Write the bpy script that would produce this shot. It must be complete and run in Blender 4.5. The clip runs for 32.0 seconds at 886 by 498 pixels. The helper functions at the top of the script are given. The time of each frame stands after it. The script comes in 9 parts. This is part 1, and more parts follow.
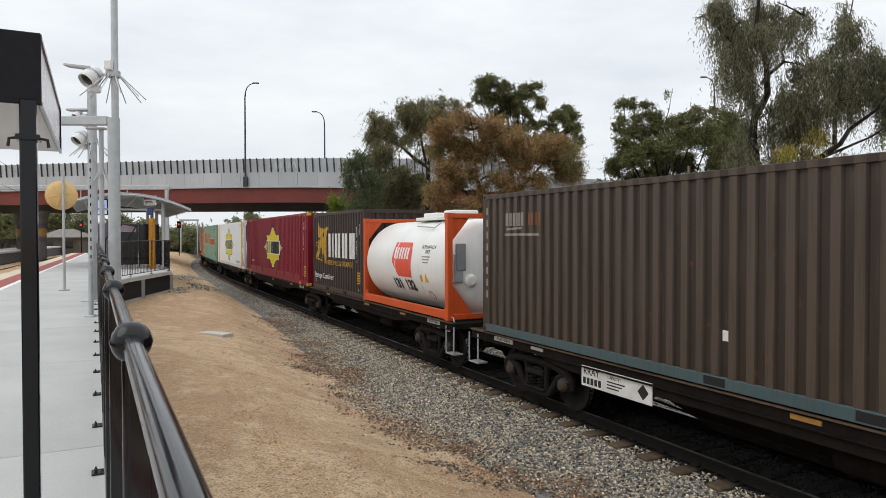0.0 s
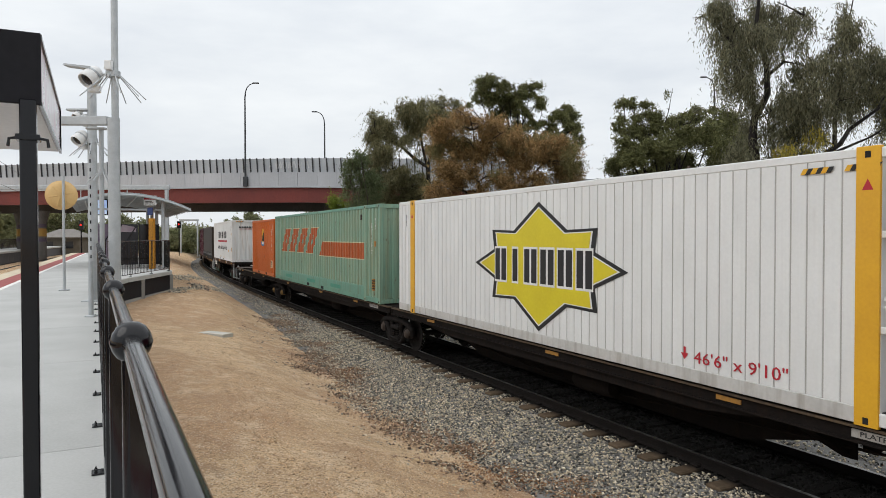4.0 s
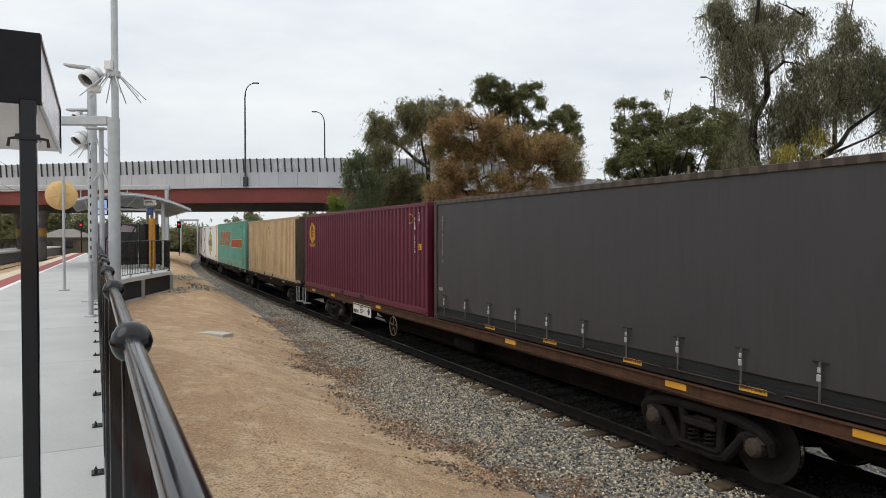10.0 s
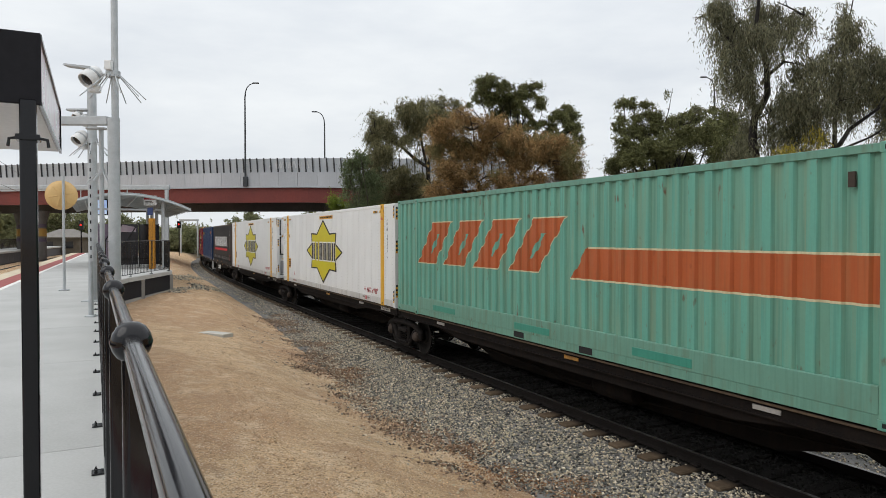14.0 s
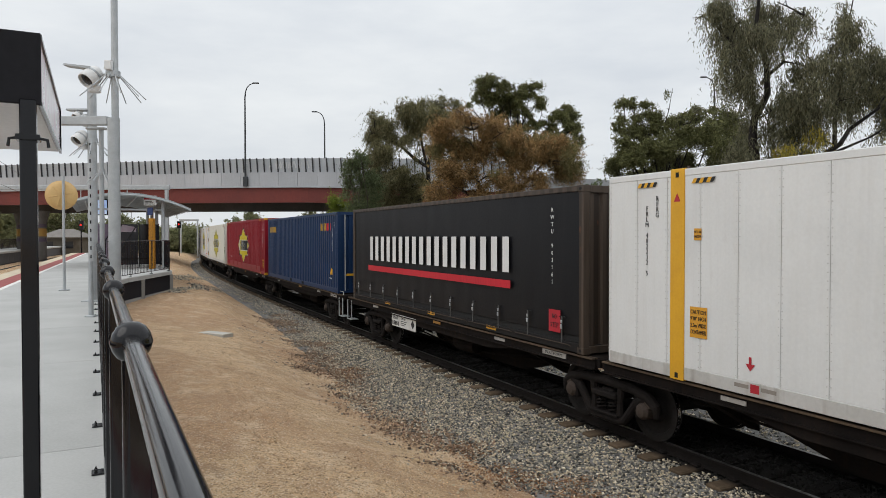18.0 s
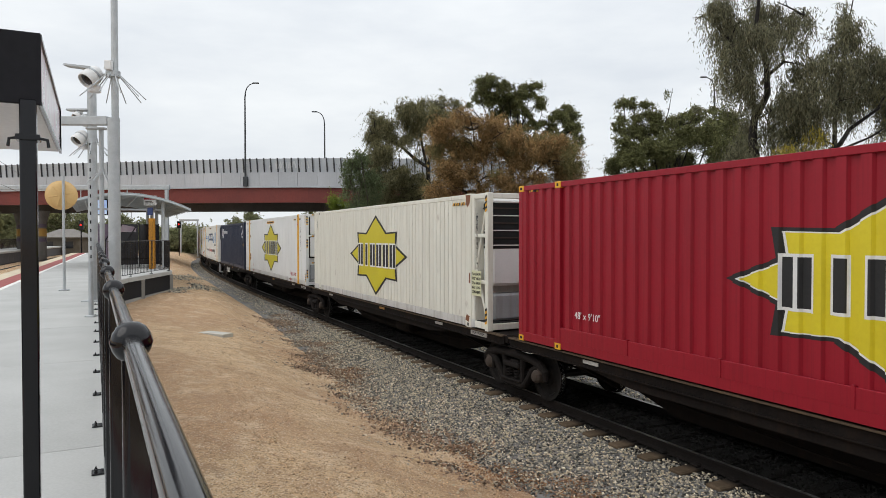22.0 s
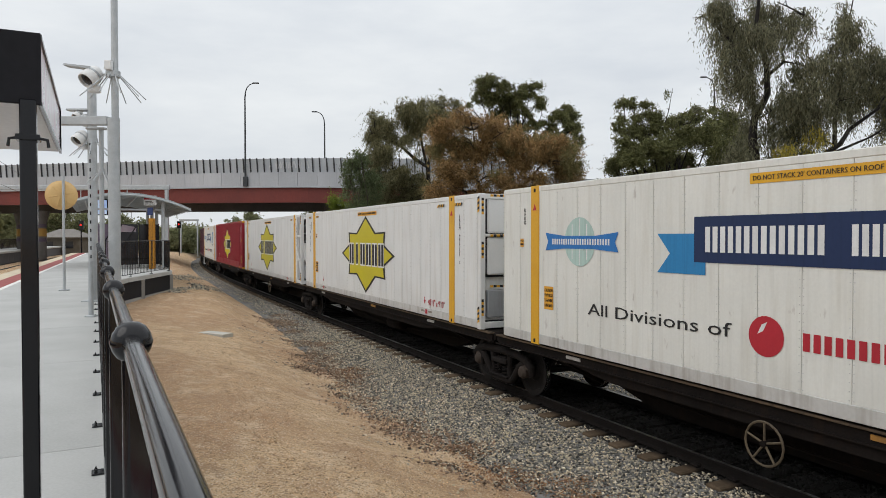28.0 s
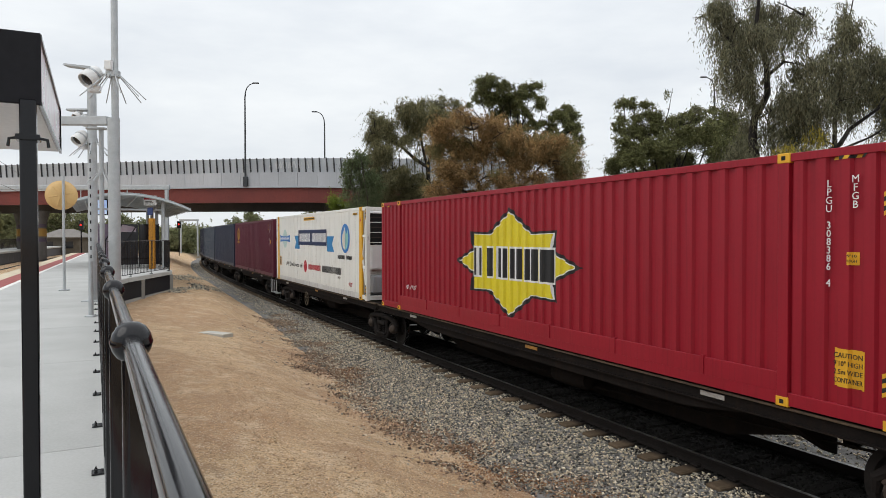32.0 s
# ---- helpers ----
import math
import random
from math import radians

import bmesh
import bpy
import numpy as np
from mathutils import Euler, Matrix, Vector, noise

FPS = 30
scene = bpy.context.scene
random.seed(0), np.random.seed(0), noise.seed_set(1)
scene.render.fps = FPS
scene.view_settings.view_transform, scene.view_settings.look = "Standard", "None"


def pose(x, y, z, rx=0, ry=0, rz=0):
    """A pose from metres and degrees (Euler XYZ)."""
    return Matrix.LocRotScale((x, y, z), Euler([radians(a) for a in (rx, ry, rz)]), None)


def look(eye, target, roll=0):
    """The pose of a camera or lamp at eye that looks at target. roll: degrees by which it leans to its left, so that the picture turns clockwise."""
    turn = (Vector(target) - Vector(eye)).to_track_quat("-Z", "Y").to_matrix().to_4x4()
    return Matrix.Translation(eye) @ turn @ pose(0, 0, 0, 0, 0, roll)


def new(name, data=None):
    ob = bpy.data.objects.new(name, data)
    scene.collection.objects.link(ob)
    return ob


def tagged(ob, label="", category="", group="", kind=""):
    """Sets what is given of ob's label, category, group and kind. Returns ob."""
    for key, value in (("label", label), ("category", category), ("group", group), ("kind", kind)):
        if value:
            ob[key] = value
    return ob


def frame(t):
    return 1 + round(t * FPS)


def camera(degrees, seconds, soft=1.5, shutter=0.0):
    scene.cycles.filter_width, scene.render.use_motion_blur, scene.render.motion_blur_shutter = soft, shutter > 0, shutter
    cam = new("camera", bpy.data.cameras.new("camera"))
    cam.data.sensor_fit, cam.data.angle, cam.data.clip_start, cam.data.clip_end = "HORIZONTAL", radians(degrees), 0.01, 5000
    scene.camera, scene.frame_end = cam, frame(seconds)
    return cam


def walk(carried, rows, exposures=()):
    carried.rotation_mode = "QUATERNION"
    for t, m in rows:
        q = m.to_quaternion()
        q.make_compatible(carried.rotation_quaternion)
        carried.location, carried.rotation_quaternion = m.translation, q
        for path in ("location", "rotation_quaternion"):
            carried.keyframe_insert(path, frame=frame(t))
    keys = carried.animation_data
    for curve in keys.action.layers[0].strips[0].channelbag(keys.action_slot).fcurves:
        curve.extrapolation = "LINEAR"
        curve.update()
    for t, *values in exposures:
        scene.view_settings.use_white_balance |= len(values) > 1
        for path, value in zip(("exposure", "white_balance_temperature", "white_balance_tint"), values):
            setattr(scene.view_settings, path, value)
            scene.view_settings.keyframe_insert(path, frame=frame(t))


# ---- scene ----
CAM_Z = 3.17          # above the rail head, which is z = 0
cam = camera(65.81, 32.0, soft=0.8)
eye_pose = pose(0, 0, CAM_Z, 90 - 1.057, 0.046, 0)
walk(cam, [(0.0, eye_pose), (32.0, eye_pose)], exposures=[(0.0, 0.1), (1.2, 0.0), (2.2, 0.12), (4.0, 0.06), (6.0, 0.04), (8.0, 0.02), (9.0, -0.05), (10.5, 0.1), (12.0, 0.13), (13.0, 0.07), (14.5, 0.0), (16.5, -0.15), (18.0, -0.08), (19.5, 0.1), (21.0, 0.12), (22.2, 0.04), (23.0, -0.14), (24.0, -0.18), (25.0, -0.08), (26.5, 0.0), (28.0, -0.08), (29.0, -0.18), (30.8, -0.16), (32.0, 0.08)])

# ---- overcast sky, one wide soft sun ----
world = bpy.data.worlds.new("overcast_sky")
scene.world = world
world.use_nodes = True
wn, wl = world.node_tree.nodes, world.node_tree.links
wn.clear()


def sky_setup():
    out = wn.new("ShaderNodeOutputWorld")
    bg = wn.new("ShaderNodeBackground")
    sky = wn.new("ShaderNodeTexSky")
    sky.sky_type, sky.sun_disc = "NISHITA", False
    sky.sun_elevation, sky.sun_rotation = radians(41), radians(220)
    co = wn.new("ShaderNodeTexCoord")
    sep = wn.new("ShaderNodeSeparateXYZ")
    wl.new(co.outputs["Generated"], sep.inputs[0])
    # overcast luminance rises from the horizon to the zenith
    grad = wn.new("ShaderNodeValToRGB")
    grad.color_ramp.elements[0].position, grad.color_ramp.elements[0].color = 0.0, (0.74, 0.765, 0.785, 1)
    grad.color_ramp.elements[1].position, grad.color_ramp.elements[1].color = 1.0, (1.22, 1.25, 1.28, 1)
    e = grad.color_ramp.elements.new(0.32)
    e.color = (0.80, 0.83, 0.86, 1)
    wl.new(sep.outputs["Z"], grad.inputs[0])
    mp = wn.new("ShaderNodeMapping")
    mp.inputs["Scale"].default_value = (1.6, 1.6, 5.5)
    wl.new(co.outputs["Generated"], mp.inputs[0])
    no = wn.new("ShaderNodeTexNoise")
    no.inputs["Scale"].default_value, no.inputs["Detail"].default_value, no.inputs["Roughness"].default_value = 2.2, 7, 0.55
    wl.new(mp.outputs[0], no.inputs["Vector"])
    cr = wn.new("ShaderNodeValToRGB")
    cr.color_ramp.elements[0].position, cr.color_ramp.elements[0].color = 0.3, (0.86, 0.88, 0.91, 1)
    cr.color_ramp.elements[1].position, cr.color_ramp.elements[1].color = 0.68, (1.06, 1.06, 1.05, 1)
    wl.new(no.outputs[0], cr.inputs[0])
    mul = wn.new("ShaderNodeMix")
    mul.data_type, mul.blend_type = "RGBA", "MULTIPLY"
    mul.inputs[0].default_value = 1.0
    wl.new(grad.outputs[0], mul.inputs[6])
    wl.new(cr.outputs[0], mul.inputs[7])
    mix = wn.new("ShaderNodeMix")
    mix.data_type = "RGBA"
    mix.inputs[0].default_value = 0.97
    hs = wn.new("ShaderNodeVectorMath")
    hs.operation = "SCALE"
    hs.inputs[3].default_value = 0.1
    wl.new(sky.outputs[0], hs.inputs[0])
    wl.new(hs.outputs[0], mix.inputs[6])
    wl.new(mul.outputs[2], mix.inputs[7])
    wl.new(mix.outputs[2], bg.inputs[0])
    bg.inputs[1].default_value = 1.08
    wl.new(bg.outputs[0], out.inputs[0])


sky_setup()
sun = new("sun", bpy.data.lights.new("sun", "SUN"))
sun.data.energy, sun.data.angle, sun.data.color = 0.75, radians(45), (1.0, 0.97, 0.93)
sun.matrix_world = look((-29, -14, 34), (0, 0, 0))

# ---- materials ----
MATS = {}


def mat(name, c1, c2=None, rough=0.6, metal=0.0, s1=1.5, s2=30.0, bump=0.15, depth=0.004, streak=None, streak_amt=0.5, rnd=0.0, emit=0.0, spec=0.5, stretch=(1, 1, 1), isl=0.0, fine=0.0, flute=None, rust=0.0):
    """A procedural surface: two scales of colour variation, grain relief, optional downward streaks, variation per object or island."""
    if name in MATS:
        return MATS[name]
    m = bpy.data.materials.new(name)
    MATS[name] = m
    m.use_nodes = True
    n, l = m.node_tree.nodes, m.node_tree.links
    p = n["Principled BSDF"]
    c2 = c2 or tuple(v * 0.82 for v in c1)
    co = n.new("ShaderNodeTexCoord")
    mp = n.new("ShaderNodeMapping")
    mp.inputs["Scale"].default_value = stretch
    # each object takes its own stretch of the pattern
    inf, sh, ad = n.new("ShaderNodeObjectInfo"), n.new("ShaderNodeVectorMath"), n.new("ShaderNodeVectorMath")
    sh.operation, ad.operation = "SCALE", "ADD"
    sh.inputs[0].default_value = (23.0, 17.0, 9.0)
    l.new(inf.outputs["Random"], sh.inputs[3])
    l.new(co.outputs["Object"], ad.inputs[0])
    l.new(sh.outputs[0], ad.inputs[1])
    where = ad.outputs[0]
    l.new(where, mp.inputs[0])

    def nz(scale, detail):
        t = n.new("ShaderNodeTexNoise")
        t.inputs["Scale"].default_value, t.inputs["Detail"].default_value = scale, detail
        l.new(mp.outputs[0], t.inputs["Vector"])
        return t

    a, b = nz(s1, 4), nz(s2, 5)
    add = n.new("ShaderNodeMath")
    add.operation = "MULTIPLY_ADD"
    l.new(b.outputs[0], add.inputs[0])
    add.inputs[1].default_value = 0.5
    l.new(a.outputs[0], add.inputs[2])
    mr = n.new("ShaderNodeMapRange")
    mr.inputs[1].default_value, mr.inputs[2].default_value = 0.5, 1.0
    l.new(add.outputs[0], mr.inputs[0])
    mx = n.new("ShaderNodeMix")
    mx.data_type = "RGBA"
    mx.inputs[6].default_value, mx.inputs[7].default_value = (*c1, 1), (*c2, 1)
    l.new(mr.outputs[0], mx.inputs[0])
    col = mx.outputs[2]
    if streak:
        mp2 = n.new("ShaderNodeMapping")
        mp2.inputs["Scale"].default_value = (5.0, 5.0, 0.45)
        l.new(where, mp2.inputs[0])
        t = n.new("ShaderNodeTexNoise")
        t.inputs["Scale"].default_value, t.inputs["Detail"].default_value = 1.6, 5
        l.new(mp2.outputs[0], t.inputs["Vector"])
        r = n.new("ShaderNodeMapRange")
        r.inputs[1].default_value, r.inputs[2].default_value = 0.5, 0.78
        r.inputs[4].default_value = streak_amt
        l.new(t.outputs[0], r.inputs[0])
        m2 = n.new("ShaderNodeMix")
        m2.data_type = "RGBA"
        l.new(r.outputs[0], m2.inputs[0])
        l.new(col, m2.inputs[6])
        m2.inputs[7].default_value = (*streak, 1)
        col = m2.outputs[2]
    def mixed(fac, amount, colour):
        k = n.new("ShaderNodeMath")
        k.operation = "MULTIPLY"
        l.new(fac, k.inputs[0])
        k.inputs[1].default_value = amount
        m4 = n.new("ShaderNodeMix")
        m4.data_type = "RGBA"
        l.new(k.outputs[0], m4.inputs[0])
        l.new(col, m4.inputs[6])
        m4.inputs[7].default_value = (*colour, 1)
        return m4.outputs[2]

    def noise_range(scale3, scale, lo, hi, detail=5):
        q = n.new("ShaderNodeMapping")
        q.inputs["Scale"].default_value = scale3
        l.new(where, q.inputs[0])
        t = n.new("ShaderNodeTexNoise")
        t.inputs["Scale"].default_value, t.inputs["Detail"].default_value = scale, detail
        l.new(q.outputs[0], t.inputs["Vector"])
        r = n.new("ShaderNodeMapRange")
        r.inputs[1].default_value, r.inputs[2].default_value = lo, hi
        l.new(t.outputs[0], r.inputs[0])
        return r.outputs[0]

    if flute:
        # colour film down the pressed-in flutes, uneven along the wall; rusty on tan
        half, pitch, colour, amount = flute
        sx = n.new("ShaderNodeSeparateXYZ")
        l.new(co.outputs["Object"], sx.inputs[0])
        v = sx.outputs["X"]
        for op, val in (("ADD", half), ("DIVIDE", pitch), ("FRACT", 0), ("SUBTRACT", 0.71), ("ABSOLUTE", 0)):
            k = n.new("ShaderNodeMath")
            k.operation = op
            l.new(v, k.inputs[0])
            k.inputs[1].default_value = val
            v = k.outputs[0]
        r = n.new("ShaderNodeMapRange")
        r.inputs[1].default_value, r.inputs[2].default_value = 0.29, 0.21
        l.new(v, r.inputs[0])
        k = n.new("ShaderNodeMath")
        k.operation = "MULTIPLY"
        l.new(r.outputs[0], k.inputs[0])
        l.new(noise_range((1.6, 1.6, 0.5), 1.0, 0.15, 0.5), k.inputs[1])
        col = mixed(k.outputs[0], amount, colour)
    if fine:
        col = mixed(noise_range((22.0, 22.0, 0.6), 1.0, 0.5, 0.75), fine, tuple(q * 0.45 for q in c1))
        col = mixed(noise_range((14.0, 14.0, 0.9), 1.0, 0.60, 0.78), fine * 0.5, tuple(min(0.9, q * 1.35 + 0.02) for q in c1))
    if rust:
        # rust spots and short runs
        col = mixed(noise_range((6.0, 6.0, 2.2), 1.3, 0.66, 0.74, 8), rust, (0.13, 0.045, 0.02))
    if rnd or isl:
        if rnd:
            src = n.new("ShaderNodeObjectInfo").outputs["Random"]
        else:
            src = n.new("ShaderNodeNewGeometry").outputs["Random Per Island"]
        amt = rnd or isl
        r = n.new("ShaderNodeMapRange")
        r.inputs[3].default_value, r.inputs[4].default_value = 1 - amt, 1 + amt
        l.new(src, r.inputs[0])
        m3 = n.new("ShaderNodeVectorMath")
        m3.operation = "SCALE"
        l.new(col, m3.inputs[0])
        l.new(r.outputs[0], m3.inputs[3])
        col = m3.outputs[0]
    l.new(col, p.inputs["Base Color"])
    rr = n.new("ShaderNodeMapRange")
    rr.inputs[3].default_value, rr.inputs[4].default_value = max(0.03, rough - 0.08), min(1, rough + 0.1)
    l.new(b.outputs[0], rr.inputs[0])
    l.new(rr.outputs[0], p.inputs["Roughness"])
    p.inputs["Metallic"].default_value = metal
    p.inputs["Specular IOR Level"].default_value = spec
    if bump:
        bm_ = n.new("ShaderNodeBump")
        bm_.inputs["Strength"].default_value, bm_.inputs["Distance"].default_value = bump, depth
        l.new(b.outputs[0], bm_.inputs["Height"])
        l.new(bm_.outputs[0], p.inputs["Normal"])
    if emit:
        l.new(col, p.inputs["Emission Color"])
        p.inputs["Emission Strength"].default_value = emit
    return m


# ---- geometry builder ----
class Geo:
    def __init__(self):
        self.v, self.f = [], []

    def add(self, vs, fs):
        o = len(self.v)
        self.v += [tuple(q) for q in vs]
        self.f += [tuple(i + o for i in q) for q in fs]
        return self

    def box(self, x0, x1, y0, y1, z0, z1, c=0.0):
        if x0 > x1: x0, x1 = x1, x0
        if y0 > y1: y0, y1 = y1, y0
        if z0 > z1: z0, z1 = z1, z0
        if c <= 0:
            vs = [(x, y, z) for x in (x0, x1) for y in (y0, y1) for z in (z0, z1)]
            return self.add(vs, [(0, 1, 3, 2), (4, 6, 7, 5), (0, 4, 5, 1), (2, 3, 7, 6), (0, 2, 6, 4), (1, 5, 7, 3)])
        # chamfered box
        c = min(c, (x1 - x0) * 0.45, (y1 - y0) * 0.45, (z1 - z0) * 0.45)
        vs, key = [], {}
        for i, x in enumerate((x0, x1)):
            for j, y in enumerate((y0, y1)):
                for k, z in enumerate((z0, z1)):
                    sx, sy, sz = (c if i == 0 else -c), (c if j == 0 else -c), (c if k == 0 else -c)
                    key[i, j, k, 0] = len(vs); vs.append((x, y + sy, z + sz))
                    key[i, j, k, 1] = len(vs); vs.append((x + sx, y, z + sz))
                    key[i, j, k, 2] = len(vs); vs.append((x + sx, y + sy, z))
        fs = []
        q = lambda *a: fs.append(tuple(key[w] for w in a))
        for i in (0, 1):
            q(*[(i, 0, 0, 0), (i, 1, 0, 0), (i, 1, 1, 0), (i, 0, 1, 0)][::(-1 if i == 0 else 1)])
            q(*[(0, i, 0, 1), (1, i, 0, 1), (1, i, 1, 1), (0, i, 1, 1)][::(1 if i == 0 else -1)])
            q(*[(0, 0, i, 2), (1, 0, i, 2), (1, 1, i, 2), (0, 1, i, 2)][::(-1 if i == 0 else 1)])
        for a in (0, 1):
            for b in (0, 1):
                s = (a == b)
                q(*[(a, b, 0, 0), (a, b, 1, 0), (a, b, 1, 1), (a, b, 0, 1)][::(-1 if s else 1)])
                q(*[(a, 0, b, 0), (a, 0, b, 2), (a, 1, b, 2), (a, 1, b, 0)][::(-1 if s else 1)])
                q(*[(0, a, b, 1), (1, a, b, 1), (1, a, b, 2), (0, a, b, 2)][::(-1 if s else 1)])
                for k in (0, 1):
                    q(*[(a, b, k, 0), (a, b, k, 1), (a, b, k, 2)][::(1 if (a + b + k) % 2 else -1)])
        return self.add(vs, fs)

    def tube(self, p, q, r0, r1=None, n=10, caps=True):
        r1 = r0 if r1 is None else r1
        p, q = Vector(p), Vector(q)
        d = (q - p).normalized()
        a = d.orthogonal().normalized()
        b = d.cross(a)
        vs = []
        for c, r in ((p, r0), (q, r1)):
            for i in range(n):
                t = 2 * math.pi * i / n
                vs.append(c + (a * math.cos(t) + b * math.sin(t)) * r)
        fs = [(i, (i + 1) % n, n + (i + 1) % n, n + i) for i in range(n)]
        if caps:
            fs += [tuple(range(n))[::-1], tuple(range(n, 2 * n))]
        return self.add(vs, fs)

    def path(self, pts, r, n=8):
        """A round bar through points, with one radius or a radius per point."""
        pts = [Vector(p) for p in pts]
        rs = r if isinstance(r, (list, tuple)) else [r] * len(pts)
        vs, a = [], None
        for i, p in enumerate(pts):
            d = (pts[min(i + 1, len(pts) - 1)] - pts[max(i - 1, 0)]).normalized()
            a = d.orthogonal().normalized() if a is None else (a - d * a.dot(d)).normalized()
            b = d.cross(a)
            for k in range(n):
                t = 2 * math.pi * k / n
                vs.append(p + (a * math.cos(t) + b * math.sin(t)) * rs[i])
        fs = [(i * n + k, i * n + (k + 1) % n, (i + 1) * n + (k + 1) % n, (i + 1) * n + k) for i in range(len(pts) - 1) for k in range(n)]
        fs += [tuple(range(n))[::-1], tuple(range((len(pts) - 1) * n, len(pts) * n))]
        return self.add(vs, fs)

    def prism(self, poly, axis, a, b, holes=()):
        """A polygon (counter-clockwise) pushed along an axis from a to b. axis: 'x','y','z'; poly in the other two, in order."""
        def P(u, w, t):
            return {"x": (t, u, w), "y": (u, t, w), "z": (u, w, t)}[axis]
        n = len(poly)
        vs = [P(u, w, a) for u, w in poly] + [P(u, w, b) for u, w in poly]
        fs = [(i, (i + 1) % n, n + (i + 1) % n, n + i) for i in range(n)] + [tuple(range(n))[::-1], tuple(range(n, 2 * n))]
        return self.add(vs, fs)

    def lathe(self, prof, n=16, axis="z", at=(0, 0, 0)):
        """prof: (radius, height) from bottom to top."""
        vs = []
        for r, h in prof:
            for i in range(n):
                t = 2 * math.pi * i / n
                u, w = r * math.cos(t), r * math.sin(t)
                v = {"z": (u, w, h), "y": (w, h, u), "x": (h, u, w)}[axis]
                vs.append((v[0] + at[0], v[1] + at[1], v[2] + at[2]))
        m = len(prof)
        fs = [(k * n + i, k * n + (i + 1) % n, (k + 1) * n + (i + 1) % n, (k + 1) * n + i) for k in range(m - 1) for i in range(n)]
        fs += [tuple(range(n))[::-1], tuple(range((m - 1) * n, m * n))]
        return self.add(vs, fs)

    def mesh(self, name, smooth=False, angle=None):
        me = bpy.data.meshes.new(name)
        me.from_pydata(self.v, [], self.f)
        if smooth:
            me.polygons.foreach_set("use_smooth", [True] * len(me.polygons))
            if angle:
                me.set_sharp_from_angle(angle=radians(angle))
        me.update()
        return me


def fix(me):
    bm = bmesh.new()
    bm.from_mesh(me)
    bmesh.ops.recalc_face_normals(bm, faces=bm.faces)
    bm.to_mesh(me)
    bm.free()
    return me


def np_mesh(name, verts, faces):
    """A mesh from arrays: verts (n,3), faces (m,k)."""
    me = bpy.data.meshes.new(name)
    verts, faces = np.asarray(verts, np.float32), np.asarray(faces, np.int32)
    m, k = faces.shape
    me.vertices.add(len(verts))
    me.vertices.foreach_set("co", verts.ravel())
    me.loops.add(m * k)
    me.loops.foreach_set("vertex_index", faces.ravel())
    me.polygons.add(m)
    me.polygons.foreach_set("loop_start", np.arange(0, m * k, k, dtype=np.int32))
    me.update(calc_edges=True)
    return me


def part(name, geo, material, parent=None, label="", smooth=False, m=None, angle=40):
    """ONE mesh object under a thing or a part (or top-level)."""
    me = geo if isinstance(geo, bpy.types.Mesh) else geo.mesh(name, smooth, angle)
    if not me.materials:
        me.materials.append(material)
    ob = new(name, me)
    if parent is not None:
        ob.parent = parent
    if m is not None:
        ob.matrix_basis = m
    if label:
        ob["label"] = label
    return ob


def thing(name, label, category, group="", kind="", m=None):
    ob = new(name)
    ob.empty_display_size = 0.2
    if m is not None:
        ob.matrix_basis = m
    return tagged(ob, label, category, group, kind)


TEXTS = {}


def text_mesh(s, size, width=None, align="CENTER", depth=0.002, bold=0.0, leading=1.0):
    key = (s, size, width, align, bold, leading)
    if key in TEXTS:
        return TEXTS[key]
    cu = bpy.data.curves.new("lettering", "FONT")
    cu.body, cu.size, cu.align_x, cu.align_y, cu.extrude, cu.resolution_u = s, size, align, "CENTER", depth, 2
    cu.offset, cu.space_line = bold, leading
    ob = bpy.data.objects.new("lettering", cu)
    me = bpy.data.meshes.new_from_object(ob)
    bpy.data.objects.remove(ob)
    bpy.data.curves.remove(cu)
    if width:
        xs = [v.co.x for v in me.vertices]
        k = width / max(1e-6, max(xs) - min(xs))
        for v in me.vertices:
            v.co.x *= k
    TEXTS[key] = me
    return me


def lettering(s, size, material, parent, x, y, z, width=None, align="CENTER", vertical=False, rot=None, label="", bold=0.0, leading=1.0):
    """Words on the near (-y) face of a thing, upright, read from outside."""
    if vertical:
        s = "\n".join(s)
        leading = 0.8
    me = text_mesh(s, size, width, align, 0.002, bold, leading).copy()
    if me.materials:
        me.materials.clear()
    return part("lettering", me, material, parent, label, m=rot or pose(x, y, z, 90, 0, 0))


# ---- the railway's plan: arc length a, growing away from the camera ----
SPEED = 9.928
A0X, A0Y, TH0, K1, A_END = 2.1925, 12.0, -0.45206, 3.1857e-5, 130.0
NP = 2600
A_MIN, A_STEP = -420.0, 0.5
PLAN = []


def build_plan():
    th_at = lambda a: TH0 + (0 if a < 0 else K1 * min(a, A_END) ** 2 / 2)
    x, y, a = A0X, A0Y, 0.0
    fw = [(0.0, x, y)]
    while a < 480:
        t = th_at(a + A_STEP / 2)
        x, y, a = x + math.sin(t) * A_STEP, y + math.cos(t) * A_STEP, a + A_STEP
        fw.append((a, x, y))
    x, y, a = A0X, A0Y, 0.0
    bw = []
    while a > A_MIN:
        x, y, a = x - math.sin(TH0) * A_STEP, y - math.cos(TH0) * A_STEP, a - A_STEP
        bw.append((a, x, y))
    PLAN.extend(bw[::-1] + fw)


build_plan()


def heading(a):
    return TH0 + (0 if a < 0 else K1 * min(a, A_END) ** 2 / 2)


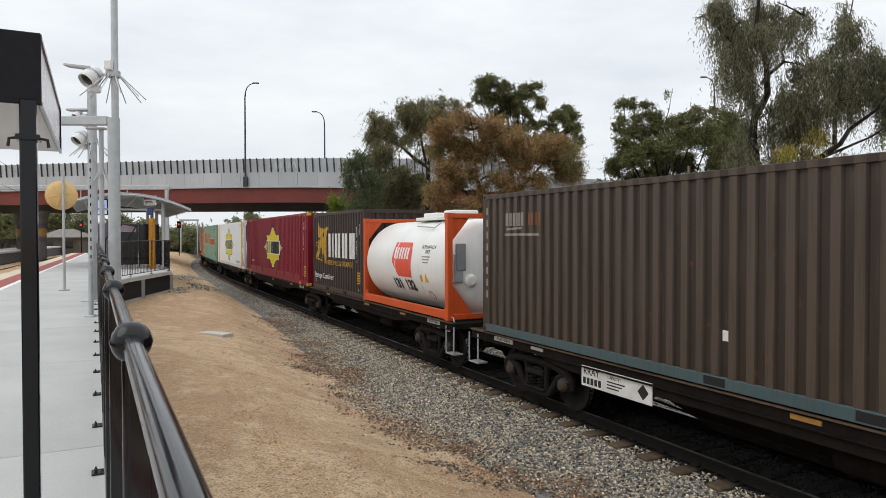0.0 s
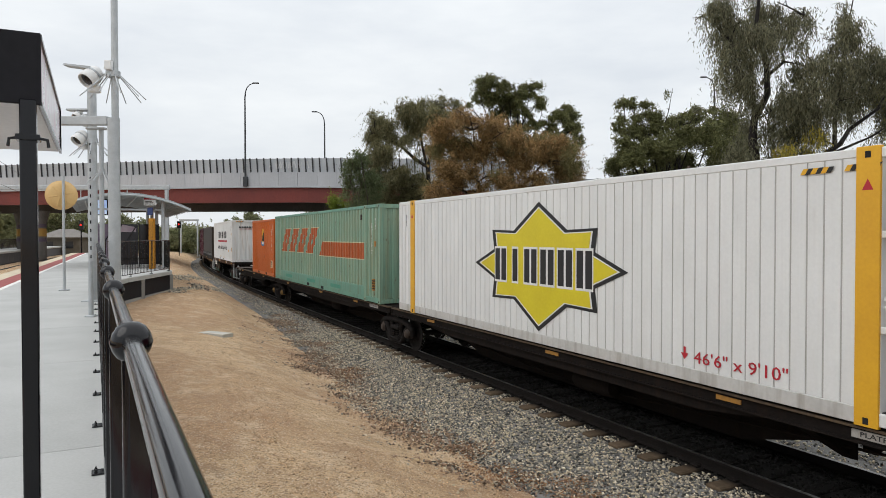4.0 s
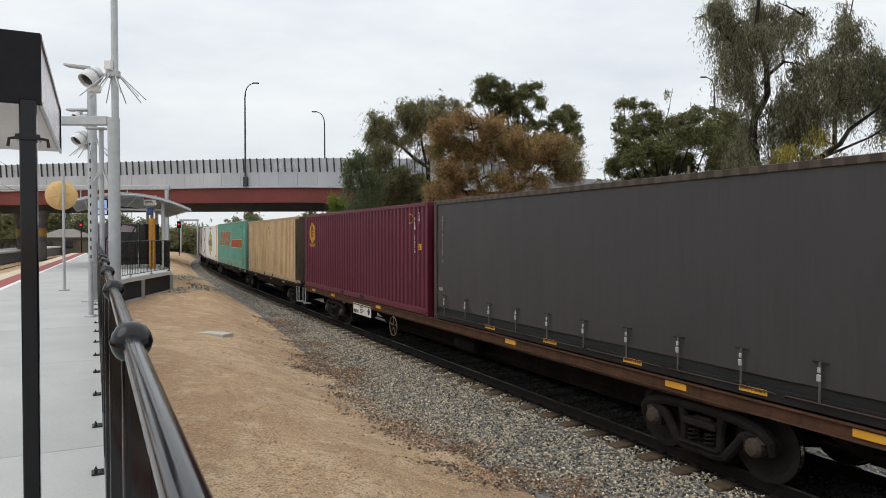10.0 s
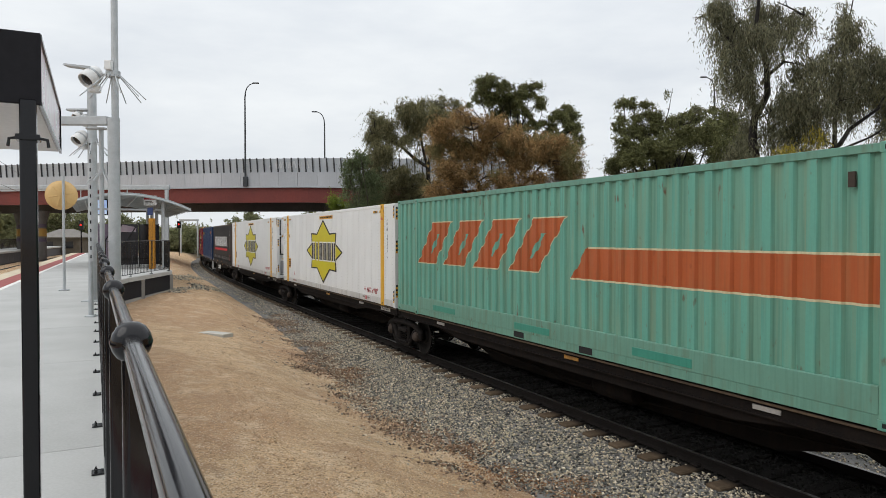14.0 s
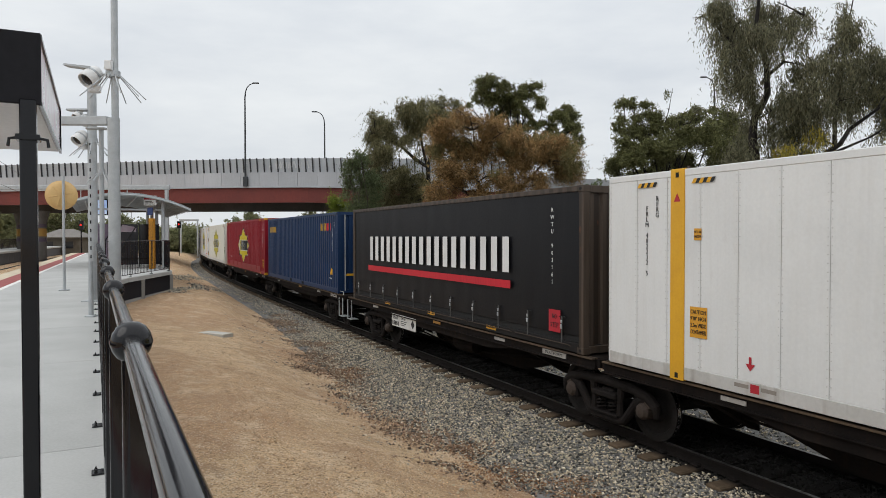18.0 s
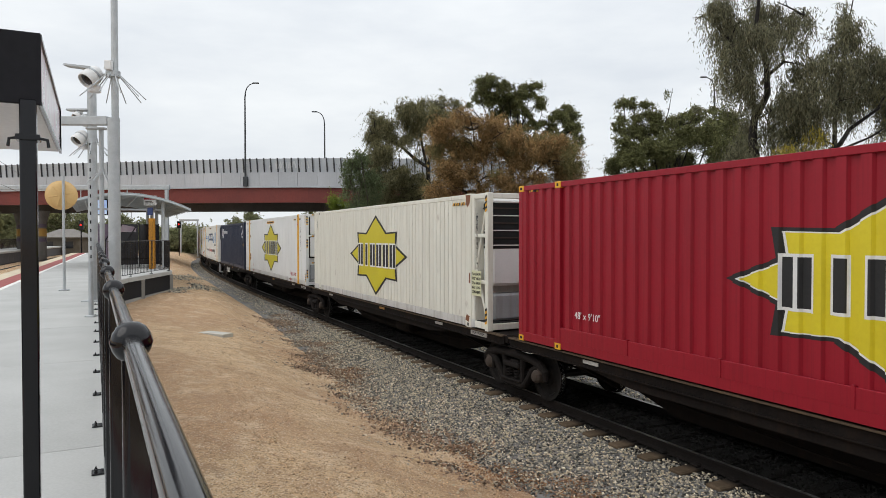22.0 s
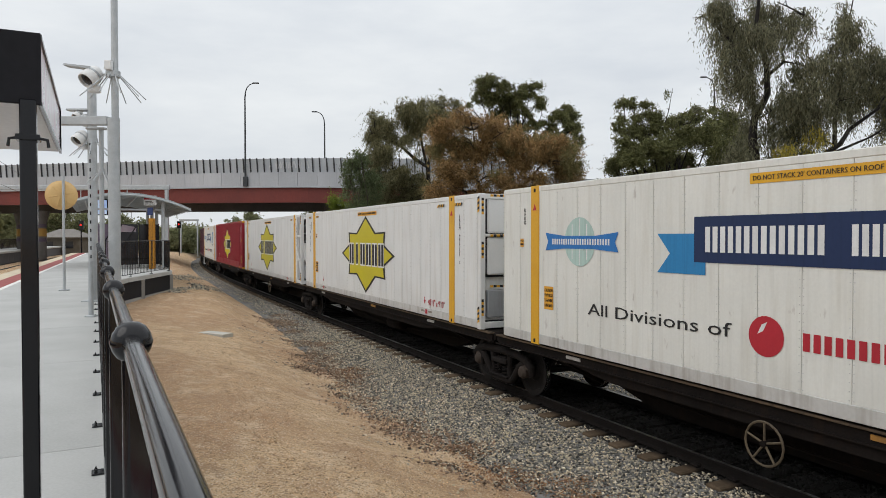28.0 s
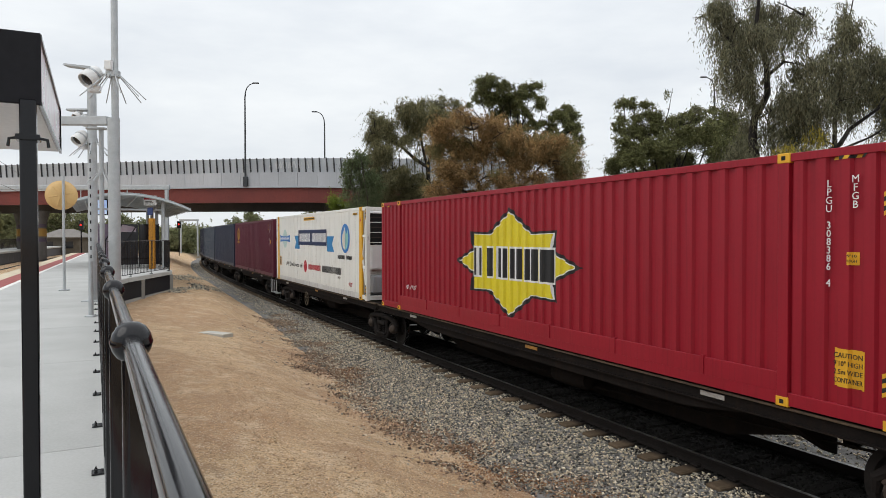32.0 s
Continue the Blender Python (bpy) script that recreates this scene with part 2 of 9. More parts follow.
def on_track(a, off=1.22):
    """Plan point at arc length a; off: metres to the far side of the containers' near face (track centre at 1.22)."""
    i = (a - A_MIN) / A_STEP
    k = max(0, min(len(PLAN) - 2, int(i)))
    f = i - k
    x = PLAN[k][1] * (1 - f) + PLAN[k + 1][1] * f
    y = PLAN[k][2] * (1 - f) + PLAN[k + 1][2] * f
    h = heading(a)
    return x + off * math.cos(h), y - off * math.sin(h)


def train_pose(front, rear, t, z=0.0):
    """Pose of a vehicle whose ends stand at these arc lengths at 16 s; local x looks along the way it goes."""
    d = SPEED * (t - 16)
    p, q = on_track(front - d), on_track(rear - d)
    return Matrix.Translation(((p[0] + q[0]) / 2, (p[1] + q[1]) / 2, z)) @ pose(0, 0, 0, 0, 0, math.degrees(math.atan2(p[1] - q[1], p[0] - q[0])))


MOVERS = []           # (thing, front, rear, z)
WHEELS = []           # (wheelset, arc length at 16 s, place on its bogie)


# ---- ground ----


def ground_material():
    """Sandy earth in patches of several sizes, speckled; dirt on the far verge, rough grassland in the distance."""
    m = mat("compacted_sand", (0.74, 0.535, 0.33), (0.62, 0.43, 0.25), rough=0.97, s1=0.55, s2=70, bump=1.0, depth=0.05, spec=0.12)
    n, l = m.node_tree.nodes, m.node_tree.links
    p = n["Principled BSDF"]
    base = p.inputs["Base Color"].links[0].from_socket
    co = n.new("ShaderNodeTexCoord")

    def noise_tex(scale, lo, hi, detail=6):
        t = n.new("ShaderNodeTexNoise")
        t.inputs["Scale"].default_value, t.inputs["Detail"].default_value = scale, detail
        l.new(co.outputs["Object"], t.inputs["Vector"])
        r = n.new("ShaderNodeMapRange")
        r.inputs[1].default_value, r.inputs[2].default_value = lo, hi
        l.new(t.outputs[0], r.inputs[0])
        return r.outputs[0]

    def blend(fac, a, b, amt=1.0):
        x = n.new("ShaderNodeMix")
        x.data_type = "RGBA"
        if amt < 1:
            k = n.new("ShaderNodeMath")
            k.operation = "MULTIPLY"
            l.new(fac, k.inputs[0])
            k.inputs[1].default_value = amt
            fac = k.outputs[0]
        l.new(fac, x.inputs[0])
        l.new(a, x.inputs[6])
        if isinstance(b, tuple):
            x.inputs[7].default_value = (*b, 1)
        else:
            l.new(b, x.inputs[7])
        return x.outputs[2]

    c = blend(noise_tex(0.28, 0.42, 0.58, 6), base, (0.50, 0.30, 0.17), 0.75)
    c = blend(noise_tex(1.1, 0.48, 0.60), c, (0.48, 0.31, 0.185), 0.6)
    c = blend(noise_tex(1.7, 0.54, 0.64), c, (0.80, 0.62, 0.42), 0.6)
    c = blend(noise_tex(6.0, 0.50, 0.64), c, (0.40, 0.255, 0.155), 0.6)
    c = blend(noise_tex(17, 0.56, 0.66, 3), c, (0.34, 0.215, 0.13), 0.6)
    c = blend(noise_tex(38, 0.56, 0.64, 2), c, (0.26, 0.155, 0.09), 0.75)
    c = blend(noise_tex(50, 0.57, 0.65, 2), c, (0.86, 0.74, 0.57), 0.85)
    sep = n.new("ShaderNodeSeparateXYZ")
    l.new(co.outputs["Object"], sep.inputs[0])
    # metres across the railway, to its far side
    lat = n.new("ShaderNodeMath")
    lat.operation = "MULTIPLY_ADD"
    l.new(sep.outputs["X"], lat.inputs[0])
    lat.inputs[1].default_value = math.cos(TH0)
    ly = n.new("ShaderNodeMath")
    ly.operation = "MULTIPLY"
    l.new(sep.outputs["Y"], ly.inputs[0])
    ly.inputs[1].default_value = -math.sin(TH0)
    l.new(ly.outputs[0], lat.inputs[2])
    r = n.new("ShaderNodeMapRange")
    r.inputs[1].default_value, r.inputs[2].default_value = 11.0, 12.5
    l.new(lat.outputs[0], r.inputs[0])
    c = blend(r.outputs[0], c, (0.10, 0.078, 0.052), 0.85)
    r = n.new("ShaderNodeMapRange")
    r.inputs[1].default_value, r.inputs[2].default_value = 105.0, 135.0
    l.new(sep.outputs["Y"], r.inputs[0])
    c = blend(r.outputs[0], c, (0.075, 0.075, 0.05), 0.9)
    l.new(c, p.inputs["Base Color"])
    return m


M_SAND = ground_material()
M_BALLAST = mat("ballast_bed", (0.27, 0.26, 0.245), (0.10, 0.097, 0.092), rough=0.95, s1=2.5, s2=28, bump=0.9, depth=0.03, spec=0.1)
# bed between the rails: oil plus the train's shade, both put into the colour
M_OILY_SHADE_BED = mat("oily_shaded_bed", (0.03, 0.028, 0.026), (0.014, 0.013, 0.012), rough=0.95, s1=2.5, s2=28, bump=0.9, depth=0.03, spec=0.1)
M_STONE = mat("crushed_stone", (0.51, 0.465, 0.39), (0.36, 0.328, 0.272), rough=0.9, s1=4, s2=60, bump=0.2, isl=0.1, spec=0.25)
M_STONE_BROWN = mat("brown_stained_stone", (0.33, 0.225, 0.155), (0.19, 0.13, 0.09), rough=0.9, isl=0.6, spec=0.2)


def mixed_stones(m):
    """Every stone takes its own colour, from blue-black basalt to pale tan."""
    n, l = m.node_tree.nodes, m.node_tree.links
    p = n["Principled BSDF"]
    src = p.inputs["Base Color"].links[0].from_socket
    geo, ramp, mul = n.new("ShaderNodeNewGeometry"), n.new("ShaderNodeValToRGB"), n.new("ShaderNodeMix")
    ramp.color_ramp.interpolation = "CONSTANT"
    els = ramp.color_ramp.elements
    for pos, c in ((0.17, (0.34, 0.36, 0.39)), (0.32, (0.58, 0.59, 0.60)), (0.45, (0.86, 0.84, 0.80)), (0.66, (1.12, 1.05, 0.92)), (0.84, (1.35, 1.22, 1.02)), (0.96, (1.75, 1.7, 1.6))):
        els.new(pos).color = (*c, 1)
    els[0].color = (0.16, 0.165, 0.18, 1)
    els[len(els) - 1].color = (1.75, 1.7, 1.6, 1)
    l.new(geo.outputs["Random Per Island"], ramp.inputs[0])
    mul.data_type, mul.blend_type = "RGBA", "MULTIPLY"
    mul.inputs[0].default_value = 1.0
    l.new(src, mul.inputs[6])
    l.new(ramp.outputs[0], mul.inputs[7])
    l.new(mul.outputs[2], p.inputs["Base Color"])


mixed_stones(M_STONE)
# near-black stones: oil, and the shade under the wagons painted in
M_STONE_OILY_SHADE = mat("oily_shaded_stone", (0.030, 0.028, 0.026), (0.016, 0.015, 0.014), rough=0.85, s1=4, s2=60, bump=0.2, isl=0.4, spec=0.08)
M_PEBBLE = mat("sand_pebble", (0.66, 0.48, 0.30), (0.46, 0.31, 0.18), rough=0.95, isl=0.5, spec=0.2)
M_LITTER = mat("leaf_litter", (0.33, 0.17, 0.085), (0.22, 0.12, 0.065), rough=0.95, isl=0.4, spec=0.2)
M_ASPHALT = mat("road_asphalt", (0.105, 0.105, 0.11), (0.075, 0.075, 0.08), rough=0.92, s1=0.6, s2=60, bump=0.3, spec=0.3)
M_CONC = mat("platform_concrete", (0.48, 0.48, 0.465), (0.39, 0.39, 0.375), rough=0.85, s1=0.9, s2=50, bump=0.12, rnd=0.04, spec=0.3)
M_CONC_DK = mat("weathered_concrete", (0.38, 0.37, 0.34), (0.27, 0.26, 0.24), rough=0.9, s1=1.0, s2=30, bump=0.2, streak=(0.18, 0.17, 0.15), streak_amt=0.5)
M_RED_PAVE = mat("red_paint", (0.33, 0.075, 0.07), (0.26, 0.06, 0.055), rough=0.8, s2=60)
M_TACTILE = mat("pale_tactile", (0.62, 0.53, 0.38), (0.5, 0.43, 0.32), rough=0.85, s2=60)
M_WHITE_LINE = mat("white_line", (0.78, 0.77, 0.74), (0.66, 0.65, 0.62), rough=0.8)
M_RAIL = mat("rail_steel", (0.016, 0.0125, 0.011), (0.009, 0.008, 0.0075), rough=0.7, metal=0.2, s2=20, spec=0.15)
M_RAIL_HEAD = mat("rail_head", (0.32, 0.31, 0.30), (0.22, 0.21, 0.2), rough=0.3, metal=0.9)
M_SLEEPER = mat("dark_timber_sleeper", (0.15, 0.108, 0.07), (0.085, 0.06, 0.04), rough=0.9, s1=3, s2=30, bump=0.3, rnd=0.25, spec=0.1)


def oil_and_shade(m, half):
    """Oil and brake dust soaked into the sleepers' middle, with the shade under the train painted in."""
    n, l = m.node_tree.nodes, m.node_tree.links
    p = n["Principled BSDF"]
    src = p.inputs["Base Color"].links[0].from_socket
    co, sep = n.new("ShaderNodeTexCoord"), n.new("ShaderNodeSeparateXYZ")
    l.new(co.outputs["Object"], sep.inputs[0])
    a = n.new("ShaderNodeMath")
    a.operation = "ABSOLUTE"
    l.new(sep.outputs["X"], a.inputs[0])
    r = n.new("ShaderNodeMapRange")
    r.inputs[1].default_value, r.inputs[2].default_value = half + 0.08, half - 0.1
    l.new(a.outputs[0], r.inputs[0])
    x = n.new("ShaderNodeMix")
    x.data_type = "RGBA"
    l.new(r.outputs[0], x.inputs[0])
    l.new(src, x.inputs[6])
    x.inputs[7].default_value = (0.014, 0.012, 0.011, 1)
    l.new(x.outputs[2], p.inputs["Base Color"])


oil_and_shade(M_SLEEPER, 0.98)
M_GRASS = mat("grass_blades", (0.09, 0.195, 0.03), (0.05, 0.115, 0.02), rough=0.6, isl=0.45, spec=0.3)
M_BLACK = mat("black_powder_coat", (0.005, 0.005, 0.007), (0.003, 0.003, 0.004), rough=0.12, s1=2, s2=12, bump=0, spec=0.38)
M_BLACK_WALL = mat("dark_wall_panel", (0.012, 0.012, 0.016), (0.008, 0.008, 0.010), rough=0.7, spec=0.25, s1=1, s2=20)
M_GALV = mat("galvanised_steel", (0.50, 0.52, 0.53), (0.40, 0.42, 0.43), rough=0.48, metal=0.55, s1=6, s2=40, bump=0.05)
M_WHITE = mat("white_enamel", (0.78, 0.78, 0.77), (0.70, 0.70, 0.69), rough=0.4, s1=1, s2=30, bump=0.03)

PLAN_XY = np.array([(p[1], p[2]) for p in PLAN])[::2]
PLAN_A = np.array([p[0] for p in PLAN])[::2]


def side_of_track(x, y):
    """Metres from the containers' near face towards the platform, and the arc length."""
    x, y = np.atleast_1d(np.asarray(x, float)), np.atleast_1d(np.asarray(y, float))
    u, aa = np.empty(x.shape), np.empty(x.shape)
    for i in range(0, len(x), 2000):
        xs, ys = x[i:i + 2000], y[i:i + 2000]
        d2 = (xs[:, None] - PLAN_XY[None, :, 0]) ** 2 + (ys[:, None] - PLAN_XY[None, :, 1]) ** 2
        k = d2.argmin(1)
        a = PLAN_A[k]
        h = TH0 + np.where(a < 0, 0, K1 * np.minimum(a, A_END) ** 2 / 2)
        u[i:i + 2000] = -((xs - PLAN_XY[k, 0]) * np.cos(h) - (ys - PLAN_XY[k, 1]) * np.sin(h))
        aa[i:i + 2000] = a
    return u, aa


def smooth(t):
    t = np.clip(t, 0, 1)
    return t * t * (3 - 2 * t)


def bed_edge(a):
    """How far the ballast reaches towards the platform."""
    return np.interp(a, [-7, -2.2, -1.15, -0.45, 0.35, 1.65, 4, 6, 8.5, 13, 20, 40], [1.8, 2.1, 2.35, 2.55, 2.65, 2.65, 2.7, 2.65, 2.25, 1.65, 1.2, 0.75])


def ragged_edge(a):
    """The ballast's uneven rim, as an offset from the containers' near face."""
    return 0.05 - bed_edge(a) + 0.16 * np.sin(a * 1.3) + 0.13 * np.sin(a * 2.9 + 1) + 0.12 * np.sin(a * 6.1 + 2) + 0.07 * np.sin(a * 11.3)


def ground_z(x, y):
    x, y = np.atleast_1d(np.asarray(x, float)), np.atleast_1d(np.asarray(y, float))
    u, a = side_of_track(x, y)
    far = smooth((y - 20) / 10)
    ue, ze = 6.9 - 2.0 * far, 0.66 + 0.16 * far
    us = bed_edge(a) - 0.15
    rise = np.clip((u - us) / (ue - us), 0, 1)
    rise = 0.45 * rise + 0.55 * smooth(rise * 1.5)
    z = -0.37 + (ze + 0.37) * rise
    z = z + (0.35 - z) * smooth((u - 8.6) / 1.5)
    z = np.where((u < -4.0), -0.30 + 0.12 * smooth((-4.0 - u) / 2), z)
    # the bank flattens out with distance along the line
    z = z * (1 - smooth((a - 90) / 60) * (u > 2.6) * 0.6)
    bump = 0.004 * np.sin(x * 1.3 + 0.7 * y) + 0.003 * np.sin(2.1 * x - 1.7 * y)
    return z + np.where(u > 2.6, bump, 0.3 * bump)


def build_ground():
    # one sheet: fine near the camera, ever wider cells out to the horizon
    def axis(lo, hi, step):
        core = list(np.arange(lo, hi + 1e-6, step))
        out, s = [], step
        v = hi
        while v < 2500:
            s *= 1.35
            v += s
            out.append(v)
        inn, s, v = [], step, lo
        while v > -2500:
            s *= 1.35
            v -= s
            inn.append(v)
        return np.array(inn[::-1] + core + out)
    # axes turned along the railway
    ca, sa = math.cos(TH0), math.sin(TH0)
    us, vs = axis(-26, 22, 0.6), axis(-14, 70, 0.8)
    U, V = np.meshgrid(us, vs)
    X = U.ravel() * ca + V.ravel() * sa
    Y = -U.ravel() * sa + V.ravel() * ca
    Z = ground_z(X, Y)
    n, m = len(us), len(vs)
    idx = np.arange(n * m).reshape(m, n)
    F = np.stack([idx[:-1, :-1].ravel(), idx[:-1, 1:].ravel(), idx[1:, 1:].ravel(), idx[1:, :-1].ravel()], 1)
    me = np_mesh("ground", np.stack([X, Y, Z], 1), F)
    me.polygons.foreach_set("use_smooth", [True] * len(me.polygons))
    me.materials.append(M_SAND)
    tagged(new("ground", me), "bare sandy orange-brown compacted earth beside the railway", "ground", kind="structure")


def strip(name, a0, a1, step, prof, material, label="", category="", smooth_=True):
    """A profile (offset, z) swept along the track."""
    rows = np.arange(a0, a1 + 1e-6, step)
    vs, k = [], len(prof)
    for a in rows:
        for off, z in prof:
            x, y = on_track(float(a), off)
            vs.append((x, y, z))
    fs = [(i * k + j, i * k + j + 1, (i + 1) * k + j + 1, (i + 1) * k + j) for i in range(len(rows) - 1) for j in range(k - 1)]
    g = Geo()
    g.v, g.f = vs, fs
    return g


def stones(name, count, place, size, material, label, category, seed, flat=0.75):
    """Many small broken stones in one mesh; place(rng, n) gives x, y, z arrays."""
    rng = np.random.default_rng(seed)
    x, y, z = place(rng, count)
    n = len(x)
    base = np.array([(1, 0, 0), (0, 1, 0), (-1, 0, 0), (0, -1, 0), (0, 0, 1), (0, 0, -1)], float)
    tri = np.array([(0, 1, 4), (1, 2, 4), (2, 3, 4), (3, 0, 4), (1, 0, 5), (2, 1, 5), (3, 2, 5), (0, 3, 5)])
    r = rng.uniform(size[0], size[1], n) * 0.5
    P = base[None] * (r[:, None, None] * rng.uniform(0.55, 1.25, (n, 6, 1)))
    P = P + rng.normal(0, 0.22, (n, 6, 3)) * r[:, None, None]
    ang = rng.uniform(0, 6.283, (n, 2))
    c, s = np.cos(ang), np.sin(ang)
    q = P.copy()
    q[..., 0] = P[..., 0] * c[:, :1] - P[..., 1] * s[:, :1]
    q[..., 1] = P[..., 0] * s[:, :1] + P[..., 1] * c[:, :1]
    t = q.copy()
    t[..., 1] = q[..., 1] * c[:, 1:] - q[..., 2] * s[:, 1:]
    t[..., 2] = (q[..., 1] * s[:, 1:] + q[..., 2] * c[:, 1:]) * flat
    t += np.stack([x, y, z], 1)[:, None, :]
    F = (tri[None] + 6 * np.arange(n)[:, None, None]).reshape(-1, 3)
    me = np_mesh(name, t.reshape(-1, 3), F)
    me.materials.append(material)
    return tagged(new(name, me), label, category, kind="stuff")


def build_track():
    bed = [(-3.7, -0.62), (-2.9, -0.48), (-2.2, -0.37), (-1.5, -0.285), (-0.35, -0.215), (0.0, -0.20), (1.22, -0.19), (2.44, -0.20), (3.0, -0.24), (4.4, -0.34)]
    ob = part("ballast_bed", strip("ballast_bed", -60, 170, 1.0, bed, M_BALLAST), M_BALLAST, smooth=True)
    tagged(ob, "grey crushed-stone ballast bed under the freight track", "ballast", kind="structure")
    rails = thing("railway_track", "worn freight track with dark rails on weathered timber sleepers", "railway track", kind="structure")
    for off in (1.22 - 0.7525, 1.22 + 0.7525):
        foot = [(off - 0.07, -0.155), (off - 0.07, -0.145), (off - 0.012, -0.125), (off - 0.012, -0.04), (off - 0.035, -0.035), (off - 0.035, -0.004)]
        foot2 = [(off + 0.035, -0.004), (off + 0.035, -0.035), (off + 0.012, -0.04), (off + 0.012, -0.125), (off + 0.07, -0.145), (off + 0.07, -0.155)]
        rail = part("rail", strip("rail", -60, 330, 1.0, foot + foot2, M_RAIL), M_RAIL, rails, "dark rusty rail")
        part("rail_head", strip("rail_head", -60, 330, 1.0, [(off - 0.033, -0.003), (off - 0.022, 0.0), (off + 0.022, 0.0), (off + 0.033, -0.003)], M_RAIL_HEAD), M_RAIL_HEAD, rail, "bright worn running surface")
    part("oily_ballast", strip("oily_ballast", -60, 170, 1.0, [(0.08, -0.197), (0.4, -0.19), (2.04, -0.19), (2.38, -0.196)], M_OILY_SHADE_BED), M_OILY_SHADE_BED, rails, "ballast between the rails, dark with oil and painted-in train shade")
    g = Geo().box(-1.25, 1.25, -0.125, 0.125, -0.32, -0.155, 0.02)
    me = g.mesh("sleeper")
    me.materials.append(M_SLEEPER)
    clip = Geo().box(-0.05, 0.05, -0.07, 0.07, -0.155, -0.12, 0.01).mesh("rail_clip")
    clip.materials.append(M_RAIL)
    for i in range(190):
        a = -14 + 0.672 * i
        x, y = on_track(a, 1.22)
        sl = part("sleeper", me, M_SLEEPER, rails, m=pose(x, y, 0, 0, 0, -math.degrees(heading(a))))
        if a < 22:
            for off in (-0.85, -0.64, 0.64, 0.85):
                part("rail_clip", clip, M_RAIL, sl, m=pose(off, 0, 0))

    def place_shoulder(rng, n):
        # thick near the sleepers, thinning out raggedly over the sand
        a = np.where(rng.random(n) < 0.62, rng.uniform(-7, 14, n), 13 + 70 * rng.random(n) ** 1.7)
        off = 0.35 - 3.9 * rng.random(n) ** 0.95
        edge = ragged_edge(a) + rng.normal(0, 0.08, n)
        keep = (off > edge) | (rng.random(n) < 0.02 + 0.35 * np.exp(-np.abs(edge - off) / 0.12))
        # sleeper ends lie bare
        ph = np.abs((a + 14.336) % 0.672 - 0.336)
        keep &= (off < -0.07) | (ph > 0.15)
        a, off = a[keep], off[keep]
        xy = np.array([on_track(float(q), float(w)) for q, w in zip(a, off)])
        bz = np.interp(off, [p[0] for p in bed], [p[1] for p in bed])
        gz = ground_z(xy[:, 0], xy[:, 1])
        return xy[:, 0], xy[:, 1], np.maximum(bz, gz) + rng.uniform(-0.005, 0.02, len(a))

    stones("ballast_stones", 116000, place_shoulder, (0.026, 0.064), M_STONE, "loose grey crushed ballast stones along the track", "gravel", 5)

    def place_edge(rng, n):
        a = rng.uniform(-7, 20, n)
        off = ragged_edge(a) + rng.normal(0.12, 0.32, n)
        k = (np.sin(a * 0.8 + 0.4) + np.sin(a * 2.1 + off * 3) + rng.normal(0, 0.5, n)) > 0.0
        a, off = a[k], off[k]
        xy = np.array([on_track(float(q), float(w)) for q, w in zip(a, off)])
        return xy[:, 0], xy[:, 1], np.maximum(ground_z(xy[:, 0], xy[:, 1]), np.interp(off, [p[0] for p in bed], [p[1] for p in bed])) + rng.uniform(0.0, 0.05, len(a))

    stones("stained_stones", 11000, place_edge, (0.02, 0.07), M_STONE_BROWN, "brown-stained stones and dirt at the ballast's edge", "gravel", 15)

    def place_between(rng, n):
        a = np.where(rng.random(n) < 0.75, rng.uniform(-9, 14, n), rng.uniform(14, 50, n))
        off = rng.uniform(0.25, 4.3, n)
        xy = np.array([on_track(float(q), float(w)) for q, w in zip(a, off)])
        bz = np.interp(off, [p[0] for p in bed], [p[1] for p in bed])
        return xy[:, 0], xy[:, 1], bz + rng.uniform(0.0, 0.03, n) + np.where((off > 0.6) & (off < 1.85), 0.025, 0.0) - np.where((off < 0.45) & (np.abs((a + 14.336) % 0.672 - 0.336) < 0.15), 0.12, 0.0)

    def far_side(rng, n):
        x, y, z = place_between(rng, n)
        u, a = side_of_track(x, y)
        k = u < -2.3
        return x[k], y[k], z[k]

    def four_foot(rng, n):
        x, y, z = place_between(rng, n)
        u, a = side_of_track(x, y)
        k = u >= -2.3
        return x[k], y[k], z[k]

    stones("track_stones", 20000, four_foot, (0.03, 0.075), M_STONE_OILY_SHADE, "ballast stones between the rails, dark with oil and painted-in train shade", "gravel", 6)
    stones("verge_stones", 15000, far_side, (0.03, 0.08), M_STONE, "pale ballast stones on the far side of the track", "gravel", 7)

    def place_sand(rng, n):
        d = rng.uniform(4, 34, n)
        k = rng.uniform(-0.47, 0.1, n)
        x, y = d * k, d
        u, a = side_of_track(x, y)
        keep = (u > 2.2) & (u < 6.6)
        x, y = x[keep], y[keep]
        return x, y, ground_z(x, y) + rng.uniform(-0.003, 0.005, len(x))

    stones("sand_pebbles", 36000, place_sand, (0.010, 0.034), M_PEBBLE, "small pale pebbles strewn over the sand", "gravel", 8)

    def place_drains(rng, n):
        # two shallow gravel drains from the platform's foot down to the track
        k, f = rng.random(n) < 0.55, rng.random(n)
        a = np.where(k, 21 + 16 * f, 32 + 20 * f)
        u = np.where(k, 4.9 - 4.0 * f, 4.1 - 3.7 * f) + 0.25 * np.sin(a * 0.9) + rng.normal(0, 0.2, n)
        xy = np.array([on_track(float(q), float(-w)) for q, w in zip(a, u)])
        return xy[:, 0], xy[:, 1], ground_z(xy[:, 0], xy[:, 1]) + rng.uniform(-0.01, 0.02, n)

    stones("drain_gravel", 3600, place_drains, (0.05, 0.12), M_STONE, "thin lines of grey gravel across the sand", "gravel", 12)

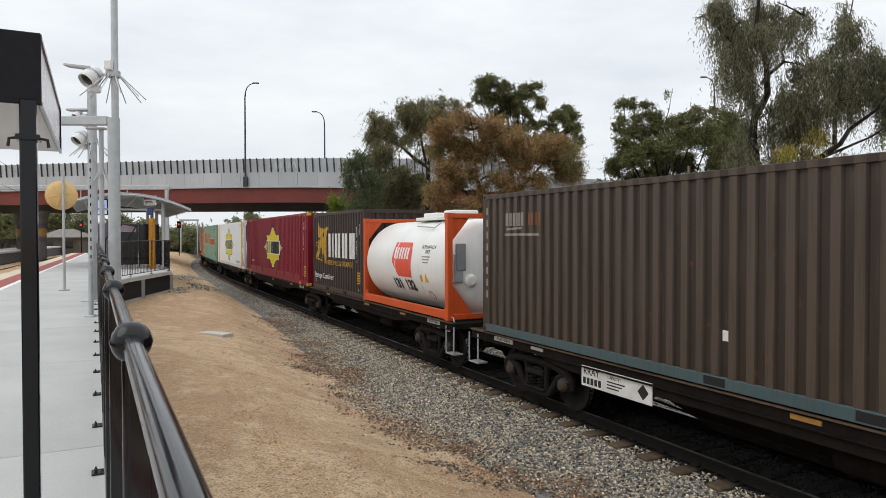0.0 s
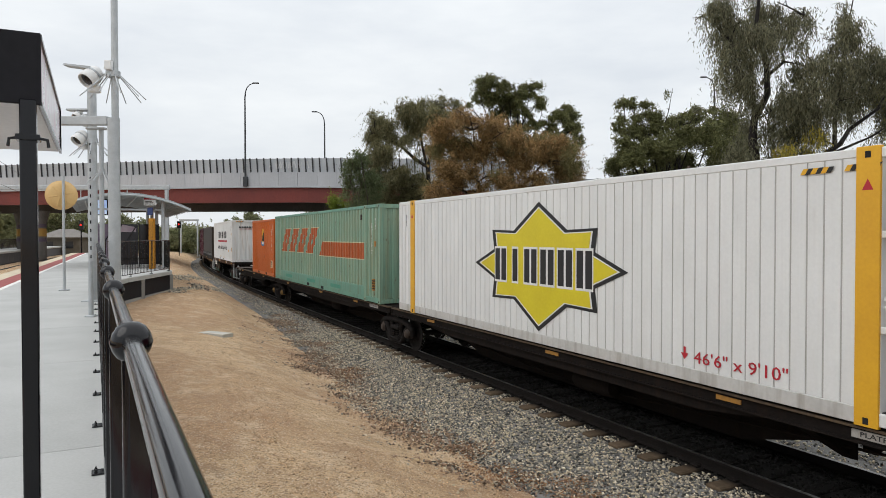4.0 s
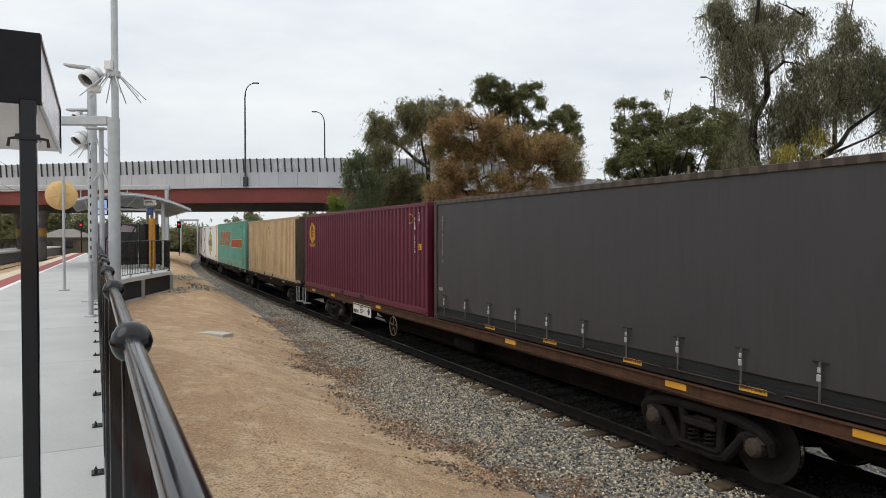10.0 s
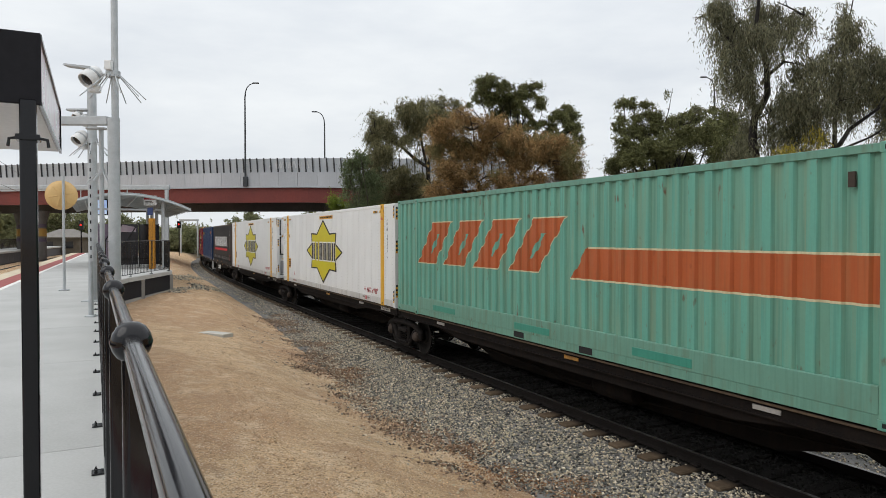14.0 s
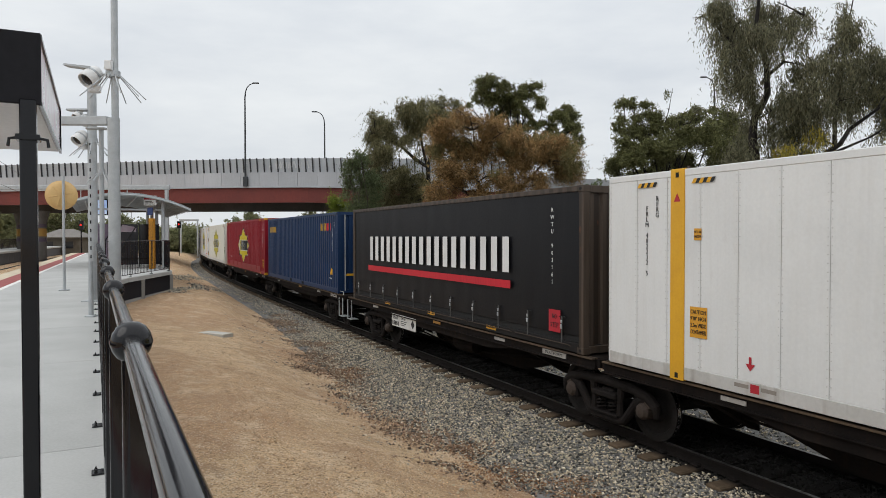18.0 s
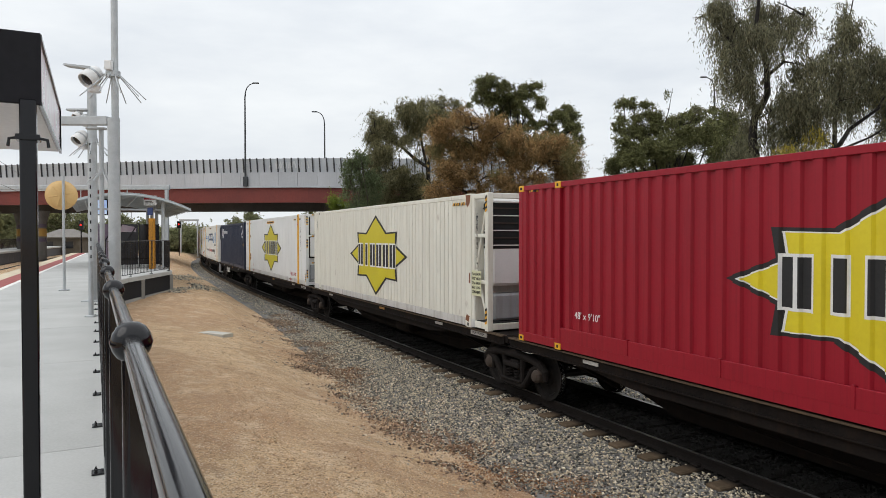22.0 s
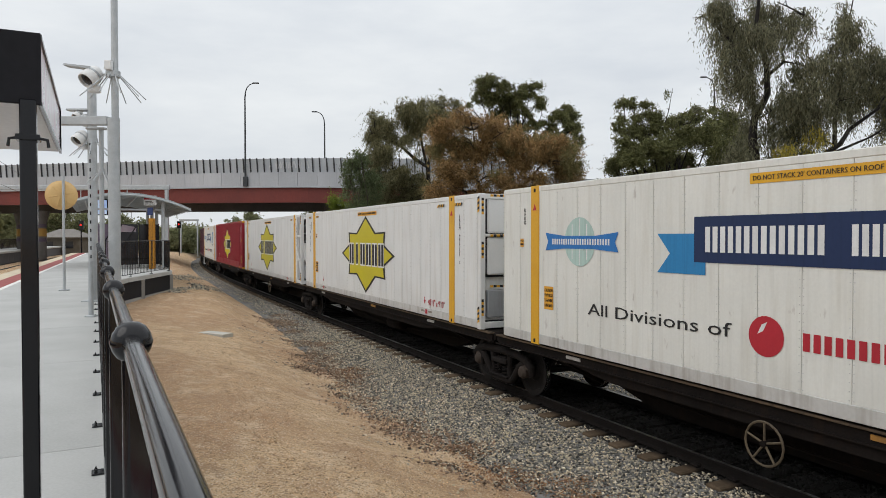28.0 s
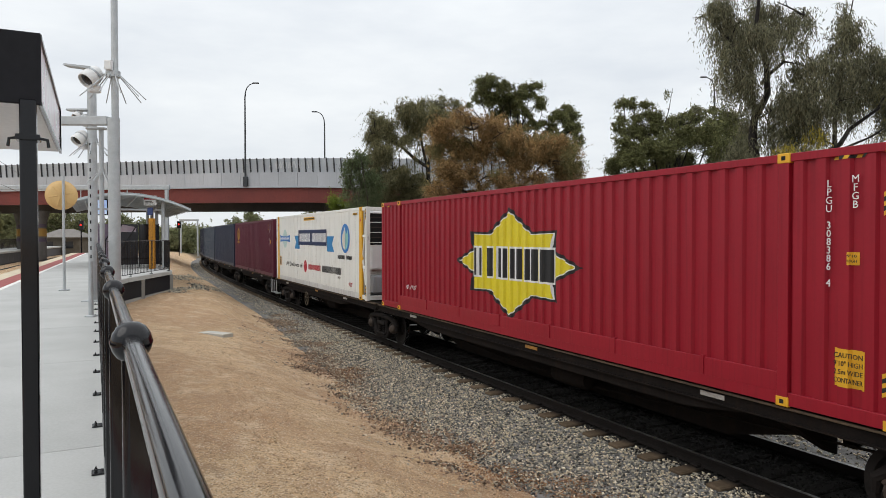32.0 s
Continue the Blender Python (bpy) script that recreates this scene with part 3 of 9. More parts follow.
    def place_litter(rng, n):
        # a drift along the foot of the bed near by, a patch further on, a thin scatter between
        k = rng.random(n)
        a = np.where(k < 0.5, rng.uniform(-6, 0.4, n), np.where(k < 0.8, rng.normal(6.8, 1.0, n), rng.uniform(-6, 15, n)))
        off = ragged_edge(a) + np.where(k < 0.5, rng.normal(0.42, 0.20, n), np.where(k < 0.8, rng.normal(0.5, 0.25, n), rng.normal(0.1, 0.3, n)))
        xy = np.array([on_track(float(q), float(w)) for q, w in zip(a, off)])
        return xy[:, 0], xy[:, 1], np.maximum(ground_z(xy[:, 0], xy[:, 1]), np.interp(off, [p[0] for p in bed], [p[1] for p in bed])) + rng.uniform(0.0, 0.045, len(a))

    stones("leaf_litter", 9500, place_litter, (0.012, 0.045), M_LITTER, "dry brown leaf litter along the ballast's edge", "leaf litter", 9, flat=0.35)


build_ground()
build_track()


# ---- the platform, its fence and the passenger lines ----
PZ = 1.67                       # platform top
KNOB0, PDIR, PLEFT = Vector((-0.5043, 1.105)), Vector((-0.453, 0.8915)), Vector((-0.8915, -0.453))


def plat(t, lat, z=0.0):
    """A point t metres along the fence, lat metres to its platform side."""
    p = KNOB0 + PDIR * t + PLEFT * lat
    return (p.x, p.y, z)


PROT = math.degrees(math.atan2(PDIR.y, PDIR.x))


def plat_pose(t, lat, z=PZ):
    """Local x along the fence, y to the platform side."""
    return pose(*plat(t, lat, z), 0, 0, PROT)


def line_lat(t):
    return 3.2 - 0.036 * t


def right_lat(t):
    return -0.10 if t < 23.7 else max(-2.97, -0.10 - (t - 23.7) * 0.393)


def build_platform():
    base = thing("platform", "pale grey concrete station platform with a red warning strip", "platform", kind="structure")
    ts = [-27, -22, -17.5, -13, -9, -6, -3, 0, 3, 4.25, 8.1, 11.7, 15.3, 18.9, 22.5, 26.0, 29.5, 33, 36.5, 40, 44, 48, 54, 60, 70]
    for i in range(len(ts) - 1):
        a, b = ts[i] + 0.004, ts[i + 1] - 0.004
        g = Geo()
        top = [plat(a, right_lat(a)), plat(b, right_lat(b)), plat(b, line_lat(b)), plat(a, line_lat(a))]
        if a < 31 < b:
            top = [plat(a, right_lat(a)), plat(31.1, -2.97), plat(b, right_lat(b)), plat(b, line_lat(b)), plat(a, line_lat(a))]
        n = len(top)
        g.add([(x, y, PZ) for x, y, _ in top] + [(x, y, PZ - 0.16) for x, y, _ in top],
              [tuple(range(n)), tuple(range(n, 2 * n))[::-1]] + [(k, n + k, n + (k + 1) % n, (k + 1) % n) for k in range(n)])
        part("slab", fix(g.mesh("slab")), M_CONC, base)
        for lat0, lat1, m_, nm, dz in ((0.0, 0.14, M_WHITE_LINE, "white_line", 0.004), (0.14, 0.72, M_RED_PAVE, "red_strip", 0.003), (0.72, 1.32, M_TACTILE, "tactile_paving", 0.006)):
            q = [plat(a, line_lat(a) + lat0), plat(b, line_lat(b) + lat0), plat(b, line_lat(b) + lat1), plat(a, line_lat(a) + lat1)]
            g = Geo()
            g.add([(x, y, PZ + dz) for x, y, _ in q] + [(x, y, PZ - 0.16) for x, y, _ in q],
                  [(0, 1, 2, 3), (7, 6, 5, 4), (0, 4, 5, 1), (1, 5, 6, 2), (2, 6, 7, 3), (3, 7, 4, 0)])
            part(nm, fix(g.mesh(nm)), m_, base)
    # walls under the slabs
    def wall(pts, z0, z1, th, name, m_, label=""):
        for i in range(len(pts) - 1):
            p, q = Vector(pts[i][:2]), Vector(pts[i + 1][:2])
            d = (q - p).normalized()
            nrm = Vector((d.y, -d.x)) * th
            g = Geo()
            cs = [p, q, q - nrm, p - nrm]
            g.add([(c.x, c.y, z0) for c in cs] + [(c.x, c.y, z1) for c in cs],
                  [(0, 1, 5, 4), (1, 2, 6, 5), (2, 3, 7, 6), (3, 0, 4, 7), (4, 5, 6, 7), (3, 2, 1, 0)])
            part(name, fix(g.mesh(name)), m_, base, label)
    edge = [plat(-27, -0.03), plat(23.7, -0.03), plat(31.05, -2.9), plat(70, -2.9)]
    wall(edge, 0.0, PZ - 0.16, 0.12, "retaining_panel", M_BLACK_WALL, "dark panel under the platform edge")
    wall([plat(-27, -0.06), plat(23.7, -0.06), plat(31.08, -2.94), plat(70, -2.94)], 0.3, 0.86, 0.16, "kerb", M_CONC_DK, "concrete footing strip")
    for t in (24.0, 27.6, 31.0):
        x, y, _ = plat(t, right_lat(t) + 0.05)
        part("pier", Geo().box(-0.07, 0.07, -0.07, 0.07, 0.6, PZ - 0.16), M_CONC_DK, base, m=pose(x, y, 0, 0, 0, PROT))
    wall([plat(70, line_lat(70) + 1.2), plat(-27, line_lat(-27) + 1.2)], 0.2, PZ - 0.16, 0.15, "platform_face", M_CONC_DK)
    tr = thing("passenger_tracks", "two passenger tracks on pale ballast beside the platform", "railway track", kind="structure")
    for c in (2.9, 6.7):
        for dx in (-0.8, 0.8):
            pts = []
            g = Geo()
            for t in np.arange(-10, 121, 5.0):
                pts.append(plat(t, min(line_lat(t) + c, float(np.interp(t, [0, 78, 133], [12.2, 8.4, 4.0])) - 1.7) + dx, 0.58))
            g.path(pts, 0.045, 6)
            part("rail", g, M_RAIL, tr)
        sm = Geo().box(-0.12, 0.12, -1.2, 1.2, 0.36, 0.47, 0.015).mesh("sleeper")
        sm.materials.append(M_SLEEPER)
        for i in range(70):
            t = 4 + i * 0.7
            part("sleeper", sm, M_SLEEPER, tr, m=pose(*plat(t, line_lat(t) + c, 0), 0, 0, PROT - 2))
    # the platform on the other side
    far = thing("far_platform", "opposite concrete platform with a dark face wall", "platform", kind="structure")
    g = Geo()
    q = [plat(0, 12.2), plat(0, 16.5), plat(78, 12.6), plat(133, 8.2), plat(133, 4.0), plat(78, 8.4)]
    sides = [(k, 6 + k, 6 + (k + 1) % 6, (k + 1) % 6) for k in range(6)]
    g.add([(x, y, PZ) for x, y, _ in q] + [(x, y, PZ - 0.2) for x, y, _ in q], [tuple(range(6)), tuple(range(6, 12))[::-1]] + sides)
    part("slab", fix(g.mesh("slab")), M_CONC, far)
    g = Geo()
    q = [plat(0, 12.4), plat(0, 16.3), plat(78, 12.4), plat(132.8, 8.0), plat(132.8, 4.2), plat(78, 8.6)]
    g.add([(x, y, PZ - 0.2) for x, y, _ in q] + [(x, y, 0.2) for x, y, _ in q], [tuple(range(6)), tuple(range(6, 12))[::-1]] + sides)
    part("face_wall", fix(g.mesh("face_wall")), mat("dark_concrete", (0.11, 0.11, 0.115), (0.07, 0.07, 0.075), rough=0.9, streak=(0.05, 0.05, 0.05)), far)


def baluster_fence(pts, n_gap, height, knobs, label, foot=True, group="station fences"):
    """Posts at the given plan points, a top rail with balls, a bottom rail and thin upright bars between."""
    f = thing("fence", label, "fence", group)
    top = PZ + height
    for p in pts:
        post = part("post", Geo().tube((p[0], p[1], PZ), (p[0], p[1], top), 0.015, n=12), M_BLACK, f, smooth=True)
        if knobs:
            part("ball", Geo().lathe([(0.001, -0.033), (0.012, -0.0315), (0.022, -0.025), (0.029, -0.014), (0.033, 0.0), (0.029, 0.014), (0.022, 0.025), (0.012, 0.0315), (0.001, 0.033)], 24, at=(p[0], p[1], top)), M_BLACK, post, smooth=True)
        if foot:
            g = Geo().box(-0.05, 0.05, -0.03, 0.085, 0, 0.012, 0.003)
            for sx in (-0.03, 0.03):
                g.lathe([(0.011, 0.012), (0.011, 0.022), (0.006, 0.023), (0.006, 0.034)], 6, at=(sx, 0.06, 0))
            part("foot_plate", g, M_BLACK, post, m=pose(p[0], p[1], PZ + 0.001, 0, 0, PROT))
    for i in range(len(pts) - 1):
        p, q = Vector((*pts[i], 0)), Vector((*pts[i + 1], 0))
        up = lambda z: Vector((0, 0, z))
        part("top_rail", Geo().tube(p + up(top), q + up(top), 0.0152, n=24), M_BLACK, f, smooth=True)
        part("bottom_rail", Geo().tube(p + up(PZ + 0.1), q + up(PZ + 0.1), 0.014, n=8), M_BLACK, f, smooth=True)
        for k in range(1, n_gap):
            b = p.lerp(q, k / n_gap)
            part("baluster", Geo().tube(b + up(PZ + 0.1), b + up(top - 0.01), 0.008, n=6, caps=False), M_BLACK, f, smooth=True)
    return f


def build_fences():
    baluster_fence([plat(1.208 * k, 0)[:2] for k in range(-3, 20)], 11, CAM_Z - 0.17 - PZ, True, "black tubular steel platform fence with ball joints on the top rail")
    e = [plat(t, right_lat(t) + 0.12)[:2] for t in (24.4, 26.6, 28.8, 30.9)]
    baluster_fence(e, 14, 1.33, False, "black steel picket fence round the shelter's platform", group="station fences")
    e = [plat(t, -2.85)[:2] for t in (31.0, 33.4, 35.8, 38.2, 40.6)]
    baluster_fence(e, 14, 1.33, False, "black steel picket fence along the platform's end", group="station fences")


# ---- road bridge ----
BP, BD = Vector((-17.6, 70.0)), Vector((0.9794, -0.2018))


def bridge_top(t):
    """Height of the parapet's screen top along the bridge."""
    return 11.2 - (0.0 if t < -6 else 0.0009 * (min(t, 30) + 6) ** 2 + (0.0648 * (t - 30) if t > 30 else 0)) - (0.0 if t > -45 else 0.0006 * (t + 45) ** 2)


def bpt(t, back=0.0):
    p = BP + BD * t + Vector((0.2018, 0.9794)) * back
    return p.x, p.y


M_BR_RED = mat("dull_red_girder", (0.19, 0.028, 0.018), (0.12, 0.018, 0.013), rough=0.55, s1=0.3, s2=6, bump=0.05, streak=(0.10, 0.02, 0.015), streak_amt=0.4)
M_BR_GREY = mat("bridge_concrete", (0.47, 0.48, 0.50), (0.38, 0.39, 0.41), rough=0.85, s1=0.35, s2=8, bump=0.05, streak=(0.3, 0.3, 0.31), streak_amt=0.35, rnd=0.05)
M_BR_SCREEN = mat("grey_mesh_screen", (0.43, 0.45, 0.47), (0.35, 0.37, 0.39), rough=0.7, s1=1.0, s2=40, bump=0.1, rnd=0.08)
M_BR_POST = mat("black_screen_post", (0.02, 0.02, 0.022), rough=0.5)
# deck and inner girders: the underside's shade is put into this dark colour
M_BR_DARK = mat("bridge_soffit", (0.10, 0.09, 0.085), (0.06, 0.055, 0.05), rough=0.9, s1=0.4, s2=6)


def build_bridge():
    br = thing("road_bridge", "grey and dull-red road bridge over the railway with mesh screens", "bridge")

    def band(name, d0, d1, b0, b1, m_, t0, t1, step, label="", gap=0.0):
        """Pieces of the deck between depths d0 and d1 under the screen's top and b0..b1 behind the face."""
        t = t0
        while t < t1 - 1e-6:
            e = min(t + step, t1)
            ps = []
            for tt in (t + gap, e - gap):
                for b in (b0, b1):
                    x, y = bpt(tt, b)
                    ps += [(x, y, bridge_top(tt) - d0), (x, y, bridge_top(tt) - d1)]
            g = Geo().add(ps, [(0, 1, 5, 4), (2, 6, 7, 3), (0, 4, 6, 2), (1, 3, 7, 5), (0, 2, 3, 1), (4, 5, 7, 6)])
            part(name, fix(g.mesh(name)), m_, br, label)
            t = e

    band("screen_panel", 0.05, 1.45, 0.05, 0.09, M_BR_SCREEN, -58.89, 24.16, 0.755, gap=0.005)
    band("parapet", 1.45, 2.85, -0.12, 0.35, M_BR_GREY, -60, 100, 2.1, gap=0.012)
    band("parapet_lip", 2.85, 3.0, -0.2, 0.35, M_BR_GREY, -60, 100, 8.0)
    band("girder", 3.0, 4.42, 0.1, 0.5, M_BR_RED, -60, 100, 16.0, "dull red steel girder")
    band("bottom_flange", 4.42, 4.5, -0.05, 0.7, M_BR_RED, -60, 100, 16.0)
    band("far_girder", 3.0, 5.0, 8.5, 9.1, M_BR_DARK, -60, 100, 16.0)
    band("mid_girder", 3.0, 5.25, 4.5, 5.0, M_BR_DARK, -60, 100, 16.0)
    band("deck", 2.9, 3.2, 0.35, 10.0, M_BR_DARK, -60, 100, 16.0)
    band("far_parapet", 1.6, 3.0, 9.7, 10.1, M_BR_GREY, -60, 100, 16.0)
    pm = Geo().box(-0.042, 0.042, -0.12, 0.02, -1.45, 0.0).mesh("screen_post")
    pm.materials.append(M_BR_POST)
    for i in range(110):
        t = -58.89 + 0.755 * i
        x, y = bpt(t, 0.03)
        part("screen_post", pm, M_BR_POST, br, m=Matrix.Translation((x, y, bridge_top(t))) @ pose(0, 0, 0, 0, -4, -11.6))
    for t in (-36.0, -29.4, 62, 84):
        for b in ((2.0,) if t == -29.4 else (2.0, 7.0)):
            x, y = bpt(t, b)
            # pier concrete darkened: the shade under the bridge is put into its colour
            col = part("pier", Geo().lathe([(0.8, -0.4), (0.8, bridge_top(t) - 6.6), (1.15, bridge_top(t) - 5.1)], 24, at=(x, y, 0)), mat("shaded_pier_concrete", (0.15, 0.145, 0.14), (0.10, 0.095, 0.09), rough=0.9, streak=(0.06, 0.055, 0.05)), br, "round concrete pier", smooth=True)
            for z0, z1, m_, nm in ((3.2, 4.1, mat("ochre_band", (0.38, 0.22, 0.05), rough=0.8), "ochre_band"), (2.6, 3.0, mat("mauve_band", (0.10, 0.08, 0.12), rough=0.8), "dark_band"), (4.25, 4.6, mat("mauve_band", (0.1, 0.08, 0.12)), "dark_band")):
                part(nm, Geo().lathe([(0.808, z0), (0.808, z1)], 24, at=(x, y, 0)), m_, col, smooth=True) if t < 0 else None
    # painted scrawl on the screens
    SCR = mat("pale_scrawl", (0.55, 0.56, 0.57), rough=0.8)
    rg = random.Random(8)
    for i in range(14):
        t = 0.1 + i * 0.29
        x, y = bpt(t, 0.03)
        part("scrawl", Geo().box(-0.06 - 0.05 * rg.random(), 0.06, -0.012, 0.0, -1.2 + 0.2 * rg.random(), -0.35 - 0.2 * rg.random()), SCR, br, m=Matrix.Translation((x, y, bridge_top(t))) @ pose(0, 0, 0, 0, rg.uniform(-25, 25), -11.6))
    # lamps standing on the parapet
    M_POLE = mat("dark_lamp_post", (0.05, 0.055, 0.06), rough=0.5, metal=0.3)
    for t, hh, bk, turn in ((-2.65, 10.1, -0.25, 0), (2.1, 8.8, 9.6, 180), (44.4, 12.8, 9.6, 180)):
        x, y = bpt(t, bk)
        z = bridge_top(t) - 2.4
        lamp = thing("street_lamp", "tall slim dark street lamp with a curved arm on the bridge", "street lamp", "bridge lamps", m=pose(x, y, z, 0, 0, turn))
        part("pole", Geo().path([(0, 0, 0), (0, 0, hh - 1.5), (0.06, 0, hh - 0.95), (0.22, 0, hh - 0.5), (0.5, 0, hh - 0.2), (0.85, 0, hh - 0.06)], [0.10, 0.07, 0.06, 0.05, 0.045, 0.04], 10), M_POLE, lamp, smooth=True)
        part("lamp_head", Geo().box(0.8, 1.45, -0.12, 0.12, hh - 0.10, hh + 0.02, 0.04), M_POLE, lamp)
        part("bracket", Geo().box(-0.2, 0.25, -0.2, 0.25, -0.5, 0.5, 0.03), M_POLE, lamp)


build_platform()
build_fences()
build_bridge()


# ---- the freight train ----
M_FRAME = mat("dark_wagon_steel", (0.017, 0.0135, 0.012), (0.009, 0.0075, 0.007), rough=0.8, metal=0.1, s1=2, s2=30, bump=0.2, streak=(0.028, 0.017, 0.011), streak_amt=0.5, spec=0.08)
M_FLANGE = mat("dusty_flange_steel", (0.125, 0.088, 0.055), (0.06, 0.045, 0.034), rough=0.85, s1=1.5, s2=25, bump=0.2, streak=(0.03, 0.024, 0.02), streak_amt=0.6, spec=0.15)
M_FRAME_RUST = mat("rusty_wagon_steel", (0.105, 0.052, 0.030), (0.055, 0.03, 0.02), rough=0.8, s1=2, s2=30, bump=0.2, streak=(0.03, 0.022, 0.018), streak_amt=0.6, rust=0.6, spec=0.15)
M_BOGIE = mat("bogie_cast_steel", (0.019, 0.0155, 0.014), (0.010, 0.0085, 0.008), rough=0.8, s1=5, s2=40, bump=0.3, depth=0.006, spec=0.12)
M_WHEEL = mat("wheel_steel", (0.024, 0.021, 0.02), (0.013, 0.012, 0.011), rough=0.7, metal=0.1, s1=5, s2=30, spec=0.12)
M_TREAD = mat("polished_tread", (0.55, 0.55, 0.55), (0.4, 0.4, 0.4), rough=0.25, metal=1.0)
M_PLATE = mat("white_plate", (0.72, 0.71, 0.68), (0.55, 0.54, 0.5), rough=0.6, s1=5, s2=30)
M_AMBER = mat("amber_plate", (0.72, 0.36, 0.03), (0.6, 0.28, 0.02), rough=0.5)
M_AMBER_DIRTY = mat("grimy_amber_plate", (0.42, 0.20, 0.03), (0.22, 0.11, 0.03), rough=0.7, s1=5, s2=30)
M_PLATE_DIRTY = mat("grimy_white_plate", (0.42, 0.40, 0.37), (0.24, 0.22, 0.20), rough=0.7, s1=5, s2=30)
M_INK = mat("black_ink", (0.012, 0.012, 0.013), rough=0.6)
M_WHITE_INK = mat("white_ink", (0.75, 0.75, 0.74), rough=0.5)
M_YELLOW = mat("caution_yellow", (0.72, 0.387, 0.016), (0.62, 0.317, 0.016), rough=0.5)
M_STAR = mat("badge_yellow", (0.66, 0.55, 0.015), (0.58, 0.47, 0.012), rough=0.5, s2=20)
M_STAR_OLIVE = mat("badge_olive_yellow", (0.56, 0.48, 0.012), (0.50, 0.42, 0.01), rough=0.5, s2=20)
M_RED_INK = mat("red_ink", (0.45, 0.015, 0.03), rough=0.5)
M_DARK_GAP = mat("dark_recess", (0.01, 0.01, 0.01), rough=0.9)
M_CASTING = mat("steel_casting", (0.06, 0.045, 0.036), rough=0.7, spec=0.2)

MESH = {}


def shared(key, maker, material):
    if key not in MESH:
        g = maker()
        me = g if isinstance(g, bpy.types.Mesh) else g.mesh(key if isinstance(key, str) else key[0])
        me.materials.append(material)
        MESH[key] = me
    return MESH[key]


def sideframe_geo():
    # cast side frame: rounded chords that meet over the axle boxes, pillars either side of the springs
    g = Geo()
    flat = lambda pts: [(x, 0.0, z) for x, z in pts]
    g.path(flat([(-1.14, 0.40), (-1.13, 0.56), (-0.98, 0.67), (-0.62, 0.75), (0.0, 0.77), (0.62, 0.75), (0.98, 0.67), (1.13, 0.56), (1.14, 0.40)]), [0.05, 0.075, 0.085, 0.085, 0.085, 0.085, 0.085, 0.075, 0.05], 10)
    g.path(flat([(-0.92, 0.64), (-0.70, 0.54), (-0.54, 0.34), (-0.42, 0.20), (-0.28, 0.165), (0.28, 0.165), (0.42, 0.20), (0.54, 0.34), (0.70, 0.54), (0.92, 0.64)]), 0.072, 10)
    for s in (-1, 1):
        g.path(flat([(s * 0.33, 0.20), (s * 0.32, 0.45), (s * 0.36, 0.74)]), [0.07, 0.055, 0.075], 8)
        g.box(s * 0.74, s * 0.80, -0.07, 0.07, 0.34, 0.62, 0.015)
    g.box(-0.30, 0.30, -0.10, 0.10, 0.50, 0.60, 0.02)
    g.box(-0.36, 0.36, -0.11, 0.11, 0.225, 0.265, 0.01)
    return g


def spring_geo():
    return Geo().path([(0.075 * math.cos(k * 0.9), 0.075 * math.sin(k * 0.9), 0.27 + 0.0085 * k) for k in range(26)], 0.016, 5)


def wheelset_geo():
    g = Geo()
    g.tube((0, -0.98, 0), (0, 0.98, 0), 0.075, n=12)
    for s in (-1, 1):
        y = s * 0.75
        prof = [(0.06, y - s * 0.09), (0.16, y - s * 0.08), (0.20, y - s * 0.02), (0.36, y - s * 0.03), (0.40, y - s * 0.06), (0.452, y - s * 0.062), (0.455, y + s * 0.04), (0.485, y + s * 0.055), (0.485, y + s * 0.075), (0.39, y + s * 0.075), (0.36, y + s * 0.03), (0.2, y + s * 0.02), (0.16, y + s * 0.07), (0.06, y + s * 0.08)]
        g.lathe(prof if s > 0 else prof[::-1], 32, axis="y")
        # small marks that show the turn
        g.box(0.24, 0.30, y - s * 0.045, y - s * 0.02, -0.03, 0.03)
    return g


def tread_geo(s):
    g = Geo().lathe([(0.4565, s * 0.75 - 0.055), (0.4565, s * 0.75 + 0.03)], 32, axis="y")
    g.f = g.f[:-2]
    return g


def bogie(parent, x, a16, caps=M_CASTING, cast=M_BOGIE):
    b = part("bogie", Geo().box(-0.16, 0.16, -1.02, 1.02, 0.46, 0.64, 0.03).box(-0.25, 0.25, -0.25, 0.25, 0.62, 0.78, 0.03), M_BOGIE, parent, "dark cast-steel three-piece bogie", m=pose(x, 0, 0))
    sf = shared(("sideframe", cast.name), sideframe_geo, cast)
    sp = shared("spring", spring_geo, M_BOGIE)
    for s in (-1, 1):
        part("sideframe", sf, cast, b, m=pose(0, s * 1.0, 0), smooth=True)
        for dx in (-0.15, 0.15):
            part("spring", sp, M_BOGIE, b, m=pose(dx, s * 1.0, 0))
        for ax in (-0.9, 0.9):
            cap = shared(("bearing_cap", caps.name), lambda: Geo().lathe([(0.13, -0.10), (0.13, 0.05), (0.09, 0.10), (0.03, 0.115)], 12, axis="y").box(-0.16, 0.16, -0.09, 0.04, 0.05, 0.17, 0.02), caps)
            part("bearing_cap", cap, caps, b, m=pose(ax, s * 1.02, 0.46, 0, 0, 180 if s < 0 else 0))
    for ax in (-0.9, 0.9):
        ws = part("wheelset", shared("wheelset", wheelset_geo, M_WHEEL), M_WHEEL, b, "steel wheels on an axle", m=pose(ax, 0, 0.46))
        WHEELS.append((ws, a16 - ax, (ax, 0, 0.46)))
    # bright tread rings that stay with the bogie
    for ax in (-0.9, 0.9):
        for s in (-1, 1):
            part("tread", shared(("tread", s), lambda: tread_geo(s), M_TREAD), M_TREAD, b, m=pose(ax, 0, 0.46))
    return b


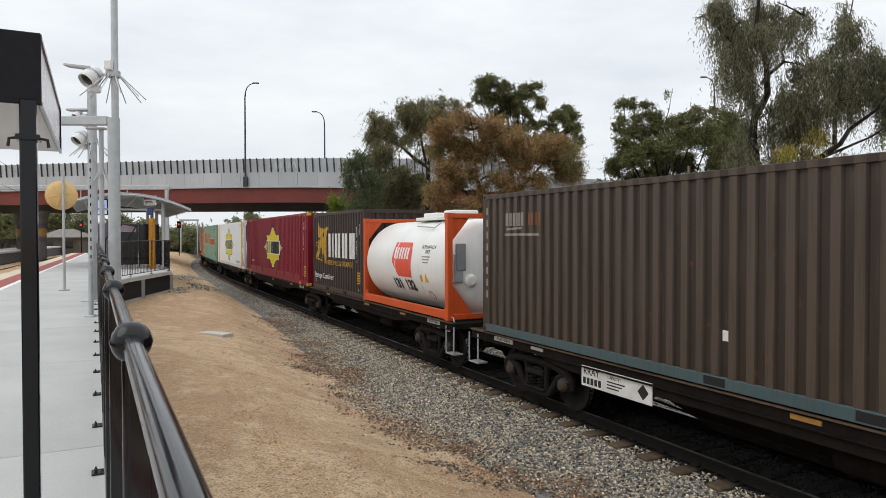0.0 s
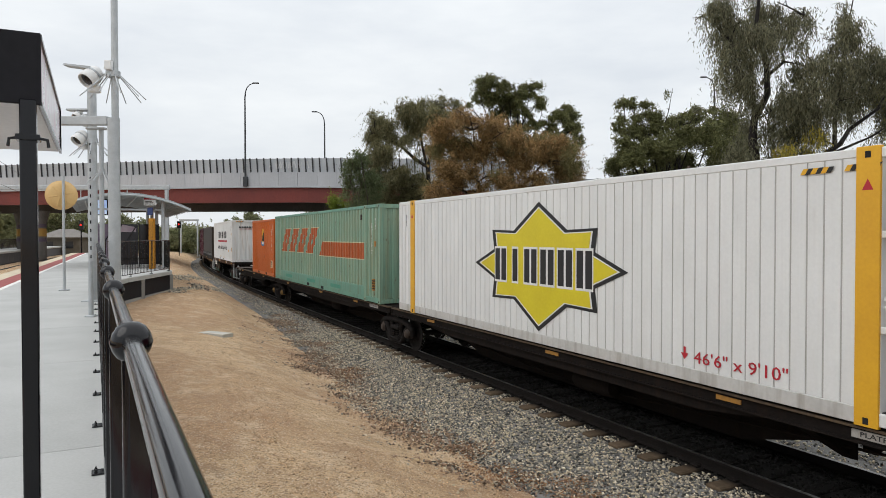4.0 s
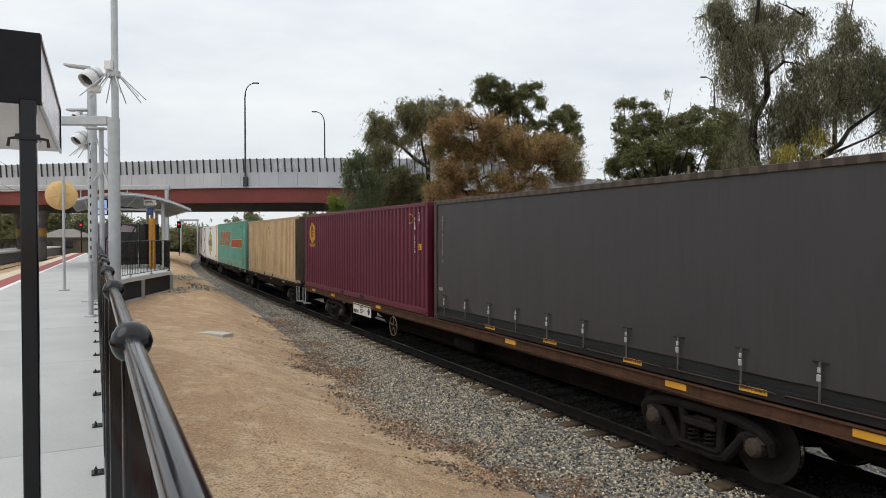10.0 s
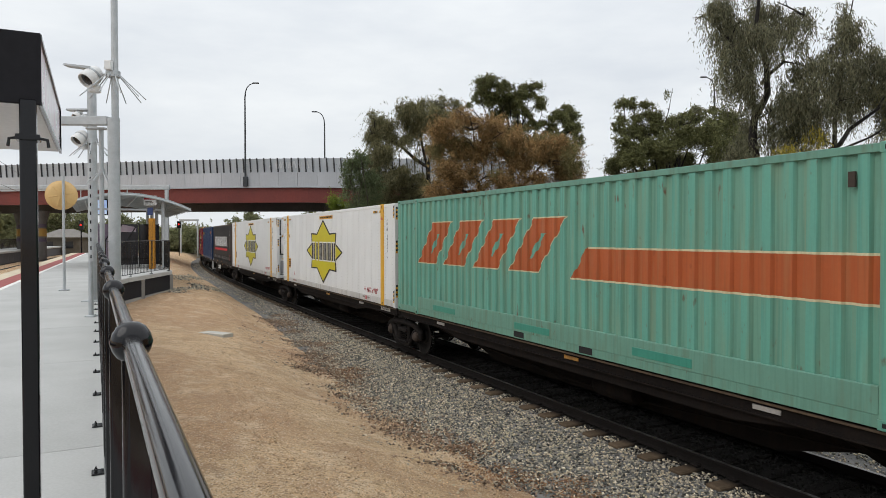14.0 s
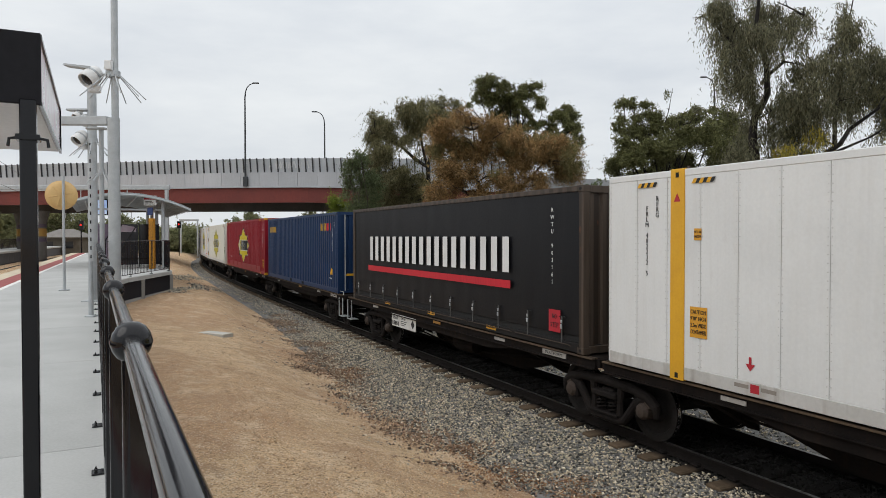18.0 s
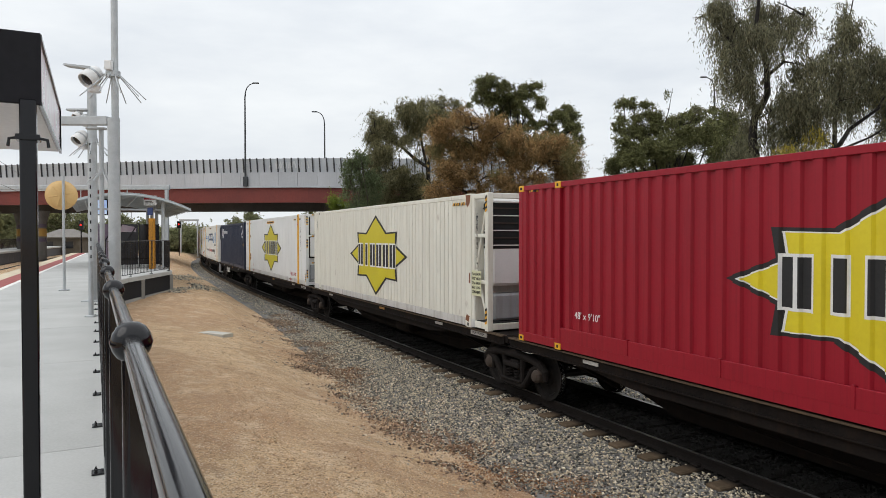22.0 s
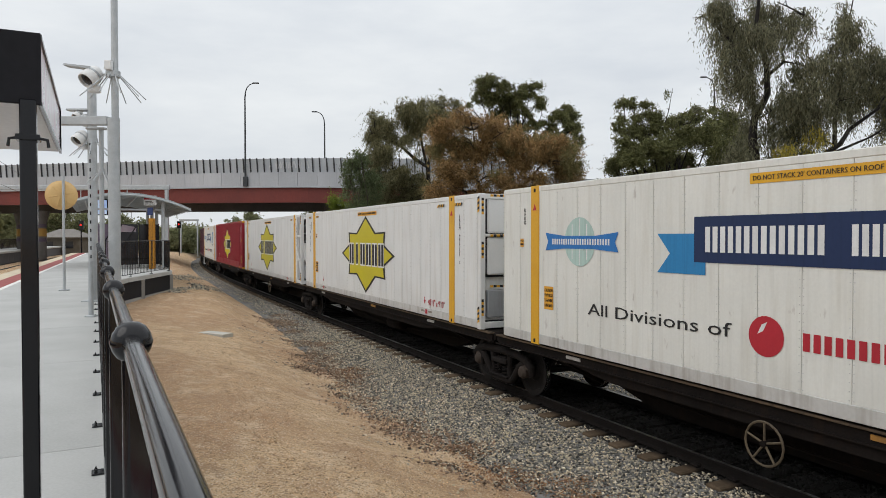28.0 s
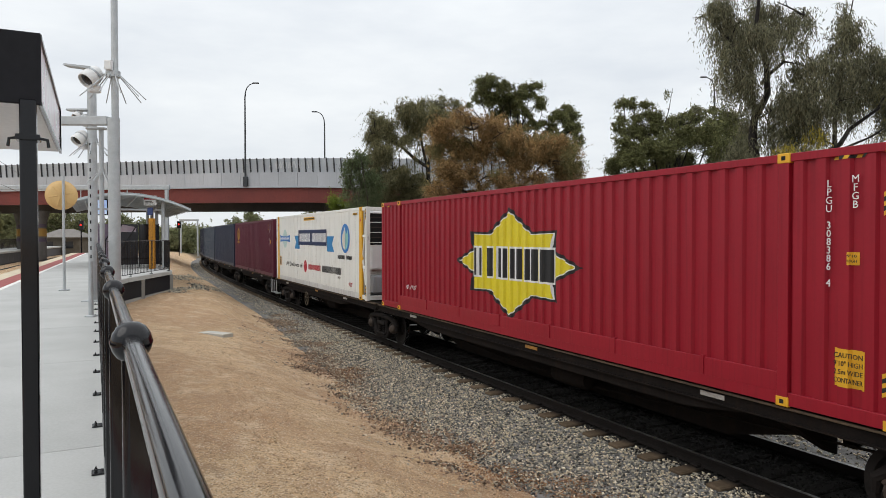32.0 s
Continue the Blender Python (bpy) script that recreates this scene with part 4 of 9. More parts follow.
def wagon(front, rear, bogies, deck=1.14, rust=False, end_front=False, end_rear=False, label="", slots=(), plates=(), brake=None, caps=M_CASTING, amber=False, number=False, open_top=False, ped=False, code="RRAY", cast=None):
    """A skeletal container platform. bogies: arc lengths at 16 s."""
    L = rear - front
    mid = (front + rear) / 2
    w = thing("container_wagon", label or "dark skeletal container wagon platform of the freight train", "wagon", "freight wagons")
    MOVERS.append((w, front, rear, 0.0))
    h = L / 2 - 0.12
    fm = M_FRAME_RUST if rust else M_FRAME
    top = deck - 0.01
    # side sills, deeper in the middle
    for s in (-1, 1):
        y0 = s * 1.16
        dip = 0.34 if not rust else 0.24
        g = Geo().prism([(-h, top - 0.17), (-h + 2.2, top - 0.17), (-h + 3.6, top - dip), (h - 3.6, top - dip), (h - 2.2, top - 0.17), (h, top - 0.17), (h, top), (-h, top)], "y", y0 - 0.012, y0 + 0.012)
        g.box(-h, h, y0 - 0.07, y0 + 0.05, top - 0.19, top - 0.17)
        sill = part("side_sill", fix(g.mesh("side_sill")), fm, w, "rusty brown side sill" if rust else "")
        part("top_flange", Geo().box(-h, h, y0 - 0.065, y0 + 0.06, top - 0.03, top, 0.004), fm if rust else M_FLANGE, sill, "dusty brown top flange")
    # fish-bellied centre sill, shallow over the bogies
    clear = []
    for s in (1, -1):
        near = [h - s * (mid - a) for a in bogies if h - s * (mid - a) < 4.0]
        clear.append(max(0.0, near[0]) if near else 0.0)
    f0, r0 = h - clear[0] - 1.35, -h + clear[1] + 1.35
    g = Geo().prism([(-h, top - 0.30), (r0, top - 0.30), (r0 + 2.3, 0.24), (f0 - 2.3, 0.24), (f0, top - 0.30), (h, top - 0.30), (h, top - 0.03), (-h, top - 0.03)], "y", -0.24, 0.24)
    part("centre_sill", fix(g.mesh("centre_sill")), M_FRAME, w)
    for x in (r0 + 0.75, f0 - 0.75):
        for s in (-1, 1):
            g = Geo().prism([(s * 0.2, top - 0.72), (s * 0.2, top - 0.05), (s * 1.14, top - 0.05), (s * 1.14, top - 0.2)][::s], "x", x - 0.10, x + 0.10)
            part("outrigger", fix(g.mesh("outrigger")), M_FRAME, w)
    n = max(4, int(L / 3.0))
    for k in range(n + 1):
        x = -h + 2 * h * k / n
        part("cross_member", Geo().box(x - 0.09, x + 0.09, -1.14, 1.14, top - 0.16, top - 0.015, 0.01), M_FRAME, w)
    for x in (-h + 0.55, h - 0.55):
        part("end_platform", Geo().box(x - 0.55, x + 0.55, -1.1, 1.1, top - 0.14, top - 0.004, 0.01), M_FRAME, w)
    # brake gear slung under the middle
    part("brake_cylinder", Geo().tube((-0.8, 0.6, 0.55), (-0.2, 0.6, 0.55), 0.16, n=14), M_FRAME, w, smooth=True)
    part("air_reservoir", Geo().lathe([(0.02, 0.4), (0.16, 0.44), (0.2, 0.55), (0.2, 1.35), (0.16, 1.46), (0.02, 1.5)], 16, axis="x", at=(0, -0.6, 0.55)), M_FRAME, w, smooth=True)
    part("brake_pipe", Geo().path([(-h, -0.45, 0.72), (-h + 2.5, -0.5, 0.62), (-1, -0.5, 0.42), (1.5, -0.5, 0.42), (h - 2.5, -0.5, 0.62), (h, -0.45, 0.72)], 0.02, 6), M_FRAME, w, smooth=True)
    for a in bogies:
        bogie(w, mid - a, a, caps, cast or M_BOGIE)
    for end, s in ((end_front, 1), (end_rear, -1)):
        if end:
            part("coupler", Geo().box(s * (h - 0.2), s * (h + 0.35), -0.11, 0.11, 0.78, 1.0, 0.03).box(s * (h + 0.25), s * (h + 0.5), -0.16, 0.16, 0.74, 1.04, 0.04), M_BOGIE, w)
            for sd in (-1, 1):
                g = Geo()
                y = sd * 1.2
                x = s * (h - 0.12)
                g.path([(x - 0.2, y, top - 0.1), (x - 0.2, y, 0.38), (x + 0.2, y, 0.38), (x + 0.2, y, top - 0.1)], 0.02, 6)
                g.box(x - 0.2, x + 0.2, y - sd * 0.25, y, 0.365, 0.395)
                part("step", g, M_GALV, w, "pale steel shunter's step", smooth=False)
            part("hose", Geo().path([(s * h, 0.35, 0.9), (s * (h + 0.25), 0.38, 0.7), (s * (h + 0.4), 0.3, 0.45), (s * (h + 0.45), 0.1, 0.42)], 0.025, 8), M_DARK_GAP, w, smooth=True)
    for end, s in ((end_front and ped, 1), (end_rear and open_top, -1)):
        if end:
            x = s * (h - 0.42)
            pd = part("brake_pedestal", Geo().prism([(0.30, top - 0.02), (0.78, top - 0.02), (0.72, top + 0.78), (0.36, top + 0.78)], "x", x - 0.13, x + 0.13), M_FRAME, w, "dark steel hand-brake pedestal")
            part("brake_ring", Geo().path([(x - s * 0.24, 0.54 + 0.24 * math.cos(q * math.pi / 9), top + 0.60 + 0.24 * math.sin(q * math.pi / 9)) for q in range(19)], 0.014, 6), M_FRAME, pd, smooth=True)
            for q in range(3):
                part("spoke", Geo().tube((x - s * 0.24, 0.54 - 0.23 * math.cos(q * 1.05), top + 0.60 - 0.23 * math.sin(q * 1.05)), (x - s * 0.24, 0.54 + 0.23 * math.cos(q * 1.05), top + 0.60 + 0.23 * math.sin(q * 1.05)), 0.009, n=5), M_FRAME, pd)
            part("foot_board", Geo().box(x - s * 0.15 - 0.12, x - s * 0.15 + 0.12, -0.35, 0.1, top + 0.1, top + 0.14), M_PLATE, w, "pale tilted plate")
            part("grab_rail", Geo().path([(s * (h - 0.55), -1.12, top), (s * (h - 0.5), -1.12, top + 0.1), (s * (h - 0.1), -1.12, top + 0.1), (s * (h - 0.05), -1.12, top)], 0.014, 6), M_GALV, w, smooth=True)
    if open_top:
        # deck plates at the ends, tapering to a broad spine
        DK = mat("brown_deck_plate", (0.075, 0.055, 0.045), (0.045, 0.034, 0.03), rough=0.75, s1=1.2, s2=25, streak=(0.12, 0.065, 0.035), streak_amt=0.6)
        for s in (-1, 1):
            ps = [(s * h, -1.2), (s * h, 1.2), (s * (h - 1.15), 1.2), (s * (h - 2.1), 0.42), (s * (h - 2.1), -0.42), (s * (h - 1.15), -1.2)]
            g = Geo().prism(ps, "z", top - 0.004, top + 0.016)
            part("deck_plate", fix(g.mesh("deck_plate")), DK, w, "brown steel deck plate")
        part("spine", Geo().box(-h + 2.05, h - 2.05, -0.40, 0.40, top - 0.5, top + 0.012, 0.02), DK, w, "broad brown spine beam")
        for k in range(4):
            part("twistlock", Geo().box(-h + 0.35 - 0.08, -h + 0.35 + 0.08, -1.1 + 0.06 + (k % 2) * 1.9, -0.92 + (k % 2) * 1.9, top + 0.01, top + 0.07, 0.02) if k < 2 else Geo().box(h - 6.4, h - 6.2, -1.15 + (k % 2) * 2.0, -0.95 + (k % 2) * 2.0, top, top + 0.06, 0.02), M_FRAME, w)
    # marker plates along the sill
    zz = top - 0.095
    for k, x in enumerate((-h + 1.6, -h + 4.2, -h * 0.3, h * 0.3, h - 4.4, h - 1.6) if rust else (-h + 2.6, 0.4, h - 3.1)):
        if rust:
            m_, q = (M_AMBER if amber or k % 2 else M_PLATE), 0.045
        else:
            m_, q = (M_AMBER_DIRTY if (amber or k % 2) else M_PLATE_DIRTY), 0.03
        part("marker_plate", Geo().box(x - 0.2, x + 0.2, -1.19, -1.172, zz - q, zz + q), m_, w)
    for x in plates:
        pl = part("lettered_plate", Geo().box(x - 0.36, x + 0.36, -1.192, -1.174, zz - 0.045, zz + 0.045), M_PLATE_DIRTY, w)
        lettering("PLATFORM", 0.075, M_INK, pl, x, -1.194, zz, width=0.52)
    if number:
        x = number
        pl = part("number_board", Geo().box(x - 0.85, x + 0.85, -1.192, -1.174, top - 0.50, top - 0.16, 0.003), M_PLATE, w, "white board with wagon number")
        if code:
            lettering(code, 0.17, M_INK, pl, x - 0.58, -1.195, top - 0.25)
        for i in range(5):
            part("code_bar", Geo().box(x - 0.80 + 0.10 * i, x - 0.73 + 0.10 * i, -1.196, -1.19, top - 0.46, top - 0.35), M_INK, pl)
        lettering("CAPACITY", 0.07, M_INK, pl, x + 0.0, -1.195, top - 0.25)
        for i in range(3):
            part("code_bar", Geo().box(x - 0.18, x + 0.25 - 0.07 * i, -1.196, -1.19, top - 0.33 - 0.05 * i, top - 0.31 - 0.05 * i), M_INK, pl)
        g = Geo().prism([(x + 0.66, top - 0.45), (x + 0.78, top - 0.33), (x + 0.66, top - 0.21), (x + 0.54, top - 0.33)], "y", -1.196, -1.19)
        part("diamond_mark", fix(g.mesh("diamond_mark")), M_INK, pl)
    if brake is not None:
        hw = part("handbrake_wheel", Geo().path([(brake + 0.27 * math.cos(t * math.pi / 10), -1.27, top - 0.5 + 0.27 * math.sin(t * math.pi / 10)) for t in range(21)], 0.016, 6), mat("tarnished_brass", (0.15, 0.115, 0.07), (0.06, 0.045, 0.03), rough=0.65, metal=0.2), w, "spoked hand-brake wheel", smooth=True)
        for k in range(5):
            t = k * 2 * math.pi / 5 + 0.3
            part("spoke", Geo().tube((brake, -1.26, top - 0.5), (brake + 0.26 * math.cos(t), -1.27, top - 0.5 + 0.26 * math.sin(t)), 0.015, n=6), MATS["tarnished_brass"], hw)
        part("hub", Geo().tube((brake, -1.3, top - 0.5), (brake, -1.05, top - 0.5), 0.04, n=10), M_FRAME, hw)
    return w


def corrugated(length, z0, z1, y, s, pitch=0.278, depth=0.042):
    """A corrugated wall in the plane y, flutes pressed inwards; s: outward side."""
    g = Geo()
    n = max(1, round(length / pitch))
    p = length / n
    xs = []
    for k in range(n):
        x = -length / 2 + k * p
        xs += [(x, 0), (x + 0.42 * p, 0), (x + 0.51 * p, depth), (x + 0.91 * p, depth)]
    xs.append((length / 2, 0))
    vs = []
    for x, d in xs:
        vs += [(x, y - s * d, z0), (x, y - s * d, z1)]
    fs = [(2 * i, 2 * i + 2, 2 * i + 3, 2 * i + 1) if s < 0 else (2 * i + 1, 2 * i + 3, 2 * i + 2, 2 * i) for i in range(len(xs) - 1)]
    return g.add(vs, fs)


def star_poly(w, h, k=1.0):
    pts = [(0, 1), (0.36, 0.56), (0.70, 0.58), (0.67, 0.25), (1, 0)]
    q = pts + [(x, -z) for x, z in pts[-2::-1]] + [(-x, -z) for x, z in pts[1:]] + [(-x, z) for x, z in pts[-2:0:-1]]
    return [(x * w * k, z * h * k) for x, z in q][::-1]


def rect(w, h, slant=0.0):
    return [(-w / 2 - slant, -h / 2), (w / 2 - slant, -h / 2), (w / 2 + slant, h / 2), (-w / 2 + slant, h / 2)]


def disc(r, rz=None, n=28):
    return [(r * math.cos(k * 2 * math.pi / n), (rz or r) * math.sin(k * 2 * math.pi / n)) for k in range(n)]


def clip_x(poly, x0, x1):
    for lim, keep in ((x0, lambda v: v >= x0 - 1e-9), (x1, lambda v: v <= x1 + 1e-9)):
        out = []
        for i in range(len(poly)):
            p, q = poly[i - 1], poly[i]
            a, b = keep(p[0]), keep(q[0])
            if a != b:
                t = (lim - p[0]) / (q[0] - p[0])
                out.append((lim, p[1] + t * (q[1] - p[1])))
            if b:
                out.append(q)
        poly = out
        if not poly:
            break
    return poly


class Skin:
    """The near wall of a container: paint and lettering that follow its corrugation."""

    def __init__(self, ob, L, hw, corr=None):
        self.ob, self.L, self.hw, self.corr = ob, L, hw, corr

    def breaks(self):
        if not self.corr:
            return None
        n, p, l0 = self.corr
        xs = []
        for k in range(n):
            x = -l0 / 2 + k * p
            xs += [(x, 0.0), (x + 0.42 * p, 0.0), (x + 0.51 * p, 0.042), (x + 0.91 * p, 0.042)]
        return xs + [(l0 / 2, 0.0)]

    def depth(self, x):
        if not self.corr:
            return 0.0
        n, p, l0 = self.corr
        u = ((x + l0 / 2) / p) % 1.0
        if abs(x) > l0 / 2:
            return -0.012
        return 0.0 if u < 0.42 else 0.042 * (u - 0.42) / 0.09 if u < 0.51 else 0.042 if u < 0.91 else 0.042 * (1 - u) / 0.09

    def face(self):
        return -self.hw + (0.012 if self.corr else 0.0)

    def paint(self, name, poly, material, x, z, layer=1, parent=None, label=""):
        """A painted shape (polygon round 0, 0) at x, z of the near wall; layer: which coat."""
        off = 0.0016 * layer
        poly = [(x + u, z + w) for u, w in poly]
        area = sum(poly[i - 1][0] * poly[i][1] - poly[i][0] * poly[i - 1][1] for i in range(len(poly)))
        if area < 0:
            poly = poly[::-1]
        g = Geo()
        br = self.breaks()
        if br is None:
            g.add([(u, self.face() - off, w) for u, w in poly], [tuple(range(len(poly)))])
        else:
            lo, hi = min(q[0] for q in poly), max(q[0] for q in poly)
            for (xa, da), (xb, db) in zip(br[:-1], br[1:]):
                if xb <= lo or xa >= hi:
                    continue
                c = clip_x(poly, xa, xb)
                if len(c) < 3:
                    continue
                g.add([(u, self.face() + da + (db - da) * (u - xa) / (xb - xa) - off, w) for u, w in c], [tuple(range(len(c)))])
        return part(name, g, material, parent or self.ob, label)

    def words(self, s, size, material, x, z, width=None, align="CENTER", vertical=False, bold=0.0, label=""):
        ob = lettering(s, size, material, self.ob, x, self.face() - 0.002, z, width, align, vertical, bold=bold, label=label)
        return ob

    def bars(self, n, w, h, material, x, z, slant=0.0, fill=0.34, strokes=2, parent=None, layer=1, name="word_bar"):
        """A brand word as plain upright bars: n letters over the width w."""
        p = w / n
        for i in range(n):
            cx = x - w / 2 + p * (i + 0.5)
            for k in range(strokes):
                o = (k - (strokes - 1) / 2) * p * 0.5
                self.paint(name, rect(p * fill, h, slant), material, cx + o, z, layer, parent)

    def star(self, x, z, w, h, fill):
        b = self.paint("star_badge", star_poly(w, h), M_INK, x, z, 1, label="black-edged yellow star badge")
        self.paint("star_edge", star_poly(w, h, 0.925), M_WHITE_INK if fill is M_STAR else fill, x, z, 2, b)
        self.paint("star_face", star_poly(w, h, 0.90), fill, x, z, 3, b)
        p = w * 1.34 / 6
        for i in range(6):
            cx = x - w * 0.67 + p * (i + 0.5)
            ks = (0,) if i == 1 else (-1, 1)
            for k in ks:
                self.paint("word_edge", rect(p * 0.44, h * 0.60), M_WHITE_INK, cx + k * p * 0.22, z, 4, b)
                self.paint("word_bar", rect(p * 0.33, h * 0.53), M_INK, cx + k * p * 0.22, z, 5, b)
        return b

    def hazard(self, x, z, n=6, vertical=False, size=0.085):
        for i in range(n):
            m_ = M_YELLOW if i % 2 == 0 else M_INK
            if vertical:
                self.paint("hazard_stripe", [(-size / 2, -size * 0.55), (size / 2, -size * 0.1), (size / 2, size * 0.55), (-size / 2, size * 0.1)], m_, x, z + (i - n / 2) * size * 0.66, 6)
            else:
                self.paint("hazard_stripe", rect(size * 0.72, size * 0.8, size * 0.25), m_, x + (i - n / 2) * size * 0.74, z, 6)

    def caution(self, x, z, w=0.34, h=0.40, material=None, lines=("CAUTION", "9'10\" HIGH", "2.5m WIDE", "CONTAINER")):
        b = self.paint("caution_label", rect(w, h), material or M_YELLOW, x, z, 3, label="yellow caution label")
        for i, t in enumerate(lines):
            o = self.words(t, h / (len(lines) + 1) * 0.95, M_INK, x, z + h * (0.5 - (i + 0.8) / (len(lines) + 0.6)), width=min(w * 0.9, 0.055 * len(t) + 0.02))
            o.location.y -= 0.006
            o.parent = b

    def serial(self, s, x, z, size=0.12, material=None):
        return self.words(s, size, material or M_WHITE_INK, x, z, vertical=True)


def container(front, rear, deck, height, material, label, width=2.44, style="corrugated", post40=False, castings=None, doors=True, roof_mat=None, end_mat=None, pitch=0.278, base_mat=None, pockets=True, top_mat=None):
    """A freight container as a thing in parts, keyed along the track. Returns the thing and its length."""
    L = rear - front
    c = thing("freight_container", label, "container", "freight containers")
    MOVERS.append((c, front, rear, deck))
    hw, hl, H = width / 2, L / 2, height
    em, cm, bm_ = end_mat or material, castings or material, base_mat or material
    lo, hi = 0.17, H - 0.09
    if style == "corrugated":
        part("side_panel", corrugated(L - 0.24, lo, hi, -hw + 0.012, -1, pitch), material, c)
        part("side_panel", corrugated(L - 0.24, lo, hi, hw - 0.012, 1, pitch), material, c)
    elif style == "ribbed":
        # flat insulated wall with narrow grooves
        for s in (-1, 1):
            n = round((L - 0.2) / pitch)
            p = (L - 0.2) / n
            for k in range(n):
                x = -hl + 0.1 + p * k
                part("wall_panel", shared(("wall_panel", round(p, 4), round(lo, 3), round(hi, 3), hw, s, material.name), lambda: Geo().box(0.006, p - 0.006, s * (hw - 0.04), s * (hw - 0.008), lo, hi, 0.006), material), material, c, m=pose(x, 0, 0))
            part("wall_core", Geo().box(-hl + 0.1, hl - 0.1, s * (hw - 0.06), s * (hw - 0.02), lo, hi), material, c)
    elif style == "curtain":
        rngc = random.Random(int(front * 10))
        for s in (-1, 1):
            n = 60
            vs, fs = [], []
            rows_ = [0.30, 0.55, 1.1, 1.8, 2.4, hi]
            for i in range(n + 1):
                x = -hl + 0.12 + (L - 0.24) * i / n
                for j, z in enumerate(rows_):
                    amp = (0.012 if j == 0 else 0.018 if j == 1 else 0.009) * rngc.uniform(-1, 1)
                    vs.append((x, s * (hw - 0.03 + amp), z))
            k = len(rows_)
            for i in range(n):
                for j in range(k - 1):
                    q = (i * k + j, (i + 1) * k + j, (i + 1) * k + j + 1, i * k + j + 1)
                    fs.append(q if s < 0 else q[::-1])
            part("curtain", Geo().add(vs, fs), material, c, "taut vinyl side curtain", smooth=True)
            part("backing", Geo().box(-hl + 0.1, hl - 0.1, s * (hw - 0.09), s * (hw - 0.055), 0.1, hi), M_DARK_GAP, c)
    for s in (-1, 1):
        part("bottom_rail", Geo().box(-hl + 0.1, hl - 0.1, s * (hw - 0.09), s * hw, 0.015, 0.172, 0.006), bm_, c)
        part("top_rail", Geo().box(-hl + 0.1, hl - 0.1, s * (hw - 0.07), s * hw, hi - 0.01, H - 0.005, 0.006), cm if style == "curtain" else (top_mat or material), c)
        for e in (-1, 1):
            part("corner_post", Geo().box(e * (hl - 0.13), e * hl, s * (hw - 0.13), s * hw, 0.11, H - 0.11, 0.008), em, c)
            for z in (0, H - 0.118):
                part("corner_casting", Geo().box(e * (hl - 0.178), e * (hl + 0.002), s * (hw - 0.162), s * (hw + 0.003), z, z + 0.118, 0.008), cm, c)
                part("casting_hole", Geo().prism([(e * (hl - 0.088) + 0.04 * math.cos(t * math.pi / 4), z + 0.06 + 0.028 * math.sin(t * math.pi / 4)) for t in range(8)], "y", s * (hw + 0.0035), s * (hw - 0.01)), M_DARK_GAP, c)
            if post40:
                x = e * 6.02
                part("corner_post", Geo().box(x - 0.07, x + 0.07, s * (hw - 0.1), s * (hw + 0.012), 0.11, H - 0.11, 0.006), material, c)
                for z in (0.0, H - 0.115):
                    part("corner_casting", Geo().box(x - 0.085, x + 0.085, s * (hw - 0.16), s * (hw + 0.016), z, z + 0.118, 0.008), cm, c)
                    part("casting_hole", Geo().box(x - 0.028, x + 0.028, s * (hw + 0.017), s * (hw - 0.01), z + 0.035, z + 0.085), M_DARK_GAP, c)
    part("roof", Geo().box(-hl + 0.05, hl - 0.05, -hw + 0.02, hw - 0.02, H - 0.05, H - 0.012), roof_mat or material, c)
    part("floor", Geo().box(-hl + 0.05, hl - 0.05, -hw + 0.05, hw - 0.05, 0.02, 0.15), M_DARK_GAP, c)
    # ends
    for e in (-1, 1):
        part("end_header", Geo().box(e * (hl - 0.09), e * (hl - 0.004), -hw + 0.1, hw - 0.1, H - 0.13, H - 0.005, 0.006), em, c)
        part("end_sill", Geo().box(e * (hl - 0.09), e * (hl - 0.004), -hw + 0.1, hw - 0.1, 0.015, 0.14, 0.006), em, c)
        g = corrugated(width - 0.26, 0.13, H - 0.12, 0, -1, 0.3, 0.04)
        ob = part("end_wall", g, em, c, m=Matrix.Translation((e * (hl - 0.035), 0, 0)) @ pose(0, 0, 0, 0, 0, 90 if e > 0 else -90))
    if pockets:
        for x in (-1.05, 1.05):
            part("fork_pocket", Geo().box(x - 0.18, x + 0.18, -hw - 0.002, -hw + 0.03, 0.04, 0.155), M_DARK_GAP, c)
    n_ = max(1, round((L - 0.24) / pitch))
    return Skin(c, L, hw, (n_, (L - 0.24) / n_, L - 0.24) if style == "corrugated" else None)


